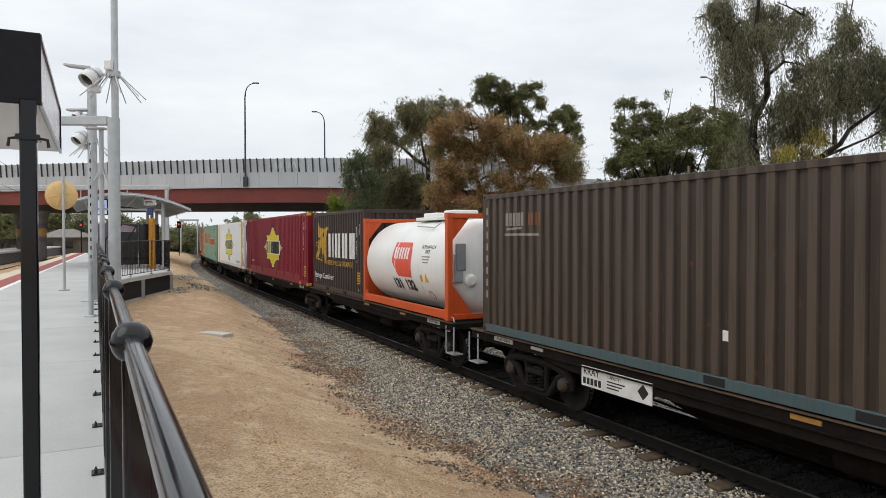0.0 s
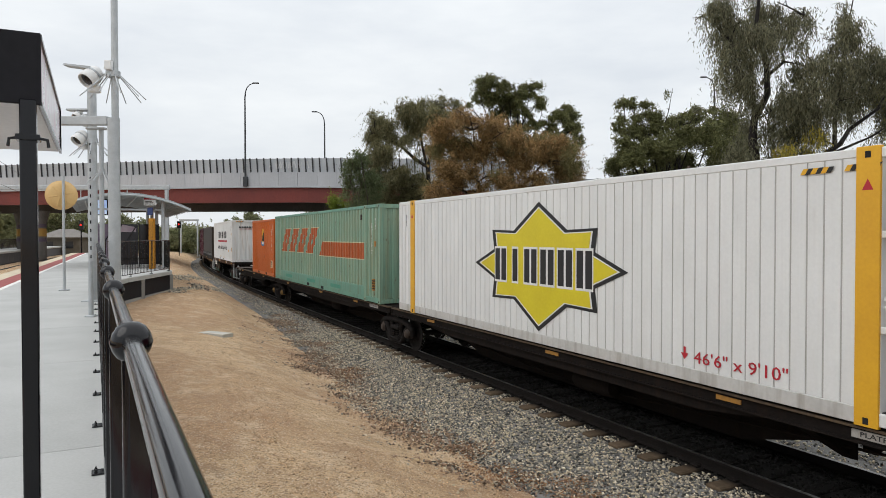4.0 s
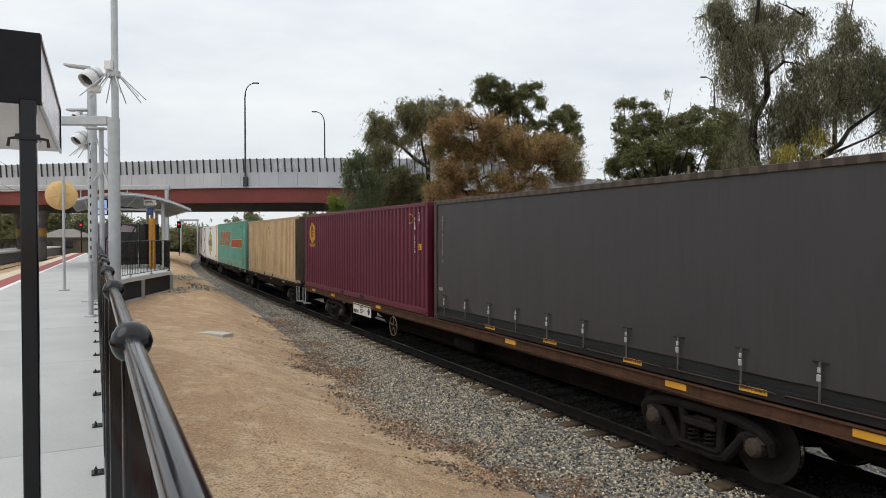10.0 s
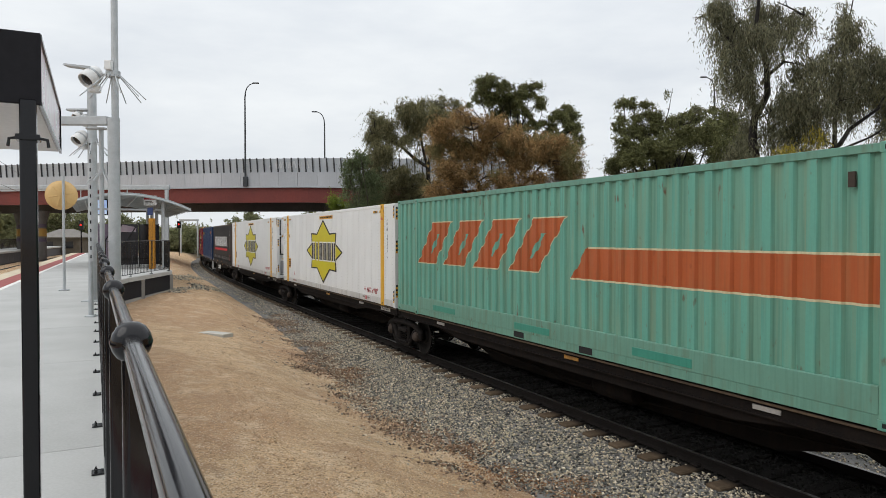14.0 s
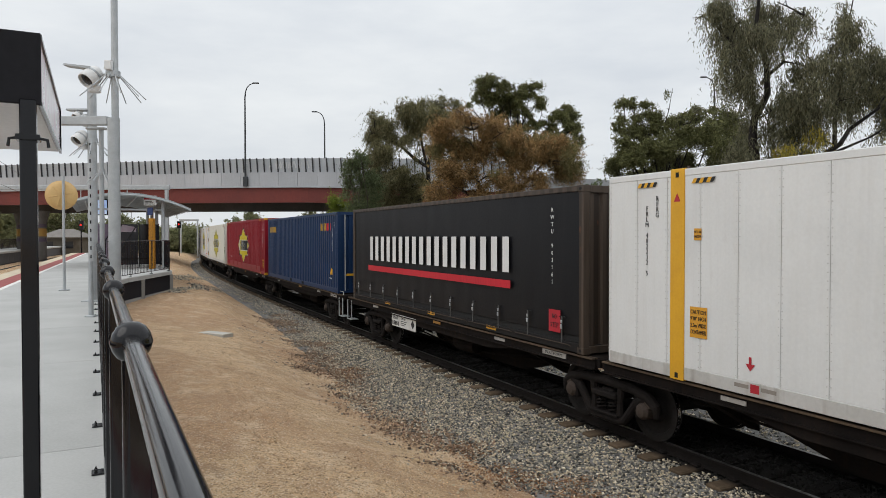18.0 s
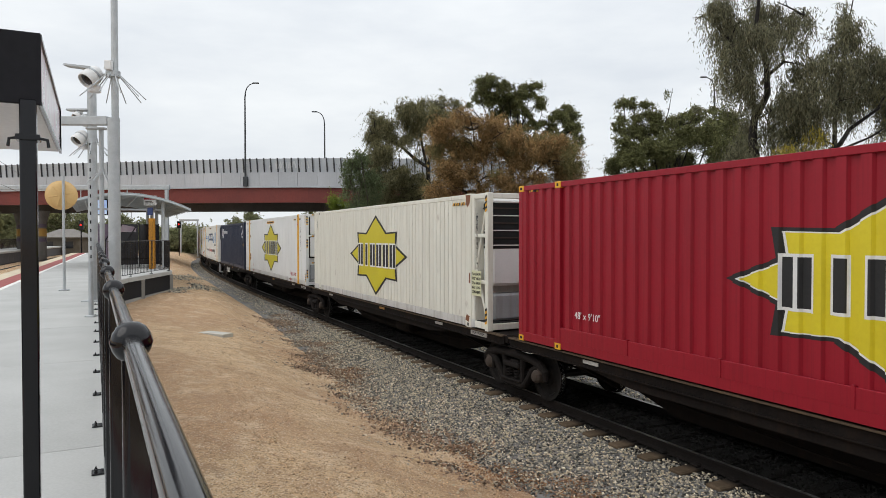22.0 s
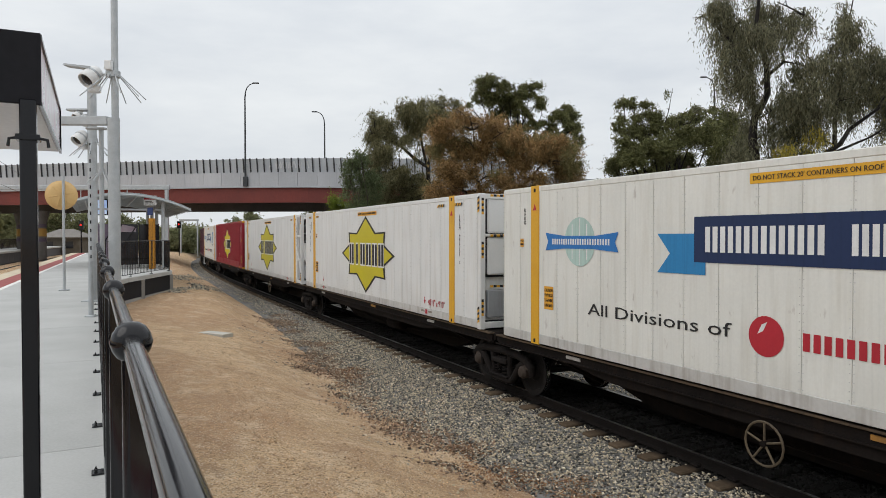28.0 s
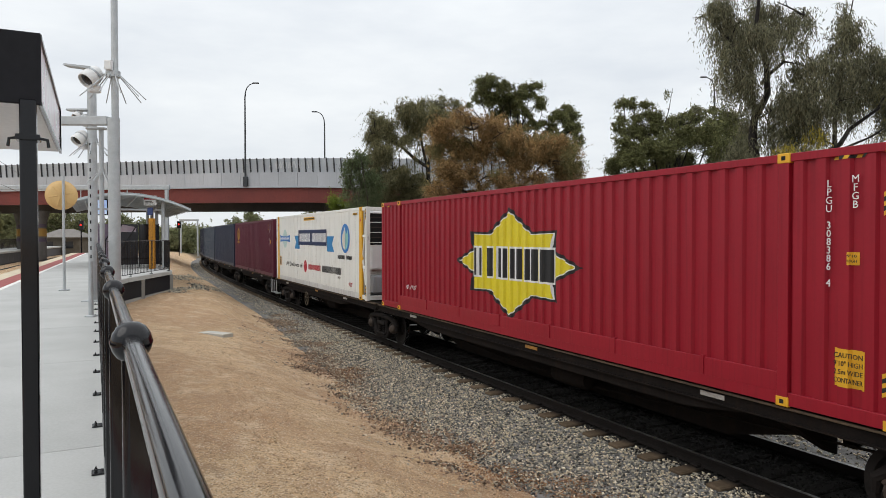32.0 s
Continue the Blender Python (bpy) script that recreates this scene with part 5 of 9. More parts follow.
def reefer(front, rear, deck, material, label, pitch=0.61, seams=True, straps=M_YELLOW, cab=0.85):
    """A refrigerated container: panelled box, and at its front end an open frame that holds the cooling unit."""
    L, H, hw = rear - front, 2.96, 1.25
    hl = L / 2
    c = thing("refrigerated_container", label, "container", "freight containers")
    MOVERS.append((c, front, rear, deck))
    x0, x1 = -hl + 0.05, hl - cab
    ALU = mat("aluminium_rail", (0.66, 0.66, 0.65), (0.54, 0.54, 0.52), rough=0.5, metal=0.4, s1=2, s2=20, streak=(0.2, 0.16, 0.12), streak_amt=0.5)
    n = round((x1 - x0) / pitch)
    p = (x1 - x0) / n
    gap = 0.0035 if seams else 0.010
    for s in (-1, 1):
        pm = shared(("wall_panel", round(p, 4), s, material.name), lambda: Geo().box(gap, p - gap, s * (hw - 0.05), s * (hw - 0.006), 0.20, H - 0.10, 0.004), material)
        for k in range(n):
            part("wall_panel", pm, material, c, m=pose(x0 + p * k, 0, 0))
        part("wall_core", Geo().box(x0, x1, s * (hw - 0.07), s * (hw - 0.016), 0.18, H - 0.08), mat("seam_grey", (0.46, 0.45, 0.42), rough=0.8), c)
        part("bottom_rail", Geo().box(x0, x1, s * (hw - 0.1), s * hw, 0.02, 0.20, 0.006), ALU, c)
        part("top_rail", Geo().box(x0, x1, s * (hw - 0.08), s * hw, H - 0.10, H, 0.01), material, c)
        if seams and s < 0:
            g = Geo()
            for k in range(n + 1):
                for j in range(27):
                    xx, zz = x0 + p * k, 0.24 + j * 0.0987
                    for dx in (-0.025, 0.025):
                        g.box(xx + dx - 0.006, xx + dx + 0.006, -hw - 0.001, -hw + 0.01, zz - 0.006, zz + 0.006)
            rv = part("rivets", g, ALU, c)
            rv["kind"] = "stuff"
    part("roof", Geo().box(x0, x1, -hw + 0.02, hw - 0.02, H - 0.05, H - 0.008), material, c)
    part("floor", Geo().box(x0, hl - 0.05, -hw + 0.05, hw - 0.05, 0.02, 0.18), M_DARK_GAP, c)
    part("rear_doors", Geo().box(-hl, x0, -hw + 0.01, hw - 0.01, 0.02, H - 0.01, 0.02), material, c)
    part("bulkhead", Geo().box(x1 - 0.04, x1 + 0.01, -hw + 0.02, hw - 0.02, 0.1, H - 0.02), material, c)
    # open front frame
    for s in (-1, 1):
        part("corner_post", Geo().box(hl - 0.14, hl, s * (hw - 0.13), s * hw, 0.0, H, 0.01), material, c)
        part("frame_beam", Geo().box(x1, hl - 0.1, s * (hw - 0.09), s * (hw - 0.005), H - 0.12, H - 0.01, 0.01), material, c)
        part("frame_beam", Geo().box(x1, hl - 0.1, s * (hw - 0.09), s * (hw - 0.005), 0.03, 0.17, 0.01), material, c)
        if cab > 0.4:
            part("frame_brace", Geo().tube((x1 + 0.05, s * (hw - 0.04), 1.35), (hl - 0.1, s * (hw - 0.04), 2.75), 0.03, n=8), material, c, smooth=True)
            part("frame_brace", Geo().tube((x1 + 0.05, s * (hw - 0.04), 1.3), (hl - 0.1, s * (hw - 0.04), 0.25), 0.03, n=8), material, c, smooth=True)
        for z in (1.0, 2.0):
            part("frame_strut", Geo().box(x1, hl - 0.1, s * (hw - 0.06), s * (hw - 0.015), z, z + 0.08, 0.01), material, c)
    part("frame_beam", Geo().box(hl - 0.12, hl, -hw + 0.1, hw - 0.1, H - 0.12, H - 0.01, 0.01), material, c)
    part("frame_beam", Geo().box(hl - 0.12, hl, -hw + 0.1, hw - 0.1, 0.02, 0.16, 0.01), material, c)
    if cab < 0.4:
        # closed type: flush panels on the end wall
        for z0, z1 in ((1.18, 2.0), (2.1, 2.86)):
            q = part("unit_cover", Geo().box(hl - 0.1, hl - 0.03, -1.05, 1.05, z0, z1, 0.03), M_WHITE, c, "white cooling unit cover")
            part("gasket", Geo().box(hl - 0.12, hl - 0.08, -1.1, 1.1, z0 - 0.05, z1 + 0.05), M_DARK_GAP, q)
        g = part("grille", Geo().box(hl - 0.06, hl - 0.02, 0.0, 0.95, 2.2, 2.8, 0.01), M_DARK_GAP, q, "black louvred grille")
        for k in range(6):
            part("louvre", Geo().box(hl - 0.05, hl - 0.012, 0.0, 0.95, 2.22 + k * 0.1, 2.235 + k * 0.1), M_CASTING, g)
        part("frame_bar", Geo().box(hl - 0.08, hl, 0.35, 0.42, 2.06, 2.9, 0.01), material, c)
        part("frame_bar", Geo().box(hl - 0.1, hl, -1.12, 1.12, 2.02, 2.08, 0.01), material, c)
        part("service_box", Geo().box(hl - 0.14, hl - 0.02, -1.05, 1.05, 0.25, 0.85, 0.02), mat("grey_tank", (0.34, 0.35, 0.36), rough=0.6, streak=(0.2, 0.18, 0.15)), c)
        # hazard strips and letters on the end frame
        for z0 in (0.3, 1.55, 2.5):
            for k in range(6):
                part("hazard_stripe", Geo().box(hl, hl + 0.003, -hw + 0.03, -hw + 0.085, z0 + k * 0.06, z0 + k * 0.06 + 0.058), M_INK if k % 2 else M_YELLOW, c)
        for z0 in (2.92, 2.05, 0.94):
            for k in range(8):
                part("hazard_stripe", Geo().box(hl, hl + 0.003, -1.0 + k * 0.08, -0.925 + k * 0.08, z0 - 0.03, z0 + 0.02), M_INK if k % 2 else M_YELLOW, c)
        sk = Skin(c, L, hw)
        return finish_reefer(sk, c, hl, hw, H, straps)
    ux0, ux1 = x1 + 0.01, hl - 0.16
    u = part("cooling_unit", Geo().box(ux0, ux1, -1.05, 1.05, 0.95, H - 0.12, 0.06), M_WHITE, c, "white cooling unit")
    part("grille", Geo().box(ux0 + 0.05, ux1 + 0.012, -1.062, 1.0, 1.75, H - 0.2, 0.02), M_DARK_GAP, u, "black louvred grille")
    for k in range(6):
        part("louvre", Geo().box(ux0 + 0.05, ux1 + 0.03, -1.075, 1.01, 1.82 + k * 0.16, 1.845 + k * 0.16), M_CASTING if k % 2 else M_PLATE, u)
    part("fuel_tank", Geo().box(ux0, ux1, -1.0, 1.0, 0.2, 0.78, 0.05), mat("grey_tank", (0.34, 0.35, 0.36), rough=0.6, streak=(0.2, 0.18, 0.15)), c)
    return finish_reefer(Skin(c, L, hw), c, hl, hw, H, straps)


def finish_reefer(sk, c, hl, hw, H, straps):
    for x in (-6.05, 6.05):
        if straps and abs(x) < hl - 0.3:
            st = part("strap_post", Geo().box(x - 0.13, x + 0.13, -hw - 0.012, -hw + 0.05, 0.0, H + 0.012, 0.006), straps, c, "yellow lifting post" if straps is M_YELLOW else "")
            for z in (0.03, H - 0.11):
                part("casting_hole", Geo().box(x - 0.03, x + 0.03, -hw - 0.015, -hw, z, z + 0.07), M_DARK_GAP, st)
            g = Geo().prism([(x - 0.06, H - 0.45), (x + 0.06, H - 0.45), (x, H - 0.33)], "y", -hw - 0.015, -hw - 0.01)
            if straps is M_YELLOW:
                part("warning_mark", fix(g.mesh("warning_mark")), M_RED_INK, st)
            part("strap_post", Geo().box(x - 0.13, x + 0.13, hw - 0.05, hw + 0.012, 0.0, H + 0.012, 0.006), straps, c)
    sk.hazard(5.5, H - 0.2)
    sk.hazard(min(6.75, hl - 1.0), H - 0.2)
    for z in (0.35, 2.75):
        sk.hazard(hl - 0.07, z, 6, True)
    return sk


def paint(name, c1, dirt=None, amt=0.35, rough=0.45, c2=None, **kw):
    return mat(name, c1, c2 or tuple(v * 0.88 for v in c1), rough=rough, s1=0.8, s2=25, bump=0.06, streak=dirt or tuple(v * 0.55 for v in c1), streak_amt=amt, spec=kw.pop("spec", 0.3), fine=kw.pop("fine", 0.35), rust=kw.pop("rust", 0.35), **kw)


def build_train():
    D = 1.145
    DW = "dark skeletal container wagon platform of the freight train"
    wagon(-170.9, -155.1, (-169.2, -157.57), end_rear=True, number=-2.95, plates=(-6.4,))
    wagon(-154.4, -141.2, (-152.87, -141.2), end_front=True, ped=True, plates=(5.4,), amber=True)
    wagon(-141.2, -125.8, (-125.8,), plates=(-6.4, 6.4), amber=True, caps=mat("yellow_cap", (0.21, 0.12, 0.03), rough=0.8))
    wagon(-125.8, -110.6, (-110.6,), plates=(6.4,), amber=True)
    wagon(-110.6, -94.9, (-94.9,), plates=(6.4,), amber=True, caps=MATS["yellow_cap"])
    wagon(-94.9, -81.9, (-83.9,), end_rear=True, plates=(-5.0,), amber=True, open_top=True)
    wagon(-81.0, -67.3, (-79.16, -68.96), deck=1.39, rust=True, end_front=True, end_rear=True, brake=-1.91, number=-5.0, code="RKLY", caps=mat("green_cap", (0.03, 0.10, 0.075), rough=0.5), cast=mat("rusty_cast_steel", (0.058, 0.036, 0.027), (0.032, 0.022, 0.018), rough=0.8, s1=4, s2=40, bump=0.3, depth=0.006, spec=0.15), label="rusty brown container wagon with white marker plates")
    wagon(-66.6, -40.9, (-62.4, -44.94), rust=True, end_front=True, end_rear=True, brake=-2.37, amber=True, number=-5.31, code="", label="long rusty brown container wagon with amber marker plates", plates=())
    wagon(-40.3, -27.1, (-38.53, -27.1), end_front=True, ped=True)
    wagon(-27.1, -11.9, (-11.9,), plates=(6.4,))
    wagon(-11.9, 2.95, (2.95,), plates=(6.4,))
    wagon(2.95, 19.05, (19.05,), plates=(6.4,))
    wagon(19.05, 32.4, (29.88,), end_rear=True, number=-1.74, plates=(5.4,))
    wagon(32.9, 46.05, (34.62, 46.05), end_front=True, ped=True, plates=(5.4,))
    wagon(46.05, 61.7, (61.7,), plates=(6.6,))
    wagon(61.7, 76.85, (76.85,), plates=(6.4,))
    wagon(76.85, 92.75, (92.75,), plates=(6.6,))
    wagon(92.75, 105.9, (103.6,), end_rear=True, number=-1.75)
    wagon(106.3, 121.75, (108.0, 121.75), end_front=True, brake=-1.05)
    wagon(121.75, 137.45, (137.45,))
    wagon(137.45, 152.45, (152.45,), brake=0.46)
    wagon(152.45, 168.5, (168.5,))
    wagon(168.5, 183.2, (181.0,), end_rear=True, brake=-0.8)
    wagon(183.6, 196.6, (185.2, 196.6), end_front=True)
    wagon(196.6, 209.8, (209.8,))
    wagon(209.8, 222.8, (222.8,))
    wagon(222.8, 236.0, (234.4,), end_rear=True)

    MAROON = paint("maroon_paint", (0.205, 0.009, 0.022), amt=0.25, rust=0.1)
    RED = paint("bright_red_paint", (0.28, 0.008, 0.02), amt=0.2, rust=0.08)
    WHITE = paint("white_container_paint", (0.74, 0.74, 0.725), (0.42, 0.36, 0.28), 0.3, fine=0.10, rust=0.08)
    REEFER = paint("clean_white_paint", (0.74, 0.745, 0.735), (0.5, 0.47, 0.42), 0.14, fine=0.05, rust=0.06)
    CREAM = paint("cream_container_paint", (0.72, 0.705, 0.625), (0.40, 0.34, 0.25), 0.35, fine=0.15)
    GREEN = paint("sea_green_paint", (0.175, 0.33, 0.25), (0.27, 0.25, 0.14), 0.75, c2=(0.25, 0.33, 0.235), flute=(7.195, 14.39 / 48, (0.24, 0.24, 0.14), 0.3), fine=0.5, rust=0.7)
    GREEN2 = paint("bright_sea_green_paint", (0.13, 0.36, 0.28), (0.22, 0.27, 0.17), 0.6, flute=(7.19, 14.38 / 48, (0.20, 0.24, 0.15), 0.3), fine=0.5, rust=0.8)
    ORANGE = paint("orange_paint", (0.56, 0.125, 0.016), (0.34, 0.085, 0.02), 0.5, rust=0.75)
    BROWN = paint("brown_paint", (0.045, 0.030, 0.026), amt=0.3)
    # taupe: a darker brown follows the pressed-in flutes
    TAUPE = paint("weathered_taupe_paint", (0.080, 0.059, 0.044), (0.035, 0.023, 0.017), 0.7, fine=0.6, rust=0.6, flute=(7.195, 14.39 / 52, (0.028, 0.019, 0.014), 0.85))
    CHARCOAL = paint("charcoal_vinyl", (0.046, 0.044, 0.045), (0.034, 0.030, 0.029), 0.5, rough=0.5, fine=0.15, rust=0.0, spec=0.3)
    BLACKV = paint("black_vinyl", (0.0075, 0.008, 0.010), (0.012, 0.012, 0.013), 0.4, rough=0.42, fine=0.0, rust=0.0, spec=0.2)
    PLUM = paint("plum_paint", (0.105, 0.012, 0.030), amt=0.25)
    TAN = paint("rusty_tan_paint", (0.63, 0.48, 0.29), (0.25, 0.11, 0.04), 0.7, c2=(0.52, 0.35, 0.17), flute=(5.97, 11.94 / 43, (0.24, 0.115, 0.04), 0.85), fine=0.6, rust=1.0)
    NAVY = paint("navy_paint", (0.008, 0.031, 0.092), amt=0.3, rust=0.08, fine=0.2)
    SLATE = paint("slate_blue_paint", (0.022, 0.030, 0.058), amt=0.25)
    GREYB = paint("grey_blue_paint", (0.06, 0.075, 0.10), amt=0.3)

    BLUEDK = paint("banner_navy", (0.015, 0.03, 0.09), amt=0.05)
    BLUELT = paint("banner_blue", (0.03, 0.22, 0.48), amt=0.05)
    TEAL = paint("pale_teal", (0.25, 0.50, 0.46), amt=0.05)
    STRIPE = paint("faded_orange_stripe", (0.42, 0.10, 0.03), (0.30, 0.15, 0.07), 0.6)
    GOLD = paint("gold_paint", (0.52, 0.30, 0.03), (0.36, 0.19, 0.02), 0.5)
    LILY = paint("logo_red_orange", (0.72, 0.09, 0.05), amt=0.1)
    RUST_INK = paint("rust_ink", (0.20, 0.07, 0.03), amt=0.2)
    GREYINK = paint("faded_grey_ink", (0.28, 0.25, 0.22), amt=0.3)
    BLUEINK = paint("logo_blue", (0.03, 0.18, 0.50), amt=0.05)

    # weathered taupe 48-foot
    k = container(-170.48, -155.85, D, 2.9, TAUPE, "long weathered taupe corrugated freight container", width=2.5, base_mat=paint("faded_blue_grey", (0.06, 0.10, 0.11), (0.10, 0.07, 0.05), 0.6))
    k.bars(4, 0.75, 0.26, GREYINK, -6.1, 2.36)
    k.bars(3, 0.5, 0.24, RUST_INK, -5.4, 2.36)
    k.paint("swoosh", [(-0.3, -0.03), (0.3, 0.0), (0.32, 0.04), (-0.28, 0.02)], GREYINK, -6.1, 2.17)
    k.paint("print_bar", rect(1.3, 0.045), GREYINK, -5.85, 2.06)
    k.paint("white_label", rect(0.12, 0.14), M_WHITE_INK, -0.9, 0.72)
    for i in range(8):
        k.paint("letter_bar", rect(0.11, 0.15), GREYINK, -7.17, 2.55 - i * 0.25)
    # brown 20-foot storage container
    k = container(-148.07, -142.01, D, 2.9, BROWN, "short dark brown corrugated storage container with gold emblem")
    def emblem(name, pts, layer=1):
        k.paint(name, [(-2.70 + (u - 355) * 0.00372, 2.59 - (w - 127) * 0.00316) for u, w in pts], GOLD, 0, 0, layer)
    emblem("emblem_wing", [(432, 127), (452, 132), (490, 200), (455, 235), (412, 190)])
    emblem("emblem_wing", [(424, 222), (458, 205), (500, 210), (560, 228), (500, 330), (450, 308), (430, 270)], 2)
    emblem("emblem_wing", [(490, 200), (655, 214), (640, 240), (605, 322), (500, 328), (470, 230)], 3)
    emblem("emblem_body", [(480, 345), (600, 318), (690, 300), (750, 300), (745, 400), (700, 455), (590, 450)], 4)
    emblem("emblem_rump", [(440, 400), (470, 365), (560, 355), (605, 375), (590, 440), (515, 445), (440, 432)], 5)
    emblem("emblem_neck", [(640, 250), (690, 210), (735, 190), (772, 235), (765, 290), (740, 330), (650, 312)], 5)
    emblem("emblem_head", [(690, 215), (735, 192), (790, 193), (820, 205), (818, 226), (745, 240)], 6)
    emblem("emblem_leg", [(440, 420), (515, 430), (500, 465), (440, 497), (412, 485)], 6)
    emblem("emblem_leg", [(410, 482), (440, 495), (407, 562), (370, 556)], 7)
    emblem("emblem_leg", [(450, 488), (490, 472), (476, 562), (452, 552)], 7)
    emblem("emblem_leg", [(580, 440), (690, 440), (650, 495), (575, 565), (556, 565)], 7)
    emblem("emblem_leg", [(648, 472), (718, 450), (727, 605), (705, 603)], 8)
    for u, w in ((368, 580), (452, 590), (545, 604), (697, 624)):
        emblem("emblem_paw", [(u, w), (u + 4, w - 24), (u + 32, w - 22), (u + (82 if u > 500 else 46), w + 2)], 8)
    emblem("emblem_tail", [(355, 400), (372, 380), (490, 345), (496, 354), (380, 395)], 8)
    emblem("emblem_tail", [(355, 400), (374, 394), (382, 417), (440, 419), (440, 428), (374, 426)], 9)
    k.bars(4, 3.2, 0.86, M_WHITE_INK, 0.56, 1.7, fill=0.30)
    k.words("REMOVALS & STORAGE", 0.25, GOLD, 0.40, 1.06, width=2.95)
    k.words("Storage Container", 0.30, M_WHITE_INK, -1.58, 0.54, width=2.54)
    k.words("B", 0.14, M_WHITE_INK, -2.7, 0.33)
    k.words("A", 0.14, M_WHITE_INK, 2.49, 0.28)
    k.serial("KENU 920067 4", 2.30, 1.75, 0.115)
    k.serial("25G1", 2.58, 2.25, 0.115)
    k.caution(2.48, 0.66, 0.28, 0.38)
    k.caution(2.58, 1.75, 0.12, 0.18, lines=("9'6", "HIGH"))
    k.hazard(-2.6, 2.83)
    k.hazard(2.5, 2.83)
    # maroon 48-foot
    def star48(fr, re, m_, label, fill=M_STAR, ser="LPGU 308382 4", sx=0.05):
        k = container(fr, re, D, 3.0, m_, label, width=2.5, post40=True, castings=M_YELLOW, pockets=False)
        k.star(sx + 0.1, 1.48, 2.36, 1.13, fill)
        k.words("48' x 9'10\"", 0.17, M_WHITE_INK, -5.2, 0.66, width=0.68)
        k.serial(ser, 6.58, 2.05, 0.115)
        k.serial("MFGB", 6.88, 2.5, 0.115)
        k.caution(6.82, 0.58, 0.36, 0.42)
        k.caution(6.85, 1.78, 0.12, 0.14, lines=("9'10", "HIGH"))
        k.hazard(6.85, 2.9)
        k.hazard(-6.8, 2.9)
        for z in (0.5, 2.4):
            k.hazard(7.2, z, 5, True, 0.075)
        for x in (-4.2, -2.4, -0.6, 1.2, 3.0, 4.8):
            part("skirt_rib", Geo().box(x - 0.02, x + 0.02, -1.265, -1.22, 0.17, 0.42), m_, k.ob)
        # badge and labels on the leading end
        hl = k.L / 2
        eb = None
        for sc, m2, d in ((1.0, M_INK, 0.0), (0.91, fill, 0.002)):
            g = Geo().prism([(0.25 + u * sc * 0.42, 2.25 + w * sc * 0.42) for u, w in star_poly(2.06, 1.04)], "x", hl - 0.034, hl - 0.030 + d)
            eb = part("end_badge" if eb is None else "badge_face", fix(g.mesh("end_badge")), m2, eb or k.ob)
        for i in range(6):
            part("word_bar", Geo().box(hl - 0.029, hl - 0.026, -0.2 + i * 0.15, -0.12 + i * 0.15, 2.1, 2.4), M_INK, eb)
        lb = part("warning_label", Geo().box(hl - 0.034, hl - 0.030, -0.72, -0.48, 0.55, 0.95), M_YELLOW, k.ob, "yellow electrical warning label")
        part("print_bar", Geo().box(hl - 0.030, hl - 0.028, -0.68, -0.52, 0.6, 0.66), M_INK, lb)
        for i in range(8):
            part("hazard_stripe", Geo().box(hl - 0.003, hl + 0.001, -0.95 + i * 0.085, -0.875 + i * 0.085, 2.9, 2.97), M_INK if i % 2 else M_YELLOW, k.ob)
        part("skirt", Geo().box(-5.95, 5.95, -1.252, -1.215, 0.16, 0.40, 0.006), m_, k.ob)
        return k
    star48(-141.2, -126.57, MAROON, "long maroon corrugated container with yellow star badge", sx=0.15)
    # white ribbed refrigerated container
    def starreefer(fr, re, m_, label, pitch, dims, sx=-0.1, strap=M_YELLOW, seams=True, fill=None, serial="FRLM 482232 5", cab=0.16):
        k = reefer(fr, re, D, m_, label, pitch=pitch, seams=seams, straps=strap, cab=cab)
        k.star(sx + 0.12, 1.46, 2.46, 1.21, fill or M_STAR_OLIVE)
        if dims:
            k.words(dims, 0.23, M_RED_INK, 5.18 if seams else 4.4, 0.36, width=0.95 if seams else 1.45)
            k.paint("down_arrow", [(-0.02, 0.09), (0.02, 0.09), (0.02, 0.0), (0.07, 0.0), (0, -0.09), (-0.07, 0.0), (-0.02, 0.0)], M_RED_INK, 4.5 if seams else 3.5, 0.4)
        if seams:
            k.paint("stack_notice", rect(1.75, 0.12), M_AMBER, 0.1, 2.735)
            o = k.words("DO NOT STACK 20' CONTAINERS ON ROOF", 0.085, M_INK, 0.1, 2.735, width=1.62)
            o.location.y -= 0.004
            k.caution(-5.66, 0.85, 0.3, 0.42, M_AMBER)
            k.caution(-5.68, 2.05, 0.13, 0.16, M_AMBER, lines=("9'10", "HIGH"))
            k.hazard(-5.55, 2.78)
            k.hazard(-6.62, 2.78)
            k.serial(serial, -6.66, 1.95, 0.1, M_INK)
            for x in (-4.95, -4.55, 4.38, 4.82):
                k.paint("print_bar", rect(0.22, 0.05), GREYINK, x, 0.13)
            k.paint("down_arrow", [(-0.02, 0.09), (0.02, 0.09), (0.02, 0.0), (0.07, 0.0), (0, -0.09), (-0.07, 0.0), (-0.02, 0.0)], M_RED_INK, -4.82, 0.42)
            k.paint("red_label", rect(0.13, 0.11), M_RED_INK, -4.75, 0.12)
            k.paint("red_label", rect(0.13, 0.11), M_RED_INK, 4.6, 0.12)
        k.serial(serial, 6.45, 1.95, 0.11, M_INK)
        k.serial("RFRG", -6.45, 2.45, 0.1, M_INK)
        return k
    starreefer(-125.41, -111.36, REEFER, "white ribbed refrigerated container with yellow star badge", 0.21, "46'6\" x 9'10\"", sx=-0.24, seams=False, fill=M_STAR, cab=0.85)
    # sea-green 48-foot
    FADED = paint("faded_cream_line", (0.62, 0.56, 0.36), (0.4, 0.3, 0.16), 0.6)

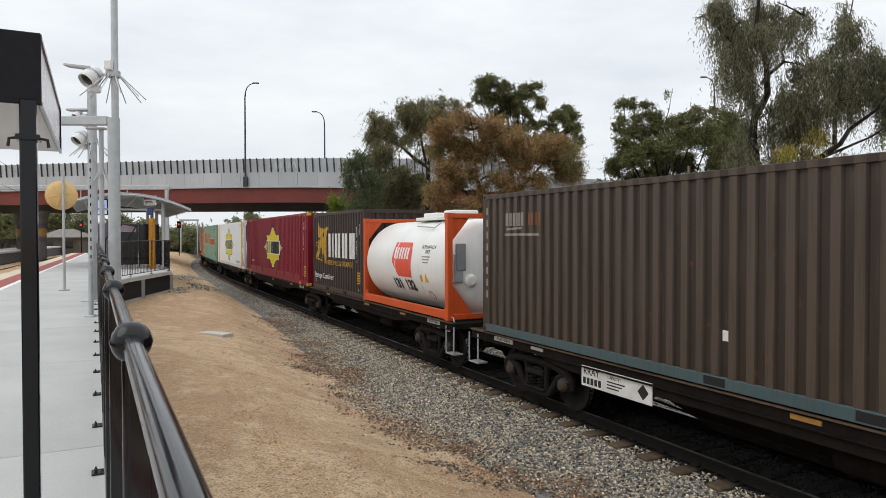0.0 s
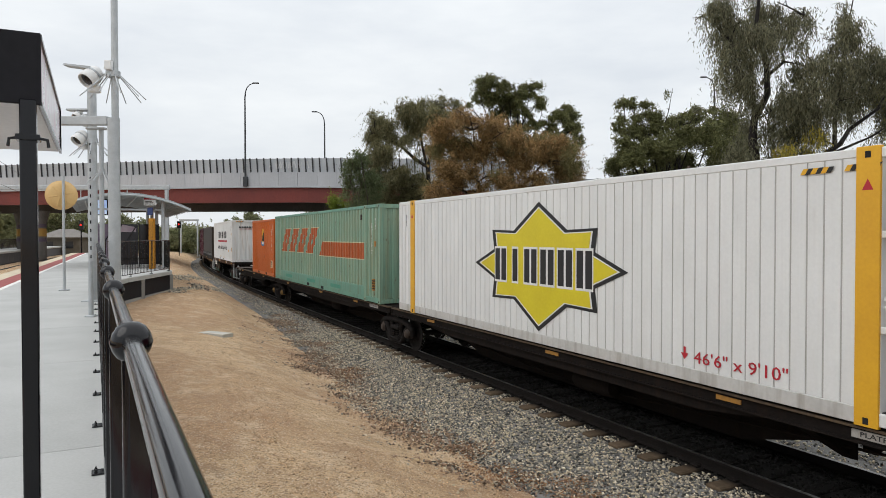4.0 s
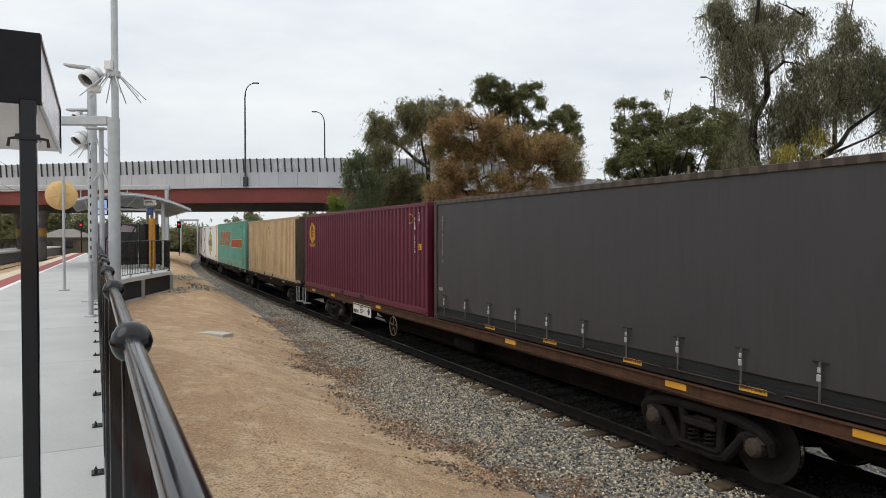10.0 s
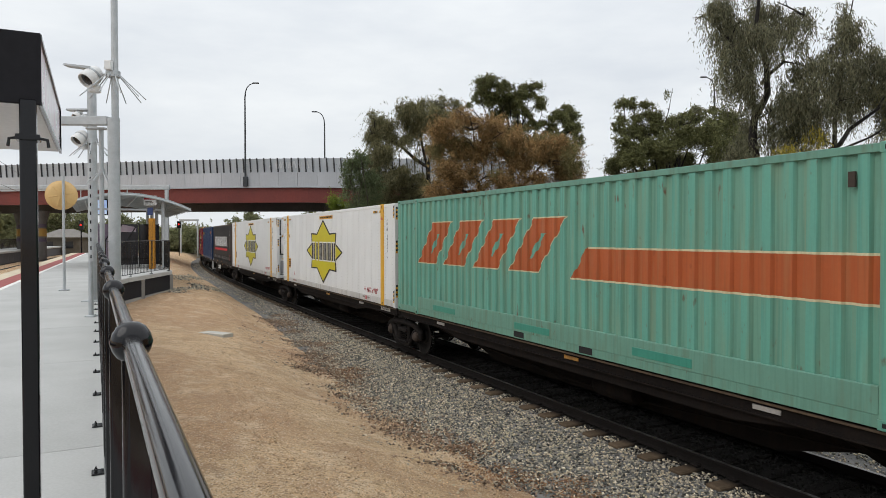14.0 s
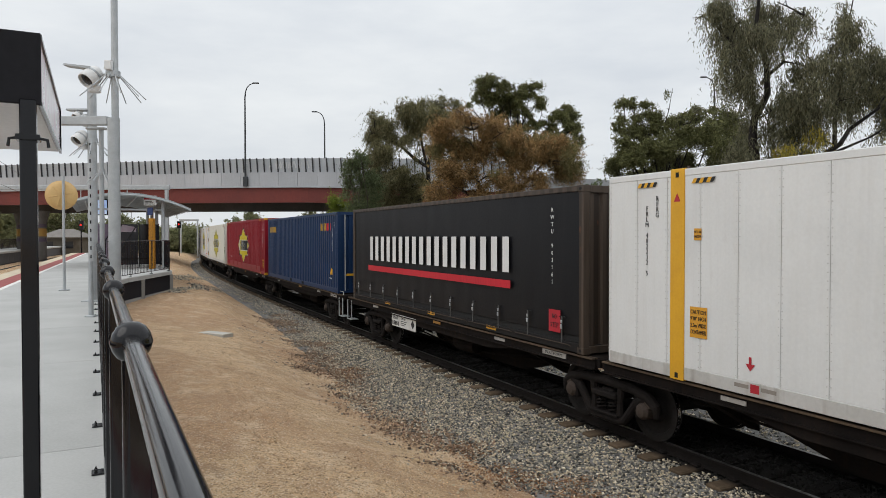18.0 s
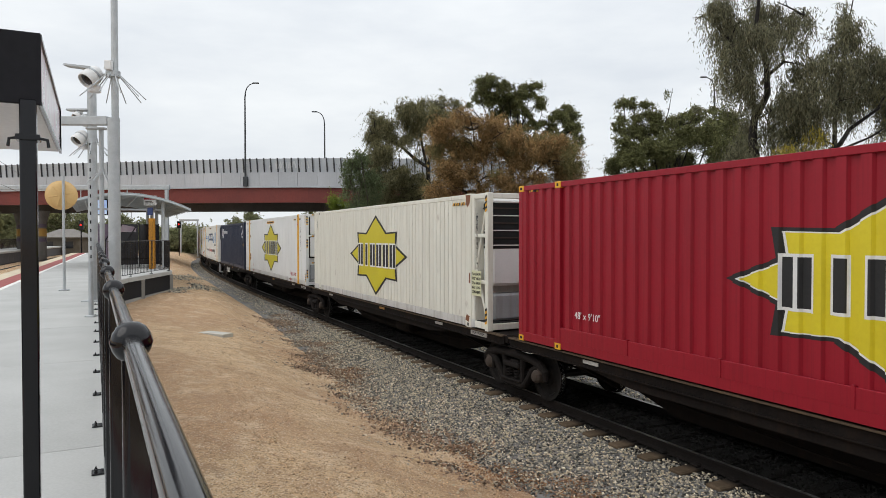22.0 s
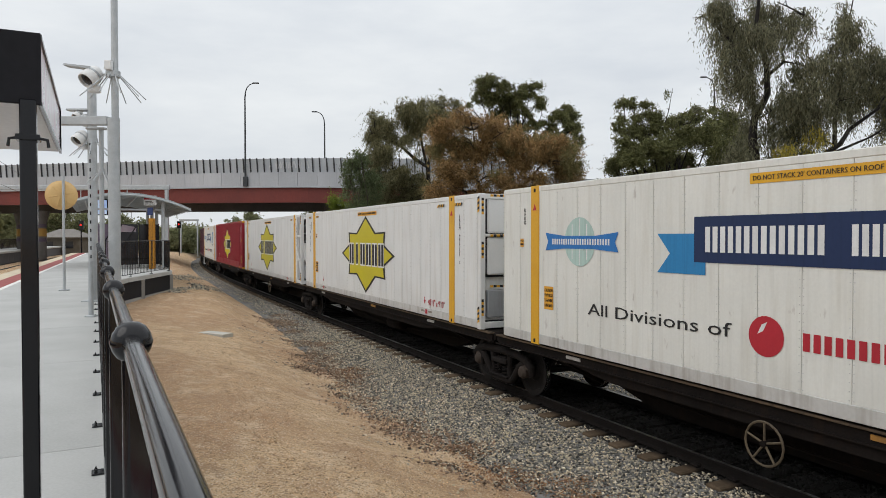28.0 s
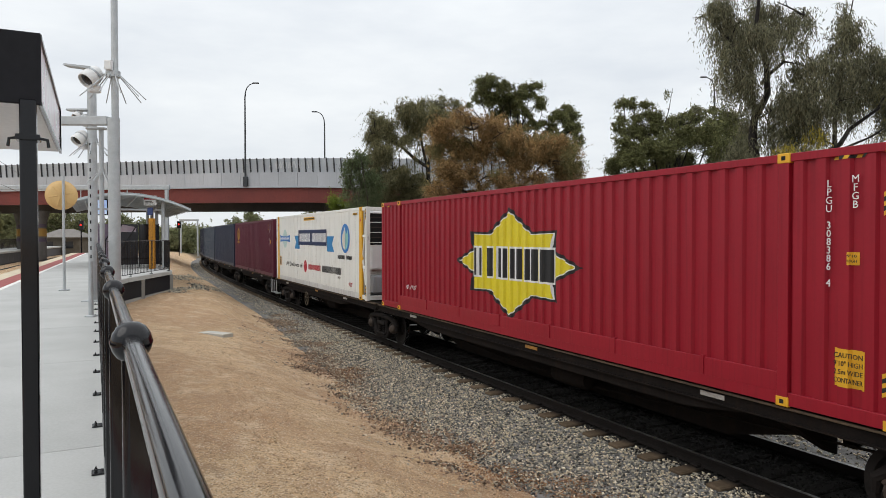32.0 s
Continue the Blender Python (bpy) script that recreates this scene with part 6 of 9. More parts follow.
    def striped48(fr, re, m_, label):
        k = container(fr, re, D, 3.0, m_, label, width=2.5, post40=True, pitch=0.3, base_mat=paint("sea_green_rail", (0.14, 0.30, 0.23), (0.12, 0.14, 0.09), 0.7, rust=0.6), top_mat=MATS["sea_green_rail"])
        for i in range(4):
            x = -5.0 + 1.5 * i
            k.paint("word_edge", rect(1.04, 1.05, 0.46), FADED, x, 1.86)
            k.paint("word_bar", rect(1.0, 1.0, 0.44), STRIPE, x, 1.86, 2)
            k.paint("word_gap", rect(0.15, 0.48, 0.22), m_, x + 0.05, 1.84, 3)
        k.paint("stripe", [(-2.75, -0.28), (2.75, -0.28), (2.75, 0.28), (-2.3, 0.28)], STRIPE, 3.35, 1.56)
        k.paint("stripe_edge", [(-2.3, -0.015), (2.75, -0.015), (2.75, 0.015), (-2.3, 0.015)], FADED, 3.35, 1.83, 2)
        k.paint("stripe_edge", [(-2.75, -0.015), (2.75, -0.015), (2.75, 0.015), (-2.75, 0.015)], FADED, 3.35, 1.29, 2)
        part("skirt", Geo().box(-5.95, 5.95, -1.256, -1.2, 0.15, 0.46, 0.01), MATS["sea_green_rail"], k.ob, "plain green lower skirt")
        for x in (-4.4, -0.6, 2.8):
            part("skirt_patch", Geo().box(x - 0.6, x + 0.6, -1.262, -1.25, 0.2, 0.33, 0.004), paint("teal_patch", (0.05, 0.26, 0.19), amt=0.3), k.ob)
        k.serial("TODS 428841", 6.6, 1.95, 0.11, M_WHITE_INK)
        k.serial("MFG1", 6.92, 2.4, 0.11, M_WHITE_INK)
        k.caution(6.75, 0.55, 0.3, 0.36, paint("rusted_label", (0.36, 0.17, 0.03), (0.16, 0.08, 0.04), 0.7))
        part("data_plate", Geo().box(6.86, 7.0, -1.262, -1.245, 1.72, 1.88, 0.004), MATS["rusted_label"], k.ob)
        part("latch", Geo().box(5.6, 5.68, -1.27, -1.235, 2.55, 2.72, 0.004), M_CASTING, k.ob)
        return k
    striped48(-109.86, -95.23, GREEN, "long faded sea-green container with orange stripe")
    # orange 20-foot
    k = container(-94.72, -88.66, D, 2.9, ORANGE, "short orange corrugated container with round emblem")
    k.paint("emblem_disc", disc(0.36, 0.4), M_YELLOW, 0.08, 2.06, 1, label="yellow disc emblem with dark figure and blue ribbon")
    k.paint("emblem_figure", [(-0.18, -0.28), (0.3, -0.3), (0.28, 0.0), (0.1, 0.3), (-0.02, 0.34), (-0.08, 0.1)], M_INK, 0.08, 2.06, 2)
    k.paint("ribbon", [(-0.42, -0.12), (0.0, -0.17), (0.42, -0.12), (0.42, 0.1), (0.0, 0.05), (-0.42, 0.1)], BLUELT, 0.08, 1.68, 3)
    k.bars(9, 0.72, 0.12, M_WHITE_INK, 0.08, 1.67, fill=0.3, layer=4)
    RUSTO = paint("scraped_rust", (0.17, 0.075, 0.03), (0.09, 0.04, 0.02), 0.7)
    k.paint("rust_patch", [(-0.05, -0.28), (0.05, -0.2), (0.045, 0.15), (0.0, 0.26), (-0.04, 0.1)], RUSTO, 2.965, 1.05, 9)
    k.paint("rust_patch", [(-0.04, -0.16), (0.05, -0.1), (0.04, 0.14), (-0.03, 0.1)], RUSTO, -2.965, 1.9, 9)
    k.paint("rust_patch", [(-0.05, -0.1), (0.05, -0.12), (0.03, 0.12), (-0.04, 0.08)], RUSTO, 2.965, 2.2, 9)
    k.caution(2.34, 0.62, 0.32, 0.38, paint("cream_label", (0.70, 0.62, 0.42), amt=0.1), lines=("CAUTION", "9'6\"", "HIGH"))
    k.serial("RWTU 966380 1", 2.4, 1.85, 0.105)
    k.serial("25G1", 2.66, 2.45, 0.105)
    k.hazard(2.6, 2.84)
    k.hazard(-2.6, 2.84)
    # white 40-foot with wordmark
    k = container(-80.2, -68.02, 1.395, 2.9, WHITE, "white corrugated container with black wordmark and red line", end_mat=paint("rust_stained_white", (0.72, 0.715, 0.69), (0.46, 0.34, 0.22), 0.6, fine=0.15, rust=0.3))
    for i in range(12):
        part("hazard_stripe", Geo().box(6.087, 6.091, (-0.95 if i < 6 else 0.45) + (i % 6) * 0.085, (-0.875 if i < 6 else 0.525) + (i % 6) * 0.085, 2.79, 2.86), M_INK if i % 2 else M_YELLOW, k.ob)
    k.bars(9, 5.95, 0.5, M_INK, 0.1, 1.90, fill=0.27)
    k.paint("red_line", rect(5.9, 0.13), M_RED_INK, 0.05, 1.43)
    k.words("Australia's Global Logistics People", 0.44, M_INK, 0.0, 0.95, width=6.0)
    k.paint("orange_diamond", [(0, 0.18), (0.14, 0), (0, -0.18), (-0.14, 0)], M_AMBER, 3.94, 0.75)
    k.caution(5.55, 0.86, 0.36, 0.27, lines=("CAUTION", "9'6\" HIGH"))
    k.caution(5.55, 1.95, 0.12, 0.16, lines=("9'6", "HIGH"))
    for x in (-1.05, 1.05):
        o = k.caution(x, 0.24, 0.34, 0.085, lines=("EMPTY ONLY",))
    k.serial("NBRU 422008 9", 5.35, 1.9, 0.105, M_INK)
    k.serial("45G1", 5.62, 2.45, 0.1, M_INK)
    k.hazard(5.5, 2.83)
    # wordmark on the leading end wall
    e = part("end_wordmark", Geo().box(6.078, 6.081, -0.75, 0.75, 2.28, 2.31), M_RED_INK, k.ob)
    for i in range(9):
        part("word_bar", Geo().box(6.078, 6.081, -0.74 + i * 0.168, -0.62 + i * 0.168, 2.36, 2.48), M_INK, e)
    for i in range(11):
        part("code_bar", Geo().box(6.078, 6.081, 0.84, 0.92, 2.3 - i * 0.125, 2.38 - i * 0.125), GREYINK, e)
    # dark curtain-sider
    def buckles(k, n=11):
        hl = k.L / 2
        WEB = mat("grey_webbing", (0.10, 0.10, 0.095), (0.06, 0.06, 0.06), rough=0.8)
        for i in range(n):
            x = -hl + 0.6 + i * (k.L - 1.2) / (n - 1)
            st = part("buckle_strap", Geo().path([(x, -k.hw - 0.012, 0.60), (x + 0.008, -k.hw - 0.02, 0.42), (x, -k.hw - 0.014, 0.14)], 0.014, 6), WEB, k.ob)
            part("flap", Geo().box(x - 0.10, x + 0.10, -k.hw - 0.006, -k.hw + 0.01, 0.585, 0.605, 0.004), M_DARK_GAP, st)
            part("buckle", Geo().box(x - 0.026, x + 0.026, -k.hw - 0.042, -k.hw - 0.016, 0.38, 0.46, 0.008).box(x - 0.02, x + 0.02, -k.hw - 0.036, -k.hw - 0.014, 0.48, 0.54, 0.006), M_GALV, st, "steel over-centre buckle")
        for e in range(6):
            x0 = -hl + 0.3 + e * (k.L - 0.6) / 6
            part("tie_rod", Geo().path([(x0 + 0.05, -k.hw + 0.01, 0.10), (x0 + 0.1, -k.hw - 0.03, 0.13), (x0 + (k.L - 0.6) / 6 - 0.1, -k.hw - 0.03, 0.13), (x0 + (k.L - 0.6) / 6 - 0.05, -k.hw + 0.01, 0.10)], 0.010, 6), M_CASTING, k.ob)
    k = container(-66.0, -54.05, D, 2.9, CHARCOAL, "dark grey curtain-sided container with buckled straps", style="curtain", end_mat=TAUPE, castings=TAUPE, base_mat=mat("sooty_rail", (0.02, 0.018, 0.017), (0.011, 0.010, 0.010), rough=0.7, spec=0.2))
    buckles(k)
    k.serial("RWTU 903182 0", -5.5, 1.95, 0.11, GREYINK)
    k.paint("data_label", rect(0.22, 0.08), GREYINK, -5.6, 0.75)
    for x in (-3.2, -1.0, 1.2, 3.4):
        k.caution(x, 0.1, 0.42, 0.075, M_AMBER, lines=("EMPTY ONLY",))
    b = part("end_emblem", Geo().lathe([(0.4, 5.972), (0.4, 5.976)], 24, axis="x", at=(0, 0.25, 2.3)), M_YELLOW, k.ob, "yellow disc emblem")
    rb = part("ribbon", Geo().box(5.976, 5.98, -0.16, 0.66, 1.90, 2.07), paint("ribbon_blue", (0.04, 0.13, 0.26), amt=0.05), b)
    for i in range(9):
        part("word_bar", Geo().box(5.98, 5.982, -0.12 + i * 0.083, -0.075 + i * 0.083, 1.94, 2.03), M_WHITE_INK, rb)
    for j in range(4):
        for i in range(11):
            if (i * 7 + j * 3) % 5:
                part("print_bar", Geo().box(5.976, 5.979, -0.75 + j * 0.42, -0.69 + j * 0.42, 0.6 + i * 0.1, 0.645 + i * 0.1), GREYINK, k.ob)
    g = Geo().prism([(0.06, 2.07), (0.52, 2.07), (0.46, 2.25), (0.30, 2.4), (0.24, 2.58), (0.14, 2.5), (0.16, 2.3)], "x", 5.977, 5.9795)
    part("emblem_figure", fix(g.mesh("emblem_figure")), M_INK, b)
    # plum 40-foot
    def plum(fr, re, label):
        k = container(fr, re, D, 2.9, PLUM, label)
        k.paint("emblem_disc", disc(0.40), GOLD, -5.03, 2.17, 1, label="yellow disc emblem")
        k.paint("emblem_bar", rect(0.14, 0.5, 0.06), PLUM, -5.15, 2.17, 2)
        for i in range(3):
            k.paint("emblem_bar", rect(0.26, 0.05, 0.0), PLUM, -4.92, 2.05 + 0.12 * i, 2)
        k.bars(9, 0.85, 0.12, GOLD, -5.07, 1.68, fill=0.32)
        k.serial("SLZU 750329", 5.3, 2.05, 0.11)
        k.serial("40G1", 5.58, 2.5, 0.105)
        k.caution(5.6, 1.75, 0.12, 0.16, lines=("9'6", "HIGH"))
        k.words("EMPTY LSE ONLY", 0.1, M_WHITE_INK, -1.9, 0.1, width=0.85)
        k.paint("ring_mark", disc(0.14), GOLD, 4.95, 2.5, 1)
        k.paint("ring_mark", disc(0.115), PLUM, 4.95, 2.5, 2)
        return k
    plum(-53.64, -41.4, "plum-coloured corrugated container with yellow emblem")
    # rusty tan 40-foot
    # end walls and corner posts: much darker brown than the sides, with darker streaks
    k = container(-39.77, -27.59, D, 2.9, TAN, "rust-streaked tan corrugated container", base_mat=paint("tan_rail_paint", (0.42, 0.31, 0.17), (0.22, 0.10, 0.045), 0.7, rust=0.8), top_mat=paint("tan_rail_paint", (0.42, 0.31, 0.17)), end_mat=paint("dark_tan", (0.10, 0.078, 0.055), (0.025, 0.021, 0.018), 0.9))
    for i in range(8):
        k.paint("letter_bar", rect(0.08, 0.13), RUST_INK, 6.03, 2.55 - i * 0.235)
    k.serial("2261", 5.5, 2.4, 0.09, RUST_INK)
    # second sea-green 48-foot
    striped48(-26.65, -12.03, GREEN2, "long sea-green corrugated container with orange stripe")
    W48 = "white riveted refrigerated container with yellow star badge and yellow posts"
    D48 = "48'11\" x 9'10\""
    starreefer(-11.8, 2.3, REEFER, W48, 0.61, "46'6\" x 9'10\"", sx=-0.4)
    starreefer(3.65, 18.75, REEFER, W48, 0.61, D48, sx=-0.16)
    # black curtain-sider
    k = container(19.42, 31.69, D, 2.9, BLACKV, "black curtain-sided container with white wordmark and red line", style="curtain", end_mat=TAUPE, castings=TAUPE, base_mat=mat("sooty_rail", (0.02, 0.018, 0.017), (0.011, 0.010, 0.010), rough=0.7, spec=0.2))
    buckles(k)
    k.bars(9, 8.4, 0.72, M_WHITE_INK, -0.35, 1.66, fill=0.27, layer=12)
    k.paint("red_line", rect(8.4, 0.16), paint("logo_red", (0.55, 0.02, 0.035), amt=0.05), -0.4, 1.06, 12)
    k.caution(5.3, 0.5, 0.36, 0.40, M_RED_INK, lines=("NO", "STEP"))
    for i, ch in enumerate("RWTU 903161"):
        o = k.words(ch, 0.11, M_WHITE_INK, 5.25, 2.5 - i * 0.13)
        o.location.y -= 0.02
    for x in (-3.0, 0.0, 3.0):
        k.caution(x, 0.1, 0.42, 0.075, M_AMBER, lines=("EMPTY ONLY",))
    # navy 40-foot
    k = container(33.45, 45.65, D, 2.9, NAVY, "navy blue corrugated container with yellow and red wordmarks")
    k.bars(5, 1.5, 0.27, GOLD, -4.95, 2.36, fill=0.33)
    k.bars(3, 0.66, 0.27, GOLD, 4.15, 2.38, fill=0.33)
    k.bars(3, 0.7, 0.27, paint("logo_scarlet", (0.6, 0.02, 0.03), amt=0.05), 4.88, 2.38, fill=0.33)
    k.paint("warning_triangle", [(-0.14, -0.12), (0.14, -0.12), (0, 0.14)], M_YELLOW, 5.25, 0.75)
    k.words("Caution", 0.09, M_WHITE_INK, 5.2, 0.5)
    k.serial("SEGU 78845", 5.4, 1.9, 0.105)
    k.serial("45G1", 5.65, 2.4, 0.1)
    k.hazard(5.5, 2.83)
    for i in range(4):
        y = -0.95 + i * 0.42
        part("locking_bar", Geo().tube((6.12, y, 0.1), (6.12, y, 2.8), 0.018, n=8), M_GALV, k.ob, "galvanised door locking bar")
    part("arrow_mark", Geo().box(6.105, 6.11, -0.9, 0.3, 0.62, 0.70), M_YELLOW, k.ob)
    g = Geo().prism([(-0.55, 1.2), (-0.25, 1.2), (-0.4, 1.45)], "x", 6.105, 6.11)
    part("warning_triangle", fix(g.mesh("warning_triangle")), M_YELLOW, k.ob)
    # red 48-foot, cream and white refrigerated
    star48(46.48, 61.13, RED, "long bright red corrugated container with yellow star badge", ser="LPGU 308384 5", sx=-0.1)
    k = starreefer(62.35, 76.2, CREAM, "cream ribbed refrigerated container with yellow star badge", 0.215, None, sx=-0.04, strap=CREAM, seams=False, serial="FCAD 910613 9", cab=0.6)
    k.caution(6.42, 1.0, 0.42, 0.55, paint("pale_label", (0.66, 0.66, 0.44), amt=0.1), lines=("CAUTION", "9'10\" HIGH", "2.5m WIDE", "46'6\" LONG", "CONTAINER"))
    k.serial("MFR3", 6.45, 2.3, 0.11, M_INK)
    RUSTP = paint("rust_patch_paint", (0.20, 0.075, 0.03), (0.10, 0.04, 0.02), 0.7)
    k.paint("rust_patch", [(-0.11, 0.09), (0.12, 0.08), (0.08, -0.1), (-0.02, -0.19), (-0.09, -0.12)], RUSTP, 6.05, 2.86, 10)
    k.paint("rust_patch", [(-0.1, -0.05), (0.06, -0.08), (0.1, 0.05), (-0.04, 0.09)], RUSTP, 6.03, 0.2, 10)
    k.paint("rust_patch", [(-0.03, -0.12), (0.04, -0.1), (0.03, 0.1), (-0.02, 0.12)], RUSTP, 6.12, 1.1, 10)
    starreefer(77.5, 92.25, REEFER, W48, 0.61, D48, sx=0.1, serial="FRLM 482354 9")
    # slate blue 40-foot
    k = container(93.1, 105.3, D, 2.9, SLATE, "slate blue corrugated container with white emblems")
    k.paint("emblem", [(-0.45, -0.1), (-0.3, 0.3), (0.1, 0.4), (0.45, 0.2), (0.35, -0.25), (0.0, -0.4)], M_WHITE_INK, -4.7, 2.25, 1, label="white leaf-like emblem")
    k.paint("emblem_inner", [(-0.25, -0.05), (-0.1, 0.2), (0.2, 0.1), (0.1, -0.2)], SLATE, -4.7, 2.25, 2)
    k.bars(9, 2.0, 0.2, M_WHITE_INK, -3.1, 2.33, fill=0.3)
    k.paint("stamp_frame", [(-0.3, 0.5), (0.25, 0.5), (0.42, -0.1), (0.2, -0.5), (-0.05, -0.1)], M_WHITE_INK, 4.95, 2.2, 1)
    k.paint("stamp_inner", [(-0.22, 0.42), (0.2, 0.42), (0.34, -0.1), (0.18, -0.36), (0.0, -0.05)], SLATE, 4.95, 2.2, 2)
    k.paint("stamp_mark", rect(0.2, 0.12), M_WHITE_INK, 5.0, 2.2, 3)
    k.caution(5.55, 1.5, 0.12, 0.16, lines=("9'6", "HIGH"))
    k.hazard(5.5, 2.83)
    # banner refrigerated containers
    def bannered(fr, re):
        k = reefer(fr, re, D, paint("off_white_paint", (0.74, 0.735, 0.69), (0.42, 0.38, 0.30), 0.3, fine=0.12), "off-white refrigerated container with blue ribbon banner and oval emblem", pitch=0.61, straps=M_YELLOW, cab=0.5)
        k.paint("ribbon_tail", [(-0.5, -0.28), (0.4, -0.28), (0.4, 0.28), (-0.5, 0.28), (-0.25, 0.0)], BLUELT, -2.35, 1.78, 1)
        k.paint("ribbon_tail", [(0.5, -0.28), (-0.4, -0.28), (-0.4, 0.28), (0.5, 0.28), (0.25, 0.0)], BLUELT, 2.6, 1.75, 1)
        b = k.paint("banner", rect(4.3, 0.62), BLUEDK, 0.0, 1.98, 2, label="navy blue ribbon banner with white bars")
        k.bars(7, 1.75, 0.34, M_WHITE_INK, -1.1, 1.98, fill=0.33, parent=b, layer=3)
        k.bars(9, 2.0, 0.34, M_WHITE_INK, 1.05, 1.98, fill=0.33, parent=b, layer=3)
        k.paint("oval_ring", disc(0.50, 0.50), BLUEINK, 4.42, 1.96, 1, label="blue oval emblem with drop and leaf")
        k.paint("oval_drop", [(-0.36, -0.08), (-0.3, 0.12), (-0.02, 0.4), (-0.02, -0.4), (-0.24, -0.32)], paint("pale_drop", (0.62, 0.58, 0.48), amt=0.05), 4.42, 1.96, 2)
        k.paint("oval_leaf", [(0.02, -0.4), (0.02, 0.3), (0.15, 0.15), (0.3, 0.3), (0.34, -0.05), (0.22, -0.32)], TEAL, 4.42, 1.96, 2)
        k.bars(7, 0.82, 0.13, M_INK, 3.95, 1.31, fill=0.32)
        k.bars(5, 0.62, 0.13, M_INK, 4.85, 1.31, fill=0.32)
        k.words("All Divisions of", 0.27, M_INK, -3.0, 0.80, width=2.95)
        k.paint("red_ball", disc(0.25), M_RED_INK, -1.0, 0.80)
        k.paint("ball_shine", [(-0.12, 0.02), (-0.06, 0.14), (0.02, 0.18), (-0.04, 0.06)], M_WHITE_INK, -1.0, 0.80, 2)
        k.bars(7, 1.85, 0.21, M_RED_INK, 0.4, 0.80, fill=0.33)
        k.bars(9, 2.45, 0.24, M_INK, 2.75, 0.80, fill=0.33)
        k.words("LIMITED", 0.1, GREYINK, 3.7, 0.58)
        k.paint("globe", disc(0.42), paint("pale_globe", (0.45, 0.60, 0.55), amt=0.05), -4.7, 1.93)
        for a in (-0.2, 0.0, 0.2):
            k.paint("globe_line", rect(0.025, 0.8 - abs(a)), M_WHITE_INK, -4.7 + a, 1.93, 2)
        k.paint("small_ribbon", [(-1.0, -0.16), (-0.4, -0.12), (0.4, -0.12), (1.0, -0.16), (0.92, 0.0), (1.0, 0.16), (0.4, 0.1), (-0.4, 0.1), (-1.0, 0.16), (-0.92, 0.0)], BLUEINK, -4.7, 1.93, 3)
        k.bars(12, 1.6, 0.1, M_WHITE_INK, -4.7, 1.93, fill=0.3, layer=4)
        k.paint("stack_notice", rect(1.7, 0.13), M_YELLOW, -0.4, 2.74)
        o = k.words("DO NOT STACK 20' CONTAINERS ON ROOF", 0.085, M_INK, -0.4, 2.74, width=1.6)
        o.location.y -= 0.004
        k.words("9'10\"", 0.22, M_RED_INK, 5.0, 0.4, width=0.4)
        k.caution(-5.6, 0.9, 0.28, 0.42, M_AMBER)
        k.caution(-6.5, 1.9, 0.12, 0.16, M_AMBER, lines=("9'10", "HIGH"))
        k.serial("RFRG", -6.4, 2.4, 0.1, M_INK)
        return k
    bannered(106.85, 121.3)
    starreefer(122.25, 137.1, WHITE, W48, 0.61, D48, sx=-0.13, serial="FRLM 482351 3")
    starreefer(137.85, 152.3, WHITE, W48, 0.61, None, sx=-0.28, cab=0.75)
    star48(153.2, 167.95, RED, "long bright red corrugated container with yellow star badge", ser="LPGU 308386 4", sx=-0.33)
    bannered(169.3, 182.5)
    plum(183.4, 196.2, "plum-coloured corrugated container with yellow emblem")
    container(197.0, 209.3, D, 2.9, SLATE, "plain slate blue corrugated container")
    container(210.2, 222.4, D, 2.9, GREYB, "plain grey-blue corrugated container")
    container(223.2, 235.4, D, 2.9, SLATE, "plain slate blue corrugated container")

    # the tank in its orange frame
    FR = paint("orange_frame_paint", (0.58, 0.085, 0.018), (0.34, 0.05, 0.015), 0.3)
    TW = paint("white_tank_paint", (0.76, 0.755, 0.73), (0.5, 0.46, 0.4), 0.15, fine=0.04, rust=0.0, rough=0.35)
    t = thing("tank_container", "white cylindrical tank in an orange twenty-foot frame", "tank container", "freight containers")
    MOVERS.append((t, -154.08, -148.02, D))
    hl, hw, H = 3.03, 1.22, 2.59
    prof = [(0.02, -2.99), (0.6, -2.98), (0.95, -2.94), (1.12, -2.86), (1.19, -2.76), (1.215, -2.62), (1.215, 2.55), (1.17, 2.70), (1.05, 2.82), (0.85, 2.91), (0.5, 2.96), (0.02, 2.98)]
    tank = part("tank", Geo().lathe(prof, 48, axis="x", at=(0, 0, 1.25)), TW, t, "glossy white tank shell", smooth=True)
    for x in (-0.35, 1.25):
        part("band", Geo().lathe([(1.217, x - 0.035), (1.229, x), (1.217, x + 0.035)], 48, axis="x", at=(0, 0, 1.25)), TW, tank, smooth=True)
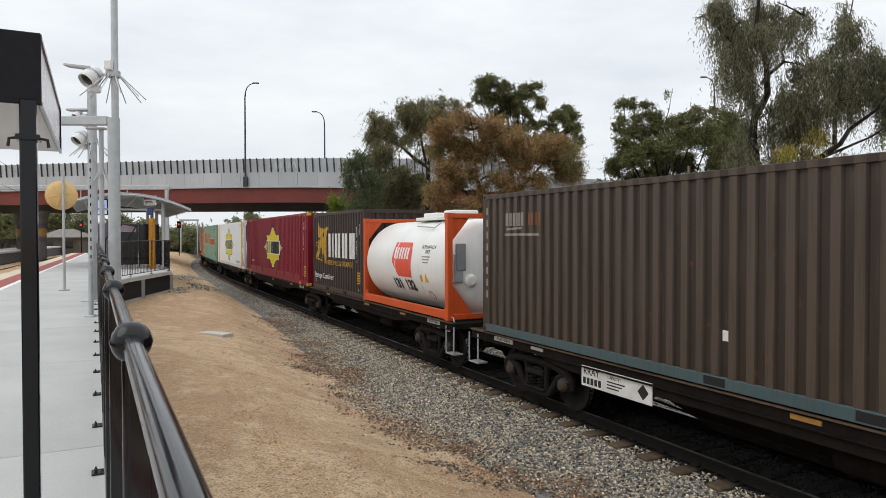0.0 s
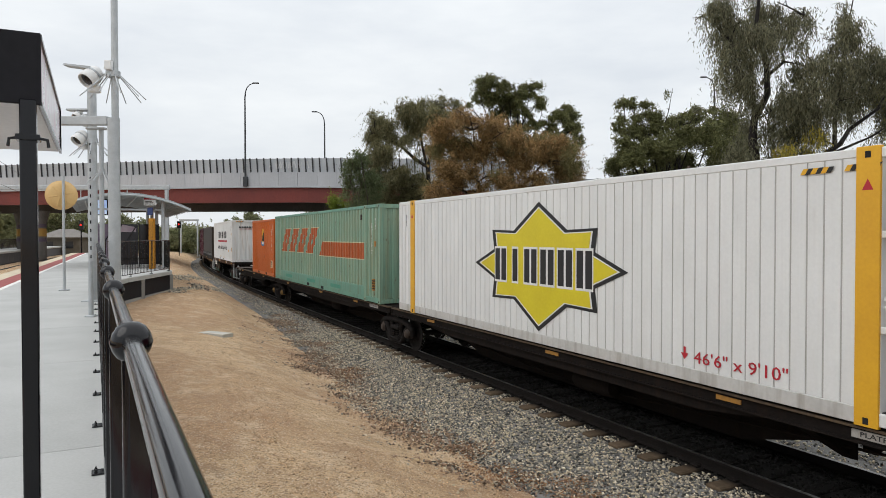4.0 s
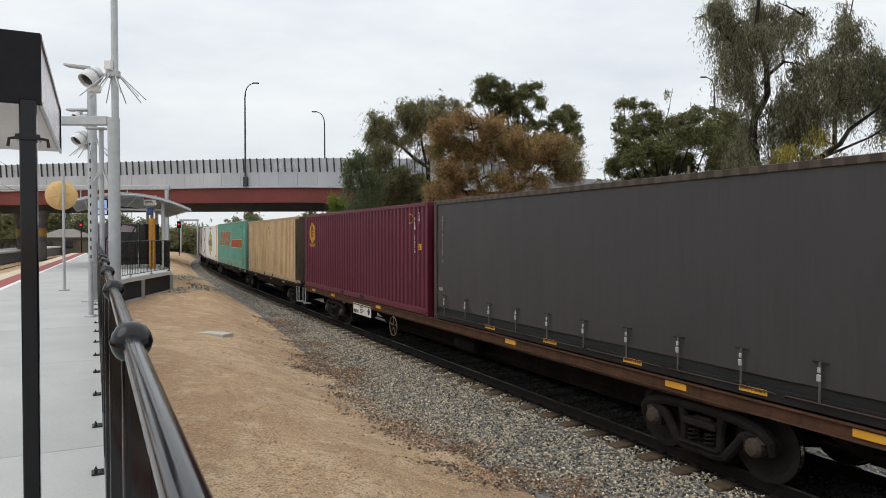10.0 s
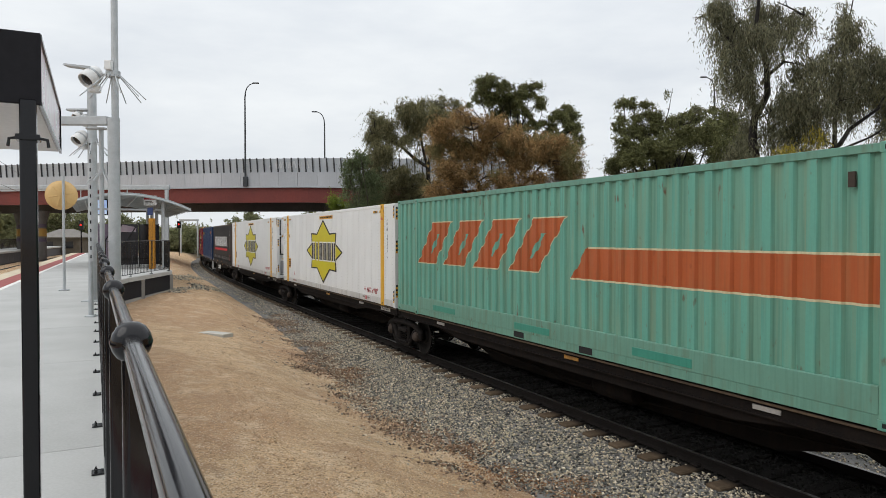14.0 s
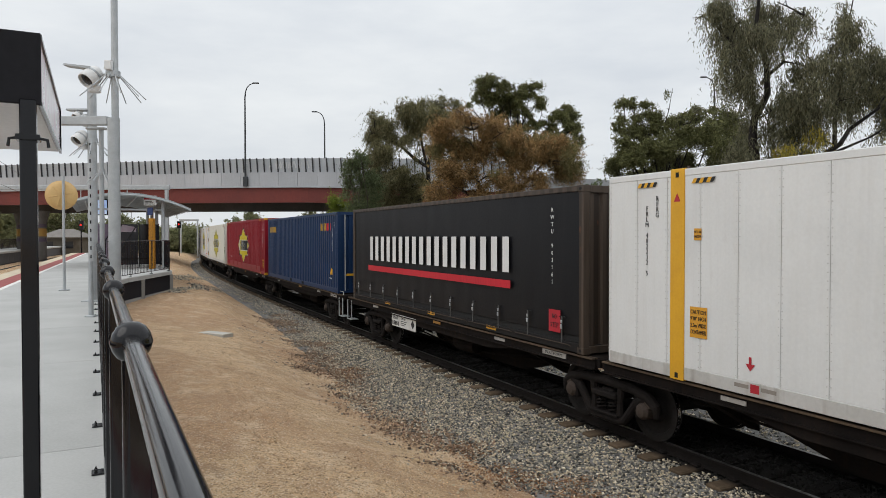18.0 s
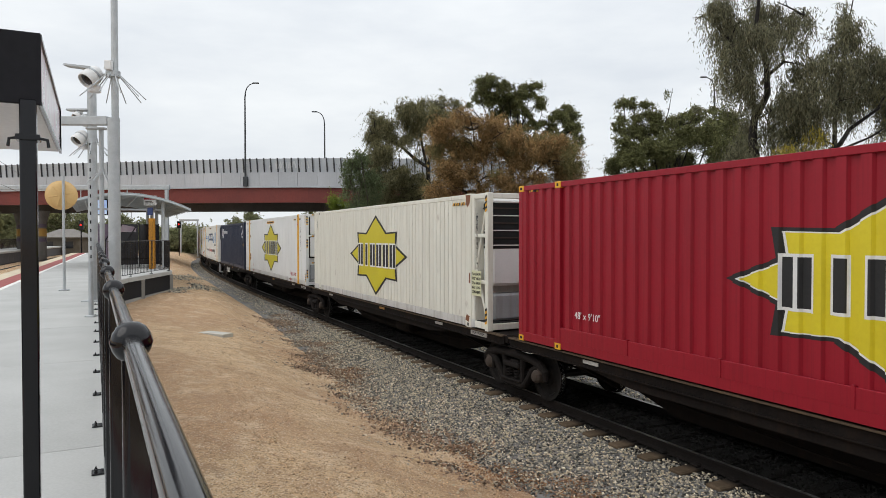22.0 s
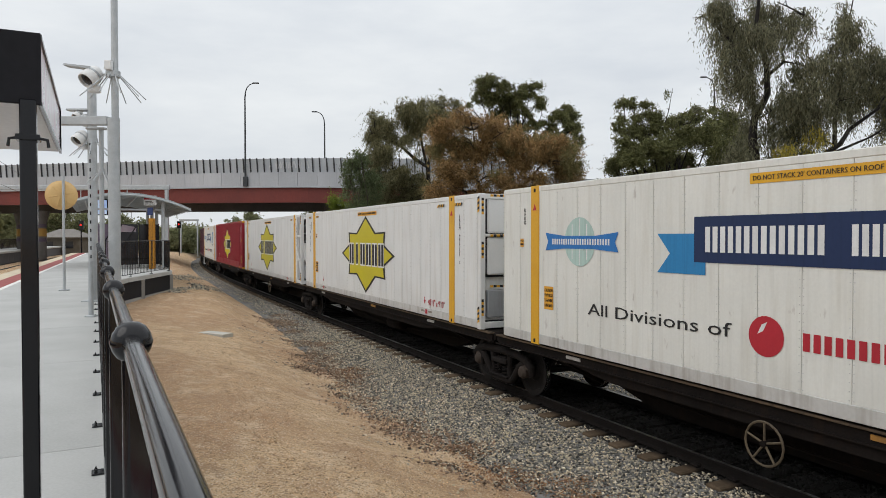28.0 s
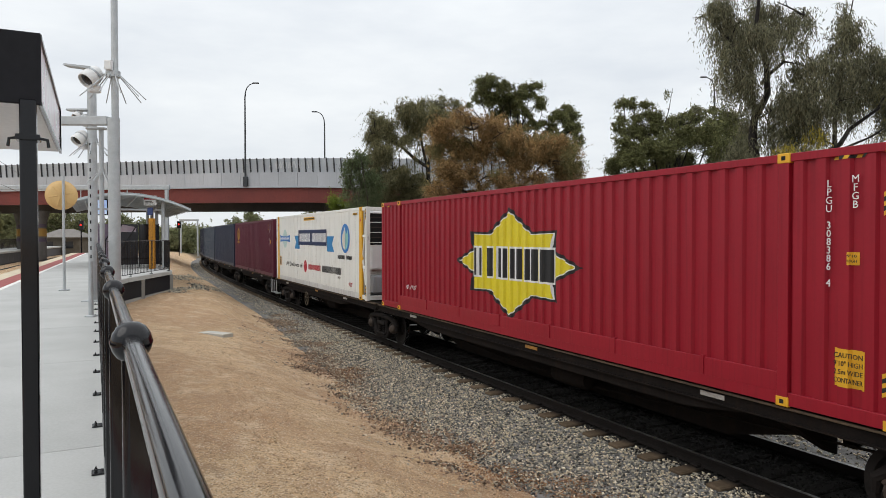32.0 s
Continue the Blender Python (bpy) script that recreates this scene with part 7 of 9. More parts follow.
    for e in (-1, 1):
        for s in (-1, 1):
            part("corner_post", Geo().box(e * (hl - 0.16), e * hl, s * (hw - 0.14), s * hw, 0.0, H, 0.012), FR, t)
            for z in (0, H - 0.12):
                part("corner_casting", Geo().box(e * (hl - 0.18), e * (hl + 0.003), s * (hw - 0.165), s * (hw + 0.004), z, z + 0.12, 0.008), FR, t)
            g = Geo().prism([(s * 1.1, 0.1), (s * 0.5, 0.1), (s * 1.1, 0.9)][::s], "x", e * (hl - 0.12), e * (hl - 0.04))
            part("gusset", fix(g.mesh("gusset")), FR, t)
            g = Geo().prism([(s * 1.1, H - 0.1), (s * 1.1, H - 0.7), (s * 0.6, H - 0.1)][::s], "x", e * (hl - 0.12), e * (hl - 0.04))
            part("gusset", fix(g.mesh("gusset")), FR, t)
            g = Geo().prism([(e * (hl - 0.1), 0.15), (e * (hl - 0.1), 0.42), (e * (hl - 0.36), 0.15)][::e], "y", s * (hw - 0.09), s * (hw - 0.02))
            part("gusset", fix(g.mesh("gusset")), FR, t)
        part("top_beam", Geo().box(e * (hl - 0.14), e * hl, -hw + 0.1, hw - 0.1, H - 0.13, H - 0.01, 0.01), FR, t)
        part("bottom_beam", Geo().box(e * (hl - 0.14), e * hl, -hw + 0.1, hw - 0.1, 0.02, 0.15, 0.01), FR, t)
        part("saddle", Geo().box(e * 2.2 - 0.12, e * 2.2 + 0.12, -0.45, 0.45, 0.03, 0.16), FR, t)
    for s in (-1, 1):
        part("side_beam", Geo().box(-hl + 0.1, hl - 0.1, s * (hw - 0.1), s * (hw - 0.005), 0.03, 0.24, 0.01), FR, t)
    part("walkway", Geo().box(-0.6, 1.9, -0.45, 0.45, 2.47, 2.56, 0.01).box(-0.3, 0.6, -0.35, 0.35, 2.5, 2.68, 0.03).box(1.0, 1.7, -0.35, 0.35, 2.5, 2.72, 0.03), TW, t, "white walkway with manhole boxes")
    part("hand_rail", Geo().path([(0.2, -0.75, 2.3), (0.9, -0.78, 2.28), (1.4, -0.8, 2.25), (1.5, -0.6, 2.42)], 0.018, 6), M_GALV, t, smooth=True)

    def on_tank(name, poly, m_, x, ang, layer=1, text=None):
        """A shape wrapped on the tank's near side; ang: degrees above its middle height."""
        r = 1.217 + 0.003 * layer
        n = 10
        zs = [q[1] for q in poly]
        g = Geo()
        lo, hi = min(zs), max(zs)
        for i in range(n):
            a, b = lo + (hi - lo) * i / n, lo + (hi - lo) * (i + 1) / n
            c = [(w, u) for u, w in poly]
            c = clip_x(c, a, b)
            if len(c) < 3:
                continue
            vs = []
            for w, u in c:
                t_ = math.radians(ang) + w / 1.2
                vs.append((x + u, -r * math.cos(t_), 1.25 + r * math.sin(t_)))
            g.add(vs, [tuple(range(len(vs)))])
        return part(name, fix(g.mesh(name)), m_, tank)
    def dome_x(y, z):
        r = math.hypot(y, z - 1.25)
        return float(np.interp(r, [0.02, 0.5, 0.85, 1.05], [2.98, 2.96, 2.90, 2.80]))

    def on_end(name, y0, y1, z0, z1, m_, layer=1, n=6):
        """A painted rectangle that follows the domed leading end."""
        vs = [(dome_x(y0 + (y1 - y0) * i / n, z0 + (z1 - z0) * j / n) + 0.006 * layer, y0 + (y1 - y0) * i / n, z0 + (z1 - z0) * j / n) for i in range(n + 1) for j in range(n + 1)]
        fs = [(i * (n + 1) + j, (i + 1) * (n + 1) + j, (i + 1) * (n + 1) + j + 1, i * (n + 1) + j + 1) for i in range(n) for j in range(n)]
        return part(name, Geo().add(vs, fs), m_, tank)
    on_end("logo_field", -0.18, 0.55, 1.42, 1.92, LILY)
    for i in range(6):
        on_end("word_bar", -0.12 + i * 0.1, -0.07 + i * 0.1, 1.66, 1.86, M_WHITE_INK, 2, 2)
    for i, ch in enumerate("131 132"):
        if ch != " ":
            tm = text_mesh(ch, 0.26, None, "CENTER", 0.002, 0.008).copy()
            tm.materials.clear()
            yy = -0.12 + i * 0.115
            part("numeral", tm, M_INK, tank, m=Matrix.Translation((dome_x(yy, 1.2) + 0.02, yy, 1.2)) @ pose(0, 0, 0, 90, 0, 90))
    part("manhole", Geo().lathe([(0.16, 2.85), (0.16, 2.98), (0.10, 3.02)], 20, axis="x", at=(0, -0.55, 0.95)), TW, tank, "round outlet cover", smooth=False)
    part("document_box", Geo().box(2.9, 2.98, -0.95, -0.7, 1.2, 1.85, 0.01), mat("grey_document_box", (0.22, 0.23, 0.25), rough=0.6), t, "grey document box")
    hexa = [(-0.64, 0.48), (0.5, 0.48), (0.68, 0.18), (0.66, -0.48), (-0.28, -0.48), (-0.68, -0.08)]
    on_tank("logo_field", hexa, LILY, 0.1, 7, 1)
    for i in range(3):
        for kx in (-0.1, 0.1):
            on_tank("word_bar", rect(0.11, 0.32), M_WHITE_INK, -0.3 + i * 0.36 + kx * 0.85, 15, 2)
    for i, ch in enumerate("131 132"):
        if ch != " ":
            tm = text_mesh(ch, 0.42, None, "CENTER", 0.002, 0.018).copy()
            tm.materials.clear()
            aa = math.radians(-27)
            part("numeral", tm, M_INK, tank, m=Matrix.Translation((-0.55 + i * 0.215, -1.227 * math.cos(aa), 1.25 + 1.227 * math.sin(aa))) @ pose(0, 0, 0, 90 + 27, 0, 0))
    for i, (s_, zz) in enumerate((("SCFU 897112 8", 24), ("22K2", 18))):
        tm = text_mesh(s_, 0.13).copy()
        tm.materials.clear()
        aa = math.radians(zz)
        part("lettering", tm, M_INK, tank, m=Matrix.Translation((1.75, -1.225 * math.cos(aa), 1.25 + 1.225 * math.sin(aa))) @ pose(0, 0, 0, 90 - zz, 0, 0))
    for i in range(3):
        on_tank("print_bar", rect(0.5 - 0.08 * i, 0.03), GREYINK, 1.7, 12 - 3.5 * i, 1)
    on_tank("warning_label", rect(0.13, 0.17), M_AMBER, 1.4, -15, 1)
    on_tank("warning_triangle", [(-0.13, -0.11), (0.13, -0.11), (0, 0.14)], M_YELLOW, 1.7, -14, 1)
    on_tank("prohibition_ring", disc(0.14), M_RED_INK, 1.65, -38, 1)
    on_tank("prohibition_face", disc(0.11), M_WHITE_INK, 1.65, -38, 2)
    part("outlet_valve", Geo().lathe([(0.14, 2.75), (0.14, 3.0), (0.1, 3.02)], 16, axis="x", at=(0, 0.05, 0.55)), M_GALV, t, smooth=True)
    part("end_cabinet", Geo().box(2.62, 2.95, -1.0, -0.75, 0.9, 1.6, 0.02), M_GALV, t)


build_train()


# ---- trees, shrubs, grass ----
M_BARK = mat("grey_brown_bark", (0.075, 0.058, 0.045), (0.04, 0.032, 0.026), rough=0.95, s1=3, s2=18, bump=0.7, depth=0.02, stretch=(1, 1, 0.25))
M_BARK_DK = mat("dark_bark", (0.026, 0.021, 0.018), (0.013, 0.011, 0.010), rough=0.95, s1=3, s2=18, bump=0.7, depth=0.02, stretch=(1, 1, 0.25))


def leafmat(name, c, v=0.45):
    m = mat(name, c, tuple(q * 0.7 for q in c), rough=0.6, s1=0.5, s2=8, bump=0, isl=v, spec=0.3)
    # thin leaves let some light through
    n, l = m.node_tree.nodes, m.node_tree.links
    p, out = n["Principled BSDF"], n["Material Output"]
    t = n.new("ShaderNodeBsdfTranslucent")
    l.new(p.inputs["Base Color"].links[0].from_socket, t.inputs[0])
    x = n.new("ShaderNodeMixShader")
    x.inputs[0].default_value = 0.4
    l.new(p.outputs[0], x.inputs[1])
    l.new(t.outputs[0], x.inputs[2])
    l.new(x.outputs[0], out.inputs[0])
    return m


M_LF_EUC = leafmat("eucalypt_leaf", (0.215, 0.20, 0.10), 0.6)
M_LF_DARK = leafmat("dark_leaf", (0.175, 0.178, 0.072), 0.6)
M_LF_BROWN = leafmat("rusty_leaf", (0.355, 0.228, 0.098), 0.65)
M_LF_OLIVE = leafmat("olive_leaf", (0.23, 0.20, 0.085), 0.5)
M_LF_GREEN = leafmat("grey_green_leaf", (0.15, 0.185, 0.085), 0.5)
M_LF_FAR = leafmat("distant_leaf", (0.25, 0.26, 0.13), 0.5)
M_LF_YELLOW = leafmat("yellowing_leaf", (0.44, 0.36, 0.06), 0.4)
M_LF_SHRUB = leafmat("dark_shrub_leaf", (0.075, 0.09, 0.038), 0.5)
M_LF_GUM = leafmat("gum_leaf", (0.205, 0.198, 0.118), 0.65)
M_LF_LIME = leafmat("lime_leaf", (0.19, 0.24, 0.03))


FOCAL, HORIZON = 1211.65, 418.64


def spread(lobes, y):
    """Crown lobes (across, down, half width, half height), given as seen from the platform, as metres at the distance y."""
    k = y / FOCAL
    return [((u - 784) * k, CAM_Z + (HORIZON - v) * k, a * k, b * k) for u, v, a, b in lobes]


def along(y, *pts):
    """A bough as seen from the platform, in metres at the distance y."""
    k = y / FOCAL
    return [((u - 784) * k, y, CAM_Z + (HORIZON - v) * k) for u, v in pts]


def leaves(seed, lobes, y, dy, per, leaf, droop, hang=0.3, edge=0.22):
    """Leaf blades strung on drooping twigs, in clumps of uneven size that fill lobes (x, z, rx, rz)."""
    rng = np.random.default_rng(seed)
    V = []
    for (lx, lz, rx, rz) in lobes:
        oy = rng.uniform(-dy, dy)
        grow = (y + oy) / y
        area = rx * rz
        n_cl = max(3, int(3 + 9 * area ** 0.5))
        for _ in range(n_cl):
            d = rng.normal(size=3)
            d *= rng.random() ** 0.45 / np.linalg.norm(d)
            r = min(rx, rz) * rng.uniform(0.22, 0.62)
            c0 = np.array([lx * grow + d[0] * rx, y + oy + d[1] * (rx + rz) * 0.5, CAM_Z + (lz - CAM_Z) * grow + d[2] * rz])
            n_sp = max(2, int(per * r * min(rx, rz) * rng.uniform(0.6, 1.3)))
            off = rng.normal(0, 0.52, (n_sp, 3)) * r * np.array([1.0, 1.0, 0.85])
            far = rng.random(n_sp) < edge
            off[far] *= 1.75
            m = 9
            tw = rng.normal(0, 0.55, (n_sp, 3)) + off / r * 0.4
            tw[:, 2] -= droop
            tw /= np.linalg.norm(tw, axis=1)[:, None]
            tl = hang * rng.uniform(0.4, 1.4, n_sp)
            st = np.linspace(0, 1, m)[None, :, None]
            pos = (c0 + off)[:, None, :] + tw[:, None, :] * st * tl[:, None, None]
            pos[:, :, 2] -= (st[:, :, 0] ** 2) * tl[:, None] * 0.35 * droop
            pos = (pos + rng.normal(0, 0.035, pos.shape)).reshape(-1, 3)
            k = len(pos)
            ax = rng.normal(0, 0.6, (k, 3))
            ax[:, 2] -= droop
            ax /= np.linalg.norm(ax, axis=1)[:, None]
            sd = np.cross(ax, rng.normal(size=(k, 3)))
            sd /= np.linalg.norm(sd, axis=1)[:, None] + 1e-9
            ln = leaf[0] * rng.uniform(0.6, 1.35, (k, 1))
            wd = leaf[1] * rng.uniform(0.7, 1.25, (k, 1))
            V.append(np.stack([pos + ax * ln * 0.3 + sd * wd, pos + ax * ln, pos - sd * wd * 0.5], 1))
    V = np.concatenate(V).reshape(-1, 3)
    return V, np.arange(len(V)).reshape(-1, 3)


def limb(g, p, q, r0, r1, rng, sag=0.12, n=6):
    p, q = Vector(p), Vector(q)
    L = (q - p).length
    pts, rs = [], []
    off = Vector((rng.uniform(-1, 1), rng.uniform(-1, 1), rng.uniform(-0.2, 0.6))) * L * sag
    for i in range(n + 1):
        s = i / n
        j = Vector((rng.uniform(-1, 1), rng.uniform(-1, 1), rng.uniform(-1, 1))) * L * 0.018
        pts.append(p.lerp(q, s) + off * math.sin(s * math.pi) + (j if 0 < i < n else Vector((0, 0, 0))))
        rs.append(r0 + (r1 - r0) * s)
    g.path(pts, rs, 6)
    return pts


def tree(name, label, base, fork, lobes, dy, leaf_mat, bark=None, r=0.25, per=34, leaf=(0.15, 0.022), droop=0.9, seed=1, extra=None, hang=0.3, edge=0.22, boughs=(), category="tree", group="trackside trees"):
    """base (x, y, z), fork (x, y, z) where the limbs part; lobes (x, z, rx, rz) of the crown round the plane of the trunk; boughs: the limbs that show."""
    rng = random.Random(seed)
    t = thing(name, label, category, group)
    bark = bark or M_BARK
    y = base[1]
    g = Geo()
    mid = Vector(base).lerp(Vector(fork), 0.5) + Vector((rng.uniform(-0.1, 0.1), 0, 0))
    g.path([(base[0], base[1], base[2] - 0.25), base, (base[0] * 0.85 + mid.x * 0.15, base[1], base[2] + 0.25), mid, fork], [r * 1.5, r * 1.25, r, r * 0.88, r * 0.72], 12)
    part("trunk", g, bark, t, "rough-barked trunk", smooth=True)
    joints = [Vector(fork)]
    for pts, r0, r1 in boughs:
        n = len(pts)
        ps = []
        for i, p in enumerate(pts):
            oy = 0 if i == 0 else rng.uniform(-0.3, 0.3) * dy
            ps.append((p[0], p[1] + oy, p[2]))
            joints.append(Vector(ps[-1]))
        part("limb", Geo().path(ps, [r0 + (r1 - r0) * i / (n - 1) for i in range(n)], 8), bark, t, smooth=True)
    every = max(1, len(lobes) // 24)
    for i, (lx, lz, rx, rz) in enumerate(lobes):
        if i % every:
            continue
        g = Geo()
        end = Vector((lx, y + rng.uniform(-dy, dy) * 0.6, lz + rz * 0.2))
        start = min(joints, key=lambda q: (q - end).length + (2.0 * max(0, q.z - end.z)))
        rr = min(r * 0.26, 0.02 + 0.02 * (end - start).length)
        pts = limb(g, start, end, rr, 0.010, rng)
        for k in range(3):
            b = pts[3 + k]
            limb(g, b, (b[0] + rng.uniform(-1, 1) * rx, b[1] + rng.uniform(-1, 1) * rx, b[2] + rng.uniform(-0.4, 1) * rz), rr * 0.5, 0.006, rng, n=4)
        part("limb", g, bark, t, smooth=True)
    V, F = leaves(seed, lobes, y, dy, per, leaf, droop, hang, edge)
    part("crown", np_mesh("crown", V, F), leaf_mat, t)
    if extra:
        sub = [lobes[i % len(lobes)] for i in extra[1]]
        V, F = leaves(seed + 77, sub, y, dy * 1.1, extra[2], leaf, droop, hang, edge)
        part("foliage", np_mesh("foliage", V, F), extra[0], t, extra[3])
    return t


GZ = -0.2
# crowns, lobe by lobe
BIG_LEFT = [(1240, 32, 9, 5), (1258, 18, 15, 14), (1284, 8, 20, 20), (1276, 64, 20, 16), (1300, 48, 26, 24), (1310, 80, 28, 18), (1274, 94, 12, 14), (1272, 128, 10, 18), (1290, 118, 20, 20), (1302, 145, 18, 14), (1282, 158, 12, 9),
            (1325, 108, 20, 16), (1335, 60, 22, 22), (1330, 20, 28, 22), (1355, 72, 22, 14), (1375, 40, 18, 18), (1366, 14, 16, 13), (1402, 25, 15, 14), (1420, 20, 14, 11), (1431, 40, 11, 12), (1400, 60, 16, 9), (1416, 76, 11, 9), (1362, 102, 14, 7), (1323, 150, 14, 18),
            (1328, 185, 13, 18), (1316, 215, 15, 18), (1335, -45, 30, 24)]
BIG_RIGHT = [(1490, 10, 11, 12), (1485, 35, 11, 16), (1500, 46, 16, 16), (1480, 70, 20, 14), (1511, 80, 22, 15), (1456, 92, 20, 13), (1541, 92, 17, 15), (1440, 116, 22, 17), (1480, 110, 30, 18), (1525, 120, 30, 22), (1566, 116, 26, 24), (1410, 126, 15, 15), (1430, 150, 26, 20),
             (1480, 150, 30, 22), (1530, 165, 30, 22), (1572, 165, 26, 26), (1392, 160, 18, 18), (1380, 195, 18, 22), (1412, 190, 24, 22), (1450, 190, 26, 22), (1498, 192, 16, 14), (1365, 230, 15, 20), (1400, 230, 22, 20), (1440, 234, 20, 15), (1380, 262, 22, 17), (1420, 266, 17, 13), (1562, 215, 16, 10), (1545, 238, 16, 7), (1600, 190, 30, 40)]
BIG_LOW = [(1318, 268, 26, 32), (1358, 298, 28, 28), (1398, 306, 26, 26), (1330, 338, 26, 28), (1374, 352, 28, 28), (1412, 350, 22, 26), (1440, 300, 16, 22), (1312, 390, 16, 24), (1348, 415, 20, 22), (1402, 420, 24, 26), (1388, 462, 20, 24), (1420, 470, 11, 20), (1500, 282, 24, 13), (1548, 290, 16, 18)]
BROWN_T = [(885, 222, 22, 13), (915, 240, 24, 15), (946, 246, 24, 13), (792, 226, 30, 22), (830, 213, 32, 19), (865, 226, 26, 22), (776, 256, 19, 26), (820, 258, 36, 26), (865, 260, 30, 24), (905, 256, 26, 20), (893, 238, 17, 11), (950, 264, 30, 22), (976, 272, 24, 24), (990, 300, 17, 26), (1008, 262, 20, 18), (1014, 296, 19, 24), (1000, 285, 12, 20), (985, 255, 18, 14), (925, 288, 26, 20), (946, 314, 30, 14), (786, 300, 22, 26), (826, 306, 24, 18), (884, 312, 24, 15), (762, 334, 17, 16), (800, 334, 26, 17),
           (850, 340, 30, 16), (905, 335, 30, 16), (965, 335, 26, 16), (780, 365, 26, 18), (830, 370, 30, 18), (890, 365, 34, 18), (950, 365, 26, 18), (820, 400, 34, 18), (880, 405, 34, 20), (935, 400, 26, 18), (850, 430, 30, 20), (900, 435, 34, 22), (935, 425, 22, 20), (870, 465, 30, 18), (915, 470, 28, 18)]
EUC_T = [(664, 213, 18, 15), (656, 240, 13, 17), (673, 236, 18, 24), (692, 222, 14, 20), (720, 196, 22, 16), (746, 190, 22, 14), (771, 180, 18, 12), (800, 184, 17, 11), (735, 214, 26, 20), (770, 208, 24, 18), (686, 270, 17, 20), (670, 288, 17, 24), (702, 302, 17, 18), (690, 325, 22, 20), (722, 336, 22, 16), (736, 270, 6, 12), (756, 262, 8, 10), (714, 252, 11, 8), (728, 240, 18, 10), (668, 262, 16, 12), (700, 246, 14, 10), (800, 205, 20, 14), (715, 312, 16, 14), (740, 318, 16, 16), (735, 345, 20, 14), (700, 380, 26, 14), (680, 350, 30, 16), (720, 362, 30, 16)]
BUSH_T = [(625, 290, 16, 14), (640, 279, 14, 14), (616, 314, 11, 16), (645, 310, 20, 20), (630, 335, 24, 16), (660, 334, 17, 16), (640, 362, 28, 18), (620, 385, 20, 18), (660, 380, 20, 18)]
BACK_T = [(856, 150, 15, 14), (870, 145, 17, 9), (890, 156, 15, 12), (846, 170, 9, 14), (875, 178, 18, 16), (900, 180, 17, 16), (920, 176, 12, 14), (915, 198, 18, 10), (935, 161, 14, 14), (946, 151, 13, 8), (955, 180, 9, 10), (958, 192, 6, 5), (880, 204, 24, 11), (936, 205, 11, 9), (970, 218, 18, 10), (990, 206, 13, 12), (1000, 216, 11, 16), (1005, 231, 9, 12), (975, 234, 16, 8), (950, 220, 15, 8), (831, 185, 5, 5), (1012, 206, 13, 13), (1018, 228, 11, 16), (1004, 190, 9, 7), (1020, 245, 10, 14), (920, 225, 30, 12), (985, 255, 18, 16), (900, 250, 30, 16)]
MID_T = [(1115, 185, 15, 6), (1101, 186, 8, 8), (1140, 188, 15, 9), (1100, 213, 8, 12), (1125, 211, 14, 9), (1150, 206, 17, 12), (1130, 235, 24, 16), (1106, 270, 16, 14), (1091, 290, 12, 14), (1125, 276, 24, 20), (1165, 226, 20, 17), (1170, 264, 28, 22), (1200, 216, 16, 13), (1230, 206, 24, 12), (1235, 194, 16, 6), (1270, 201, 20, 11), (1215, 240, 28, 20), (1260, 236, 28, 22), (1291, 216, 16, 16), (1215, 284, 34, 18), (1280, 274, 34, 20), (1310, 250, 26, 30),
         (1150, 310, 40, 20), (1220, 325, 48, 22), (1290, 318, 40, 24), (1130, 350, 40, 24), (1210, 365, 48, 24), (1290, 360, 40, 26), (1170, 400, 46, 24), (1250, 405, 46, 26), (1180, 165, 4, 9), (1085, 300, 14, 14), (1100, 250, 12, 14), (1095, 222, 9, 12), (1112, 182, 15, 8)]


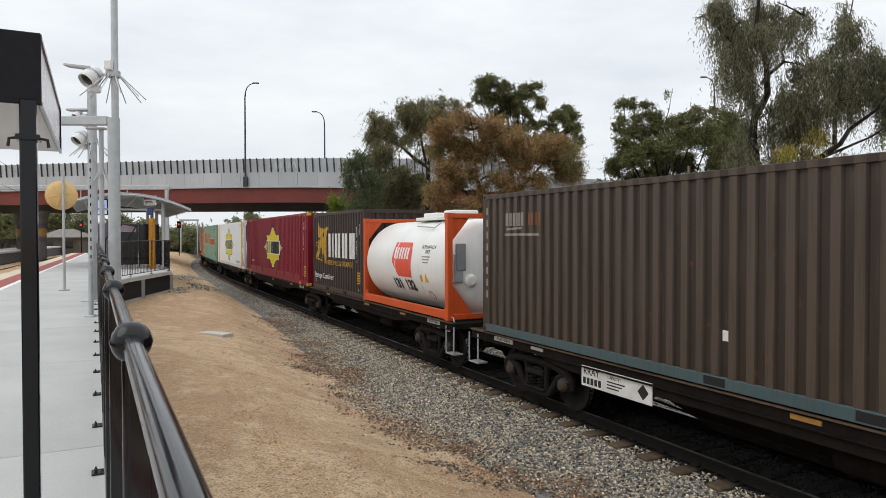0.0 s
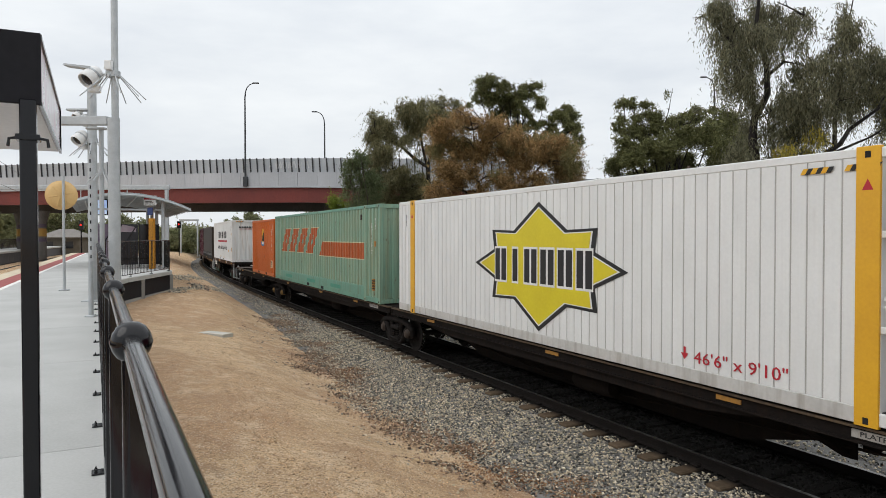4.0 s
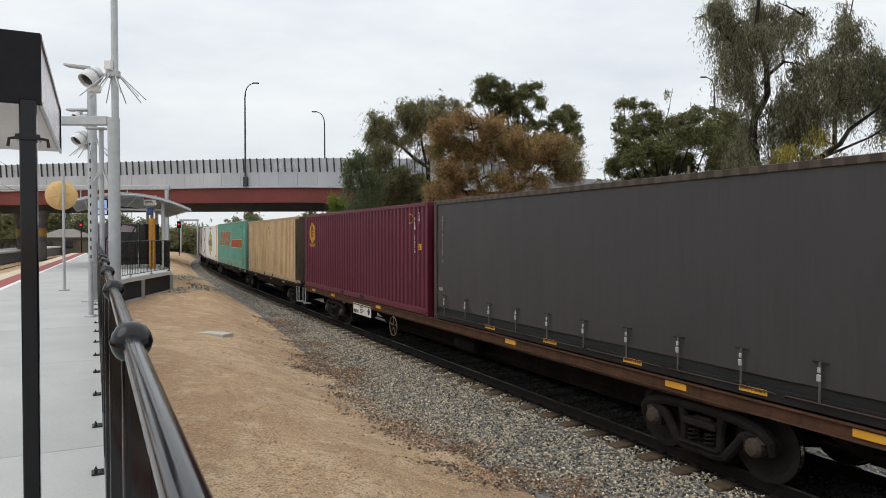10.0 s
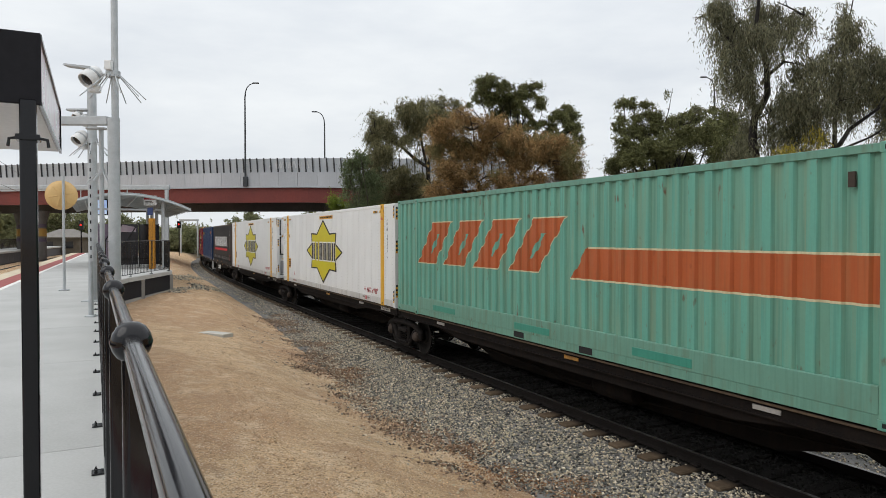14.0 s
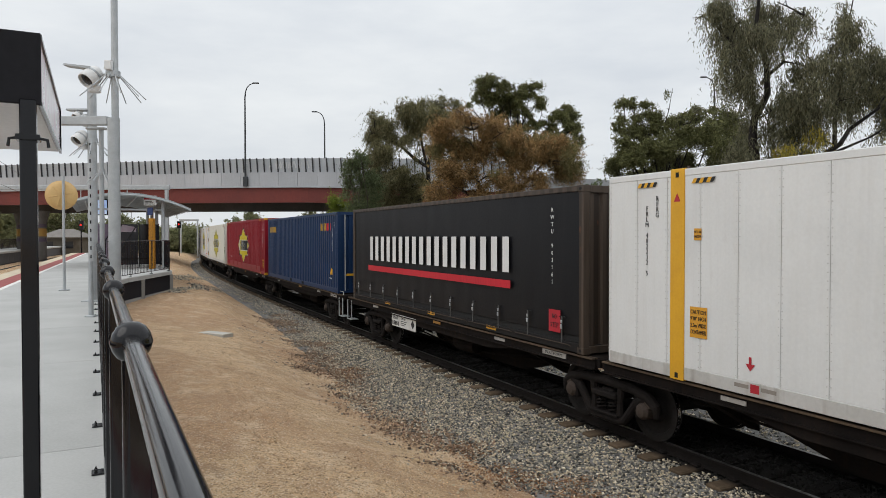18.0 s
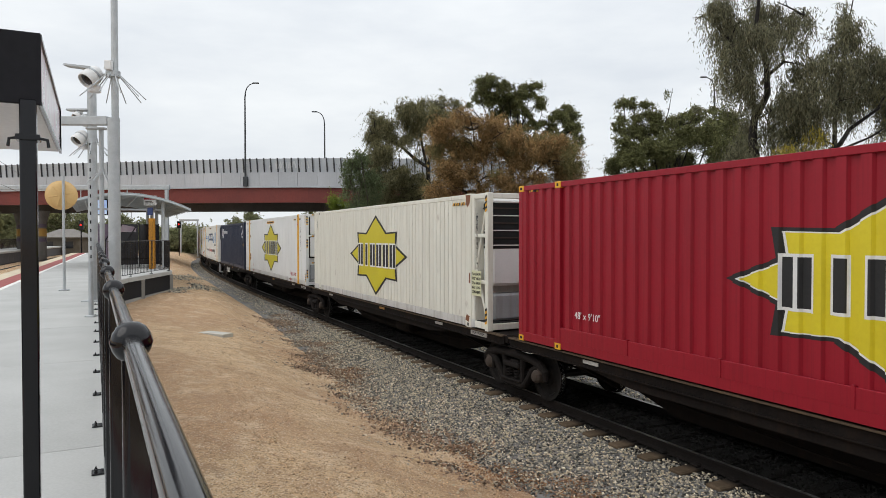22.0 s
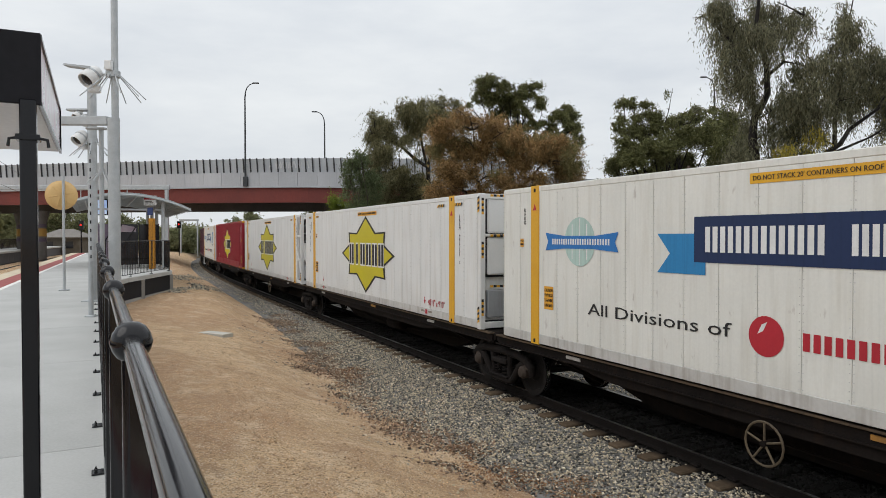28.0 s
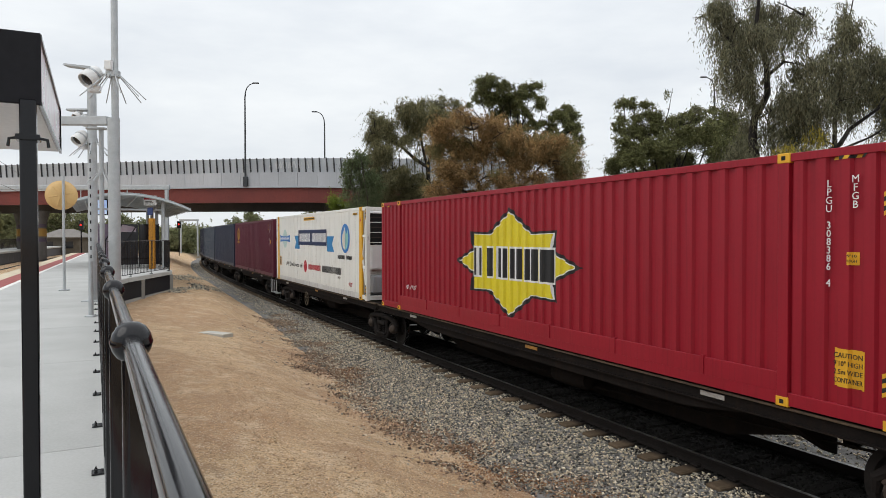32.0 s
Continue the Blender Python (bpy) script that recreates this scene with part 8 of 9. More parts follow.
def build_trees():
    up = [(along(22, (1357, 500), (1352, 420), (1340, 330), (1332, 250), (1335, 215), (1348, 172), (1345, 120), (1340, 60), (1338, -20)), 0.20, 0.05),
          (along(22, (1335, 215), (1322, 150), (1310, 118), (1290, 75), (1270, 45), (1240, 32)), 0.09, 0.015),
          (along(22, (1346, 150), (1358, 135), (1378, 115), (1384, 92), (1400, 65), (1420, 30)), 0.07, 0.015),
          (along(22, (1357, 500), (1325, 455), (1312, 400), (1318, 330), (1320, 270)), 0.14, 0.03),
          (along(22, (1352, 420), (1400, 340), (1440, 285), (1475, 258), (1510, 228), (1550, 195), (1580, 150)), 0.13, 0.03),
          (along(22, (1475, 258), (1485, 200), (1492, 130), (1503, 60), (1506, -10)), 0.07, 0.015),
          (along(22, (1440, 285), (1500, 262), (1540, 243), (1575, 225)), 0.06, 0.012)]
    tree("gum_tree", "tall weeping gum tree with grey-green drooping leaves by the road", (10.42, 22.0, GZ), (10.4, 22.0, 1.7), spread(BIG_LEFT + BIG_RIGHT + BIG_LOW, 22.0), 1.2, M_LF_GUM, M_BARK_DK, r=0.31, per=840, leaf=(0.14, 0.0195), droop=1.35, seed=3, hang=0.55, edge=0.3, boughs=up,
         extra=(M_LF_YELLOW, [45, 41, 53, 50, 51], 300, "yellowing leaf tufts"))
    tree("tree", "dense tree with dry rust-brown foliage behind the track", (3.0, 36.0, GZ), (3.0, 36.0, 2.6), spread(BROWN_T, 36.0), 1.5, M_LF_BROWN, r=0.3, per=370, leaf=(0.155, 0.027), droop=0.5, seed=5, hang=0.35, edge=0.3, boughs=[(along(36, (885, 430), (860, 380), (830, 345), (808, 325)), 0.15, 0.03), (along(36, (885, 430), (900, 370), (925, 330), (960, 290)), 0.14, 0.03), (along(36, (860, 380), (845, 325), (840, 270), (838, 230)), 0.1, 0.02)],
         extra=(M_LF_OLIVE, [1, 2, 6, 7, 9, 11, 12, 13, 14, 15, 16, 17, 18, 19, 20, 21, 22, 23], 150, "remaining olive leaves"))
    tree("gum_tree", "broad dark green gum tree behind the track", (-0.9, 44.0, GZ), (-0.9, 44.0, 6.0), spread(EUC_T, 44.0), 1.2, M_LF_EUC, M_BARK_DK, r=0.26, per=430, leaf=(0.17, 0.028), droop=1.1, seed=7, hang=0.45, edge=0.3,
         boughs=[(along(44, (759, 340), (757, 297), (735, 282), (712, 262), (690, 246), (668, 238)), 0.16, 0.03), (along(44, (757, 297), (748, 262), (742, 230), (738, 205)), 0.11, 0.02), (along(44, (757, 297), (768, 250), (775, 200)), 0.1, 0.02), (along(44, (759, 340), (715, 325), (690, 300), (678, 275)), 0.09, 0.02)])
    tree("shrub", "tall grey-green leafy shrub beside the bridge", (-4.8, 40.0, GZ), (-4.8, 40.0, 2.6), spread(BUSH_T, 40.0), 0.8, M_LF_GREEN, r=0.12, per=480, leaf=(0.12, 0.028), droop=0.3, seed=9, category="shrub")
    tree("tree", "high dark green tree rising behind the bridge", (6.0, 60.0, GZ), (6.0, 60.0, 9.0), spread(BACK_T, 60.0), 1.5, M_LF_DARK, M_BARK_DK, r=0.35, per=260, leaf=(0.19, 0.05), droop=0.3, seed=11, edge=0.15)
    tree("tree", "wide dark green shade tree across the road", (15.4, 45.0, GZ), (15.4, 45.0, 3.0), spread(MID_T, 45.0), 1.8, M_LF_DARK, M_BARK_DK, r=0.35, per=390, leaf=(0.175, 0.044), droop=0.4, seed=13, edge=0.2, extra=(M_LF_GUM, [11, 12, 14, 17, 18, 20, 21, 24], 90, "lighter hanging foliage"))
    small = lambda ls: [(x, z, r, r * 0.9) for x, z, r in ls]
    tree("tree", "small olive-green leafy tree at the roadside", (6.4, 29.5, GZ), (6.1, 29.5, 1.6), small([(5.6, 3.4, 0.8), (6.5, 3.8, 0.8), (7.2, 3.0, 0.7), (5.2, 2.6, 0.7), (6.3, 2.5, 0.8), (7.9, 3.3, 0.6), (5.0, 4.2, 0.7), (5.9, 1.6, 0.5)]), 0.7, M_LF_OLIVE, r=0.09, per=420, leaf=(0.11, 0.02), droop=0.3, seed=15)
    tree("shrub", "low yellow-green shrub under the bridge's edge", (-8.2, 52.0, GZ), (-8.2, 52.0, 3.6), small([(-8.0, 5.5, 0.7), (-7.5, 5.1, 0.6), (-8.3, 4.6, 0.7), (-7.4, 4.1, 0.7)]), 0.5, M_LF_LIME, r=0.08, per=300, leaf=(0.16, 0.04), droop=0.1, seed=17, category="shrub")
    tree("shrub", "thin dark shrub in front of the chain-link fence", (9.5, 23.1, GZ), (9.5, 23.1, 0.3), small([(9.3, 0.7, 0.45), (9.7, 1.0, 0.45), (9.5, 1.35, 0.35), (9.9, 0.6, 0.35), (9.0, 0.9, 0.3)]), 0.3, M_LF_GREEN, r=0.03, per=800, leaf=(0.09, 0.012), droop=-0.4, seed=19, category="shrub", hang=0.2)
    tree("shrub", "dense dark shrub behind the chain-link fence", (13.6, 21.5, GZ), (13.6, 21.5, 0.5), small([(12.6, 0.7, 0.7), (13.4, 1.0, 0.8), (14.2, 0.9, 0.8), (15.0, 1.1, 0.9), (13.9, 1.7, 0.6), (12.9, 1.4, 0.5)]), 0.5, M_LF_SHRUB, r=0.06, per=1100, leaf=(0.10, 0.018), droop=-0.1, seed=21, category="shrub", hang=0.25)
    tree("shrub", "tangled dark shrub along the chain-link fence", (11.9, 20.9, GZ), (11.9, 20.9, 0.4), small([(11.3, 0.5, 0.5), (11.9, 0.9, 0.6), (12.5, 0.6, 0.6), (12.2, 1.25, 0.4), (13.1, 0.8, 0.6), (11.0, 1.0, 0.35)]), 0.4, M_LF_SHRUB, r=0.05, per=1200, leaf=(0.10, 0.017), droop=-0.2, seed=22, category="shrub", hang=0.25)
    tree("shrub", "tangled dark shrub along the chain-link fence", (14.2, 17.9, GZ), (14.2, 17.9, 0.4), small([(13.6, 0.6, 0.6), (14.3, 0.9, 0.7), (15.0, 0.7, 0.7), (14.6, 1.4, 0.5), (13.9, 1.2, 0.4)]), 0.4, M_LF_SHRUB, r=0.05, per=1200, leaf=(0.10, 0.017), droop=-0.2, seed=23, category="shrub", hang=0.25)
    # distant trees beyond the bridge and behind the stations
    spots = [(-44, 150, 9, 31), (-36, 155, 5.5, 32), (-28, 160, 9.5, 33), (-20, 165, 8, 34), (-50, 135, 5.2, 35), (-12, 150, 8, 36), (24, 95, 9, 37), (36, 100, 10, 38), (48, 105, 9, 39), (-66, 120, 10, 40), (-76, 118, 9, 41), (-88, 125, 11, 42), (-98, 120, 9, 43), (12, 110, 9, 44), (0, 120, 9, 45), (-62, 125, 7, 46), (-56, 122, 6.5, 47), (-70, 122, 7.5, 48), (-52, 120, 5.2, 49), (-47, 118, 4.4, 50), (-80, 126, 7, 51), (9.5, 54, 6.5, 52), (15, 57, 7.5, 53), (20.5, 55, 7, 54)]
    for x, y, h, sd in spots:
        rg = random.Random(sd)
        lob = [(x + rg.uniform(-3.2, 3.2), h * rg.uniform(0.3, 0.85), rg.uniform(1.4, 2.3), rg.uniform(1.0, 1.7)) for _ in range(9)]
        tree("tree", "distant rounded green tree beyond the bridge", (x, y, 0), (x, y, h * 0.35), lob, 2.0, M_LF_FAR if x < -44 else rg.choice([M_LF_DARK, M_LF_FAR, M_LF_GREEN]), r=0.3, per=15, leaf=(0.38, 0.14), droop=0.2, seed=sd, hang=0.7, group="distant trees")


def grass():
    rng = np.random.default_rng(4)
    n = 60000
    # along the far verge, thickest near the gum tree
    a = np.where(rng.random(n) < 0.7, rng.uniform(-9, 6, n), rng.uniform(5, 20, n))
    off = 5.8 + 4.6 * rng.random(n)
    xy = np.array([on_track(float(q), float(w)) for q, w in zip(a, off)])
    patch = np.sin(xy[:, 0] * 0.9) + np.sin(xy[:, 1] * 0.7 + 1.3) + rng.normal(0, 0.8, n)
    near = (a < 5.5)
    keep = (patch > -0.9) & near | (patch > 1.3)
    xy = xy[keep]
    k = len(xy)
    z = ground_z(xy[:, 0], xy[:, 1])
    h = rng.uniform(0.10, 0.40, k)
    d = rng.uniform(0, 6.283, k)
    lean = rng.uniform(0.0, 0.14, k)
    w = 0.011
    p = np.stack([xy[:, 0], xy[:, 1], z], 1)
    sx = np.stack([np.cos(d) * w, np.sin(d) * w, np.zeros(k)], 1)
    tip = p + np.stack([-np.sin(d) * lean, np.cos(d) * lean, h], 1)
    mid = p + np.stack([-np.sin(d) * lean * 0.3, np.cos(d) * lean * 0.3, h * 0.6], 1)
    V = np.stack([p - sx, p + sx, mid + sx * 0.7, tip], 1).reshape(-1, 3)
    me = np_mesh("grass", V, np.arange(len(V)).reshape(-1, 4))
    me.materials.append(M_GRASS)
    tagged(new("grass", me), "lush green weeds and grass along the far verge", "grass", kind="stuff")


build_trees()
grass()


# ---- across the track: fence, road, park ----
RD, RN = Vector((0.46, -0.888)), Vector((0.888, 0.46))


def rd(t, lat):
    """A point t metres along the road (towards the camera), lat metres across it."""
    p = RD * t + RN * lat
    return p.x, p.y


def sheet(name, t0, t1, l0, l1, z, material, label, category, kind="structure", th=0.3):
    q = [rd(t0, l0), rd(t1, l0), rd(t1, l1), rd(t0, l1)]
    g = Geo().add([(x, y, z) for x, y in q] + [(x, y, z - th) for x, y in q], [(0, 1, 2, 3), (7, 6, 5, 4), (0, 4, 5, 1), (1, 5, 6, 2), (2, 6, 7, 3), (3, 7, 4, 0)])
    return tagged(part(name, fix(g.mesh(name)), material), label, category, kind=kind)


def build_road():
    sheet("road", -130, 30, 19.4, 25.9, -0.14, M_ASPHALT, "grey asphalt road beside the railway", "road")
    k = mat("pale_kerb", (0.55, 0.54, 0.50), (0.45, 0.44, 0.41), rough=0.9)
    sheet("kerb", -130, 30, 25.9, 26.15, 0.0, k, "pale concrete kerb", "kerb")
    sheet("kerb", -130, 30, 19.2, 19.4, -0.08, k, "pale concrete edge strip along the road", "kerb")
    sheet("pavement", -130, 30, 26.15, 28.2, -0.005, mat("pale_footpath", (0.48, 0.45, 0.39), (0.38, 0.36, 0.31), rough=0.9, s1=0.8), "pale concrete footpath beyond the road", "pavement")
    # park ground darkened: shade under the gum tree is painted into its colour
    sheet("lawn", -90, 30, 28.2, 60, -0.04, mat("park_ground", (0.06, 0.075, 0.03), (0.085, 0.06, 0.04), rough=0.95, s1=0.35, s2=20, bump=0.4, depth=0.03), "patchy green-brown park lawn, tree shade put into its colour", "lawn")
    # park railing
    f = thing("park_railing", "low black metal picket railing along the park", "railing")
    pm = Geo().box(-0.012, 0.012, -0.012, 0.012, 0, 1.15).mesh("picket")
    pm.materials.append(M_BLACK)
    post = Geo().box(-0.03, 0.03, -0.03, 0.03, 0, 1.25).mesh("post")
    post.materials.append(M_BLACK)
    for i in range(230):
        t = -46 + i * 0.14
        x, y = rd(t, 28.1)
        if i % 16 == 0:
            part("post", post, M_BLACK, f, m=pose(x, y, 0))
            part("top_bar", Geo().tube((*rd(t, 28.1), 1.1), (*rd(t + 2.24, 28.1), 1.1), 0.018, n=6), M_BLACK, f)
            part("bottom_bar", Geo().tube((*rd(t, 28.1), 0.15), (*rd(t + 2.24, 28.1), 0.15), 0.018, n=6), M_BLACK, f)
        else:
            part("picket", pm, M_BLACK, f, m=pose(x, y, 0))
    for (t, lat, w, h, m_, lb) in ((-25.6, 28.75, 0.62, 1.5, mat("pale_grey_steel", (0.42, 0.46, 0.46), rough=0.6), "pale grey steel service cabinet by the footpath"), (-24.9, 29.6, 0.75, 1.75, mat("dark_green_steel", (0.03, 0.09, 0.06), rough=0.6), "dark green steel service cabinet by the footpath")):
        x, y = rd(t, lat)
        c = thing("service_cabinet", lb, "cabinet", "service cabinets", m=pose(x, y, -0.04, 0, 0, -27))
        part("body", Geo().box(-w / 2, w / 2, -0.3, 0.3, 0.08, h, 0.02), m_, c)
        part("plinth", Geo().box(-w / 2 - 0.03, w / 2 + 0.03, -0.33, 0.33, 0, 0.08), M_CONC_DK, c)
        part("lid", Geo().box(-w / 2 - 0.03, w / 2 + 0.03, -0.34, 0.34, h, h + 0.05, 0.015), m_, c)
        for k in range(5):
            part("rib", Geo().box(-w / 2 + 0.08 + k * (w - 0.16) / 4 - 0.012, -w / 2 + 0.08 + k * (w - 0.16) / 4 + 0.012, -0.312, -0.29, 0.12, h - 0.05), m_, c)
    # climbing logs in the park
    M_LOG = mat("stripped_log", (0.34, 0.16, 0.08), (0.22, 0.10, 0.05), rough=0.85, s1=2, s2=12, bump=0.3)
    rg = random.Random(12)
    for k in range(26):
        t, lat = rg.uniform(-27, -9), rg.uniform(29.8, 35)
        x, y = rd(t, lat)
        d = Vector((rg.uniform(-1, 1), rg.uniform(-1, 1), rg.uniform(-0.15, 0.75))).normalized() * rg.uniform(1.0, 2.6)
        z0 = 0.08
        lg = part("climbing_log", Geo().path([(x, y, z0 if d.z > 0 else z0 - d.z), (x + d.x * 0.5, y + d.y * 0.5, (z0 if d.z > 0 else z0 - d.z) + d.z * 0.5 + 0.05), (x + d.x, y + d.y, (z0 if d.z > 0 else z0 - d.z) + d.z)], [0.13, 0.12, 0.09], 10), M_LOG, smooth=True)
        tagged(lg, "reddish-brown stripped log of the park's climbing frame", "log", "climbing logs")
    # stobie pole beside the road
    x, y = rd(-25.1, 27.0)
    p = thing("utility_pole", "tall slim steel and concrete utility pole on the footpath", "pole", m=pose(x, y, -0.02, 0, 0, -27))
    g = Geo().prism([(-0.09, 0), (0.09, 0), (0.045, 6.75), (-0.045, 6.75)], "y", -0.05, 0.05)
    part("concrete_core", fix(g.mesh("concrete_core")), mat("pale_pole_concrete", (0.27, 0.22, 0.18), rough=0.9), p)
    for s in (-1, 1):
        g = Geo().prism([(s * 0.09, 0), (s * 0.125, 0), (s * 0.07, 6.75), (s * 0.045, 6.75)][::s], "y", -0.065, 0.065)
        part("steel_channel", fix(g.mesh("steel_channel")), mat("rusty_channel", (0.085, 0.05, 0.035), rough=0.8), p)
    # pedestrian warning sign
    x, y = 8.05, 25.9
    s = thing("warning_sign", "fluorescent yellow diamond pedestrian crossing sign on a grey post", "road sign", m=pose(x, y, GZ, 0, 0, 17))
    part("post", Geo().tube((0, 0, -0.1), (0, 0, 2.75), 0.032, n=10), M_GALV, s, smooth=True)
    bd = part("board", Geo().prism([(0, 1.9), (0.47, 2.42), (0, 2.94), (-0.47, 2.42)], "y", -0.05, -0.038), mat("fluorescent_yellow", (0.62, 0.74, 0.02), rough=0.4), s)
    fix(bd.data)
    ring = [(0.21 * math.cos(k * math.pi / 12), -0.054, 2.30 + 0.21 * math.sin(k * math.pi / 12)) for k in range(25)]
    part("ring_mark", Geo().path(ring, 0.012, 5), M_INK, bd)
    for sx in (-1, 1):
        g = Geo().prism([(sx * 0.15, 2.18), (sx * 0.07, 2.18), (sx * 0.02, 2.42), (sx * 0.06, 2.42)][::-sx], "y", -0.056, -0.05)
        part("stripe_mark", fix(g.mesh("stripe_mark")), M_INK, bd)
    g = Geo().prism([(-0.035, 2.56), (0.035, 2.56), (0.035, 2.67), (0.1, 2.67), (0, 2.80), (-0.1, 2.67), (-0.035, 2.67)], "y", -0.056, -0.05)
    part("arrow_mark", fix(g.mesh("arrow_mark")), M_INK, bd)
    # chain-link fence
    posts = [(-7.5, 43.5), (-4.9, 40.3), (-2.7, 37.4), (-0.5, 34.5), (1.6, 31.8), (3.8, 29.2), (6.0, 26.7), (8.3, 24.2), (10.35, 21.2), (12.5, 18.6), (14.7, 15.9), (16.9, 13.2)]
    cl = thing("chain_link_fence", "grey chain-link fence with angled barbed-wire arms along the track", "fence")
    for i, (px, py) in enumerate(posts):
        part("post", Geo().path([(px, py, GZ - 0.15), (px, py, GZ + 1.75), (px - 0.16, py - 0.13, GZ + 2.05)], 0.024, 8), M_GALV, cl, smooth=True)
        if i + 1 < len(posts):
            qx, qy = posts[i + 1]
            d = Vector((qx - px, qy - py, 0))
            L = d.length
            d.normalize()
            g = Geo()
            H = 1.7
            st = 0.11
            k = -H
            while k < L:
                for sgn in (1, -1):
                    a0, z0, a1, z1 = k, 0.0, k + H, H
                    if a0 < 0: z0, a0 = -a0, 0.0
                    if a1 > L: z1, a1 = H - (a1 - L), L
                    if a1 > a0 + 0.02:
                        if sgn < 0:
                            z0, z1 = H - z0, H - z1
                        g.tube((px + d.x * a0, py + d.y * a0, GZ + 0.05 + z0), (px + d.x * a1, py + d.y * a1, GZ + 0.05 + z1), 0.0017, n=3, caps=False)
                k += st
            part("wire_mesh", g, mat("dull_fence_wire", (0.16, 0.165, 0.165), rough=0.7, metal=0.2), cl, "galvanised diamond wire mesh")
            for z, o in ((1.78, 0.0), (1.9, 0.5), (2.05, 1.0)):
                part("strand", Geo().tube((px - 0.16 * o, py - 0.13 * o, GZ + z), (qx - 0.16 * o, qy - 0.13 * o, GZ + z), 0.004, n=4), M_GALV, cl)
    # buildings past the bridge
    M_BLD = mat("charcoal_cladding", (0.05, 0.052, 0.058), (0.035, 0.036, 0.04), rough=0.6, s1=0.3, s2=6)
    M_GLS = mat("dark_glass", (0.03, 0.035, 0.04), rough=0.08, spec=0.8, bump=0)
    b = thing("building", "dark glass-fronted building beyond the bridge", "building", m=pose(64, 96, 0, 0, 0, -12))
    part("wall", Geo().box(-18, 18, 0, 10, -0.3, 5.6, 0.05), M_BLD, b)
    part("roof", Geo().box(-18.3, 18.3, -0.6, 10.3, 5.6, 5.95, 0.05), M_BLD, b)
    for i in range(14):
        w = part("window", Geo().box(-17.4 + i * 2.5, -15.3 + i * 2.5, -0.06, 0.02, 0.5, 4.6), M_GLS, b)
        part("frame", Geo().box(-17.45 + i * 2.5, -17.32 + i * 2.5, -0.12, 0.0, 0.4, 4.7), M_BLACK, w)
        part("transom", Geo().box(-17.4 + i * 2.5, -15.3 + i * 2.5, -0.1, 0.0, 2.9, 3.02), M_BLACK, w)
    h = thing("house", "low house with pale roof across the passenger lines", "house", m=pose(-80, 145, 0, 0, 0, 20))
    part("wall", Geo().box(-9, 9, -5, 5, -0.3, 3.2), mat("cream_render", (0.45, 0.40, 0.32), rough=0.9), h)
    g = Geo().add([(-9.6, -5.6, 3.1), (9.6, -5.6, 3.1), (9.6, 5.6, 3.1), (-9.6, 5.6, 3.1), (-4.5, 0, 5.6), (4.5, 0, 5.6)], [(0, 1, 5, 4), (1, 2, 5), (2, 3, 4, 5), (3, 0, 4), (3, 2, 1, 0)])
    part("roof", g, mat("tan_roof", (0.28, 0.22, 0.15), rough=0.8), h)
    for x in (-6, -2, 3, 6.5):
        part("window", Geo().box(x - 0.8, x + 0.8, -5.06, -4.98, 1.0, 2.3), M_GLS, h)


# ---- on the platform ----
def spikes(parent, at, r, n=9, ln=0.55):
    for k in range(n):
        a = k * 2 * math.pi / n + 0.35
        part("spike", Geo().tube((at[0] + r * math.cos(a), at[1] + r * math.sin(a), at[2]), (at[0] + (r + ln * 0.75) * math.cos(a), at[1] + (r + ln * 0.75) * math.sin(a), at[2] - ln * 0.72), 0.011, n=6), M_GALV, parent)
    part("spike_collar", Geo().lathe([(r + 0.02, -0.06), (r + 0.02, 0.06)], 16, at=at), M_GALV, parent)


def dome_camera(parent, x, y, z, s=1.0, turn=-25):
    """A turret camera: white cup tilted down and outwards, dark lens in its mouth, bracket behind."""
    m = pose(x, y, z, -48, 0, turn)
    b = part("camera_housing", Geo().lathe([(0.02 * s, 0.20 * s), (0.12 * s, 0.19 * s), (0.165 * s, 0.12 * s), (0.175 * s, -0.14 * s), (0.16 * s, -0.17 * s), (0.145 * s, -0.17 * s), (0.14 * s, -0.10 * s)][::-1], 24), M_WHITE, parent, "white turret security camera", m=m, smooth=True)
    part("lens", Geo().lathe([(0.01 * s, -0.135 * s), (0.08 * s, -0.13 * s), (0.142 * s, -0.105 * s)], 20), mat("smoked_dome", (0.015, 0.015, 0.018), rough=0.1, bump=0), b, smooth=True)
    part("band", Geo().lathe([(0.178 * s, 0.05 * s), (0.182 * s, 0.03 * s), (0.178 * s, 0.01 * s)], 24), M_GALV, b, smooth=True)
    part("mount", Geo().lathe([(0.11 * s, -0.12 * s), (0.13 * s, -0.02 * s), (0.06 * s, 0.05 * s)][::-1], 16, at=(x + 0.02, y + 0.08, z - 0.17 * s)), M_WHITE, parent, smooth=True)
    return b


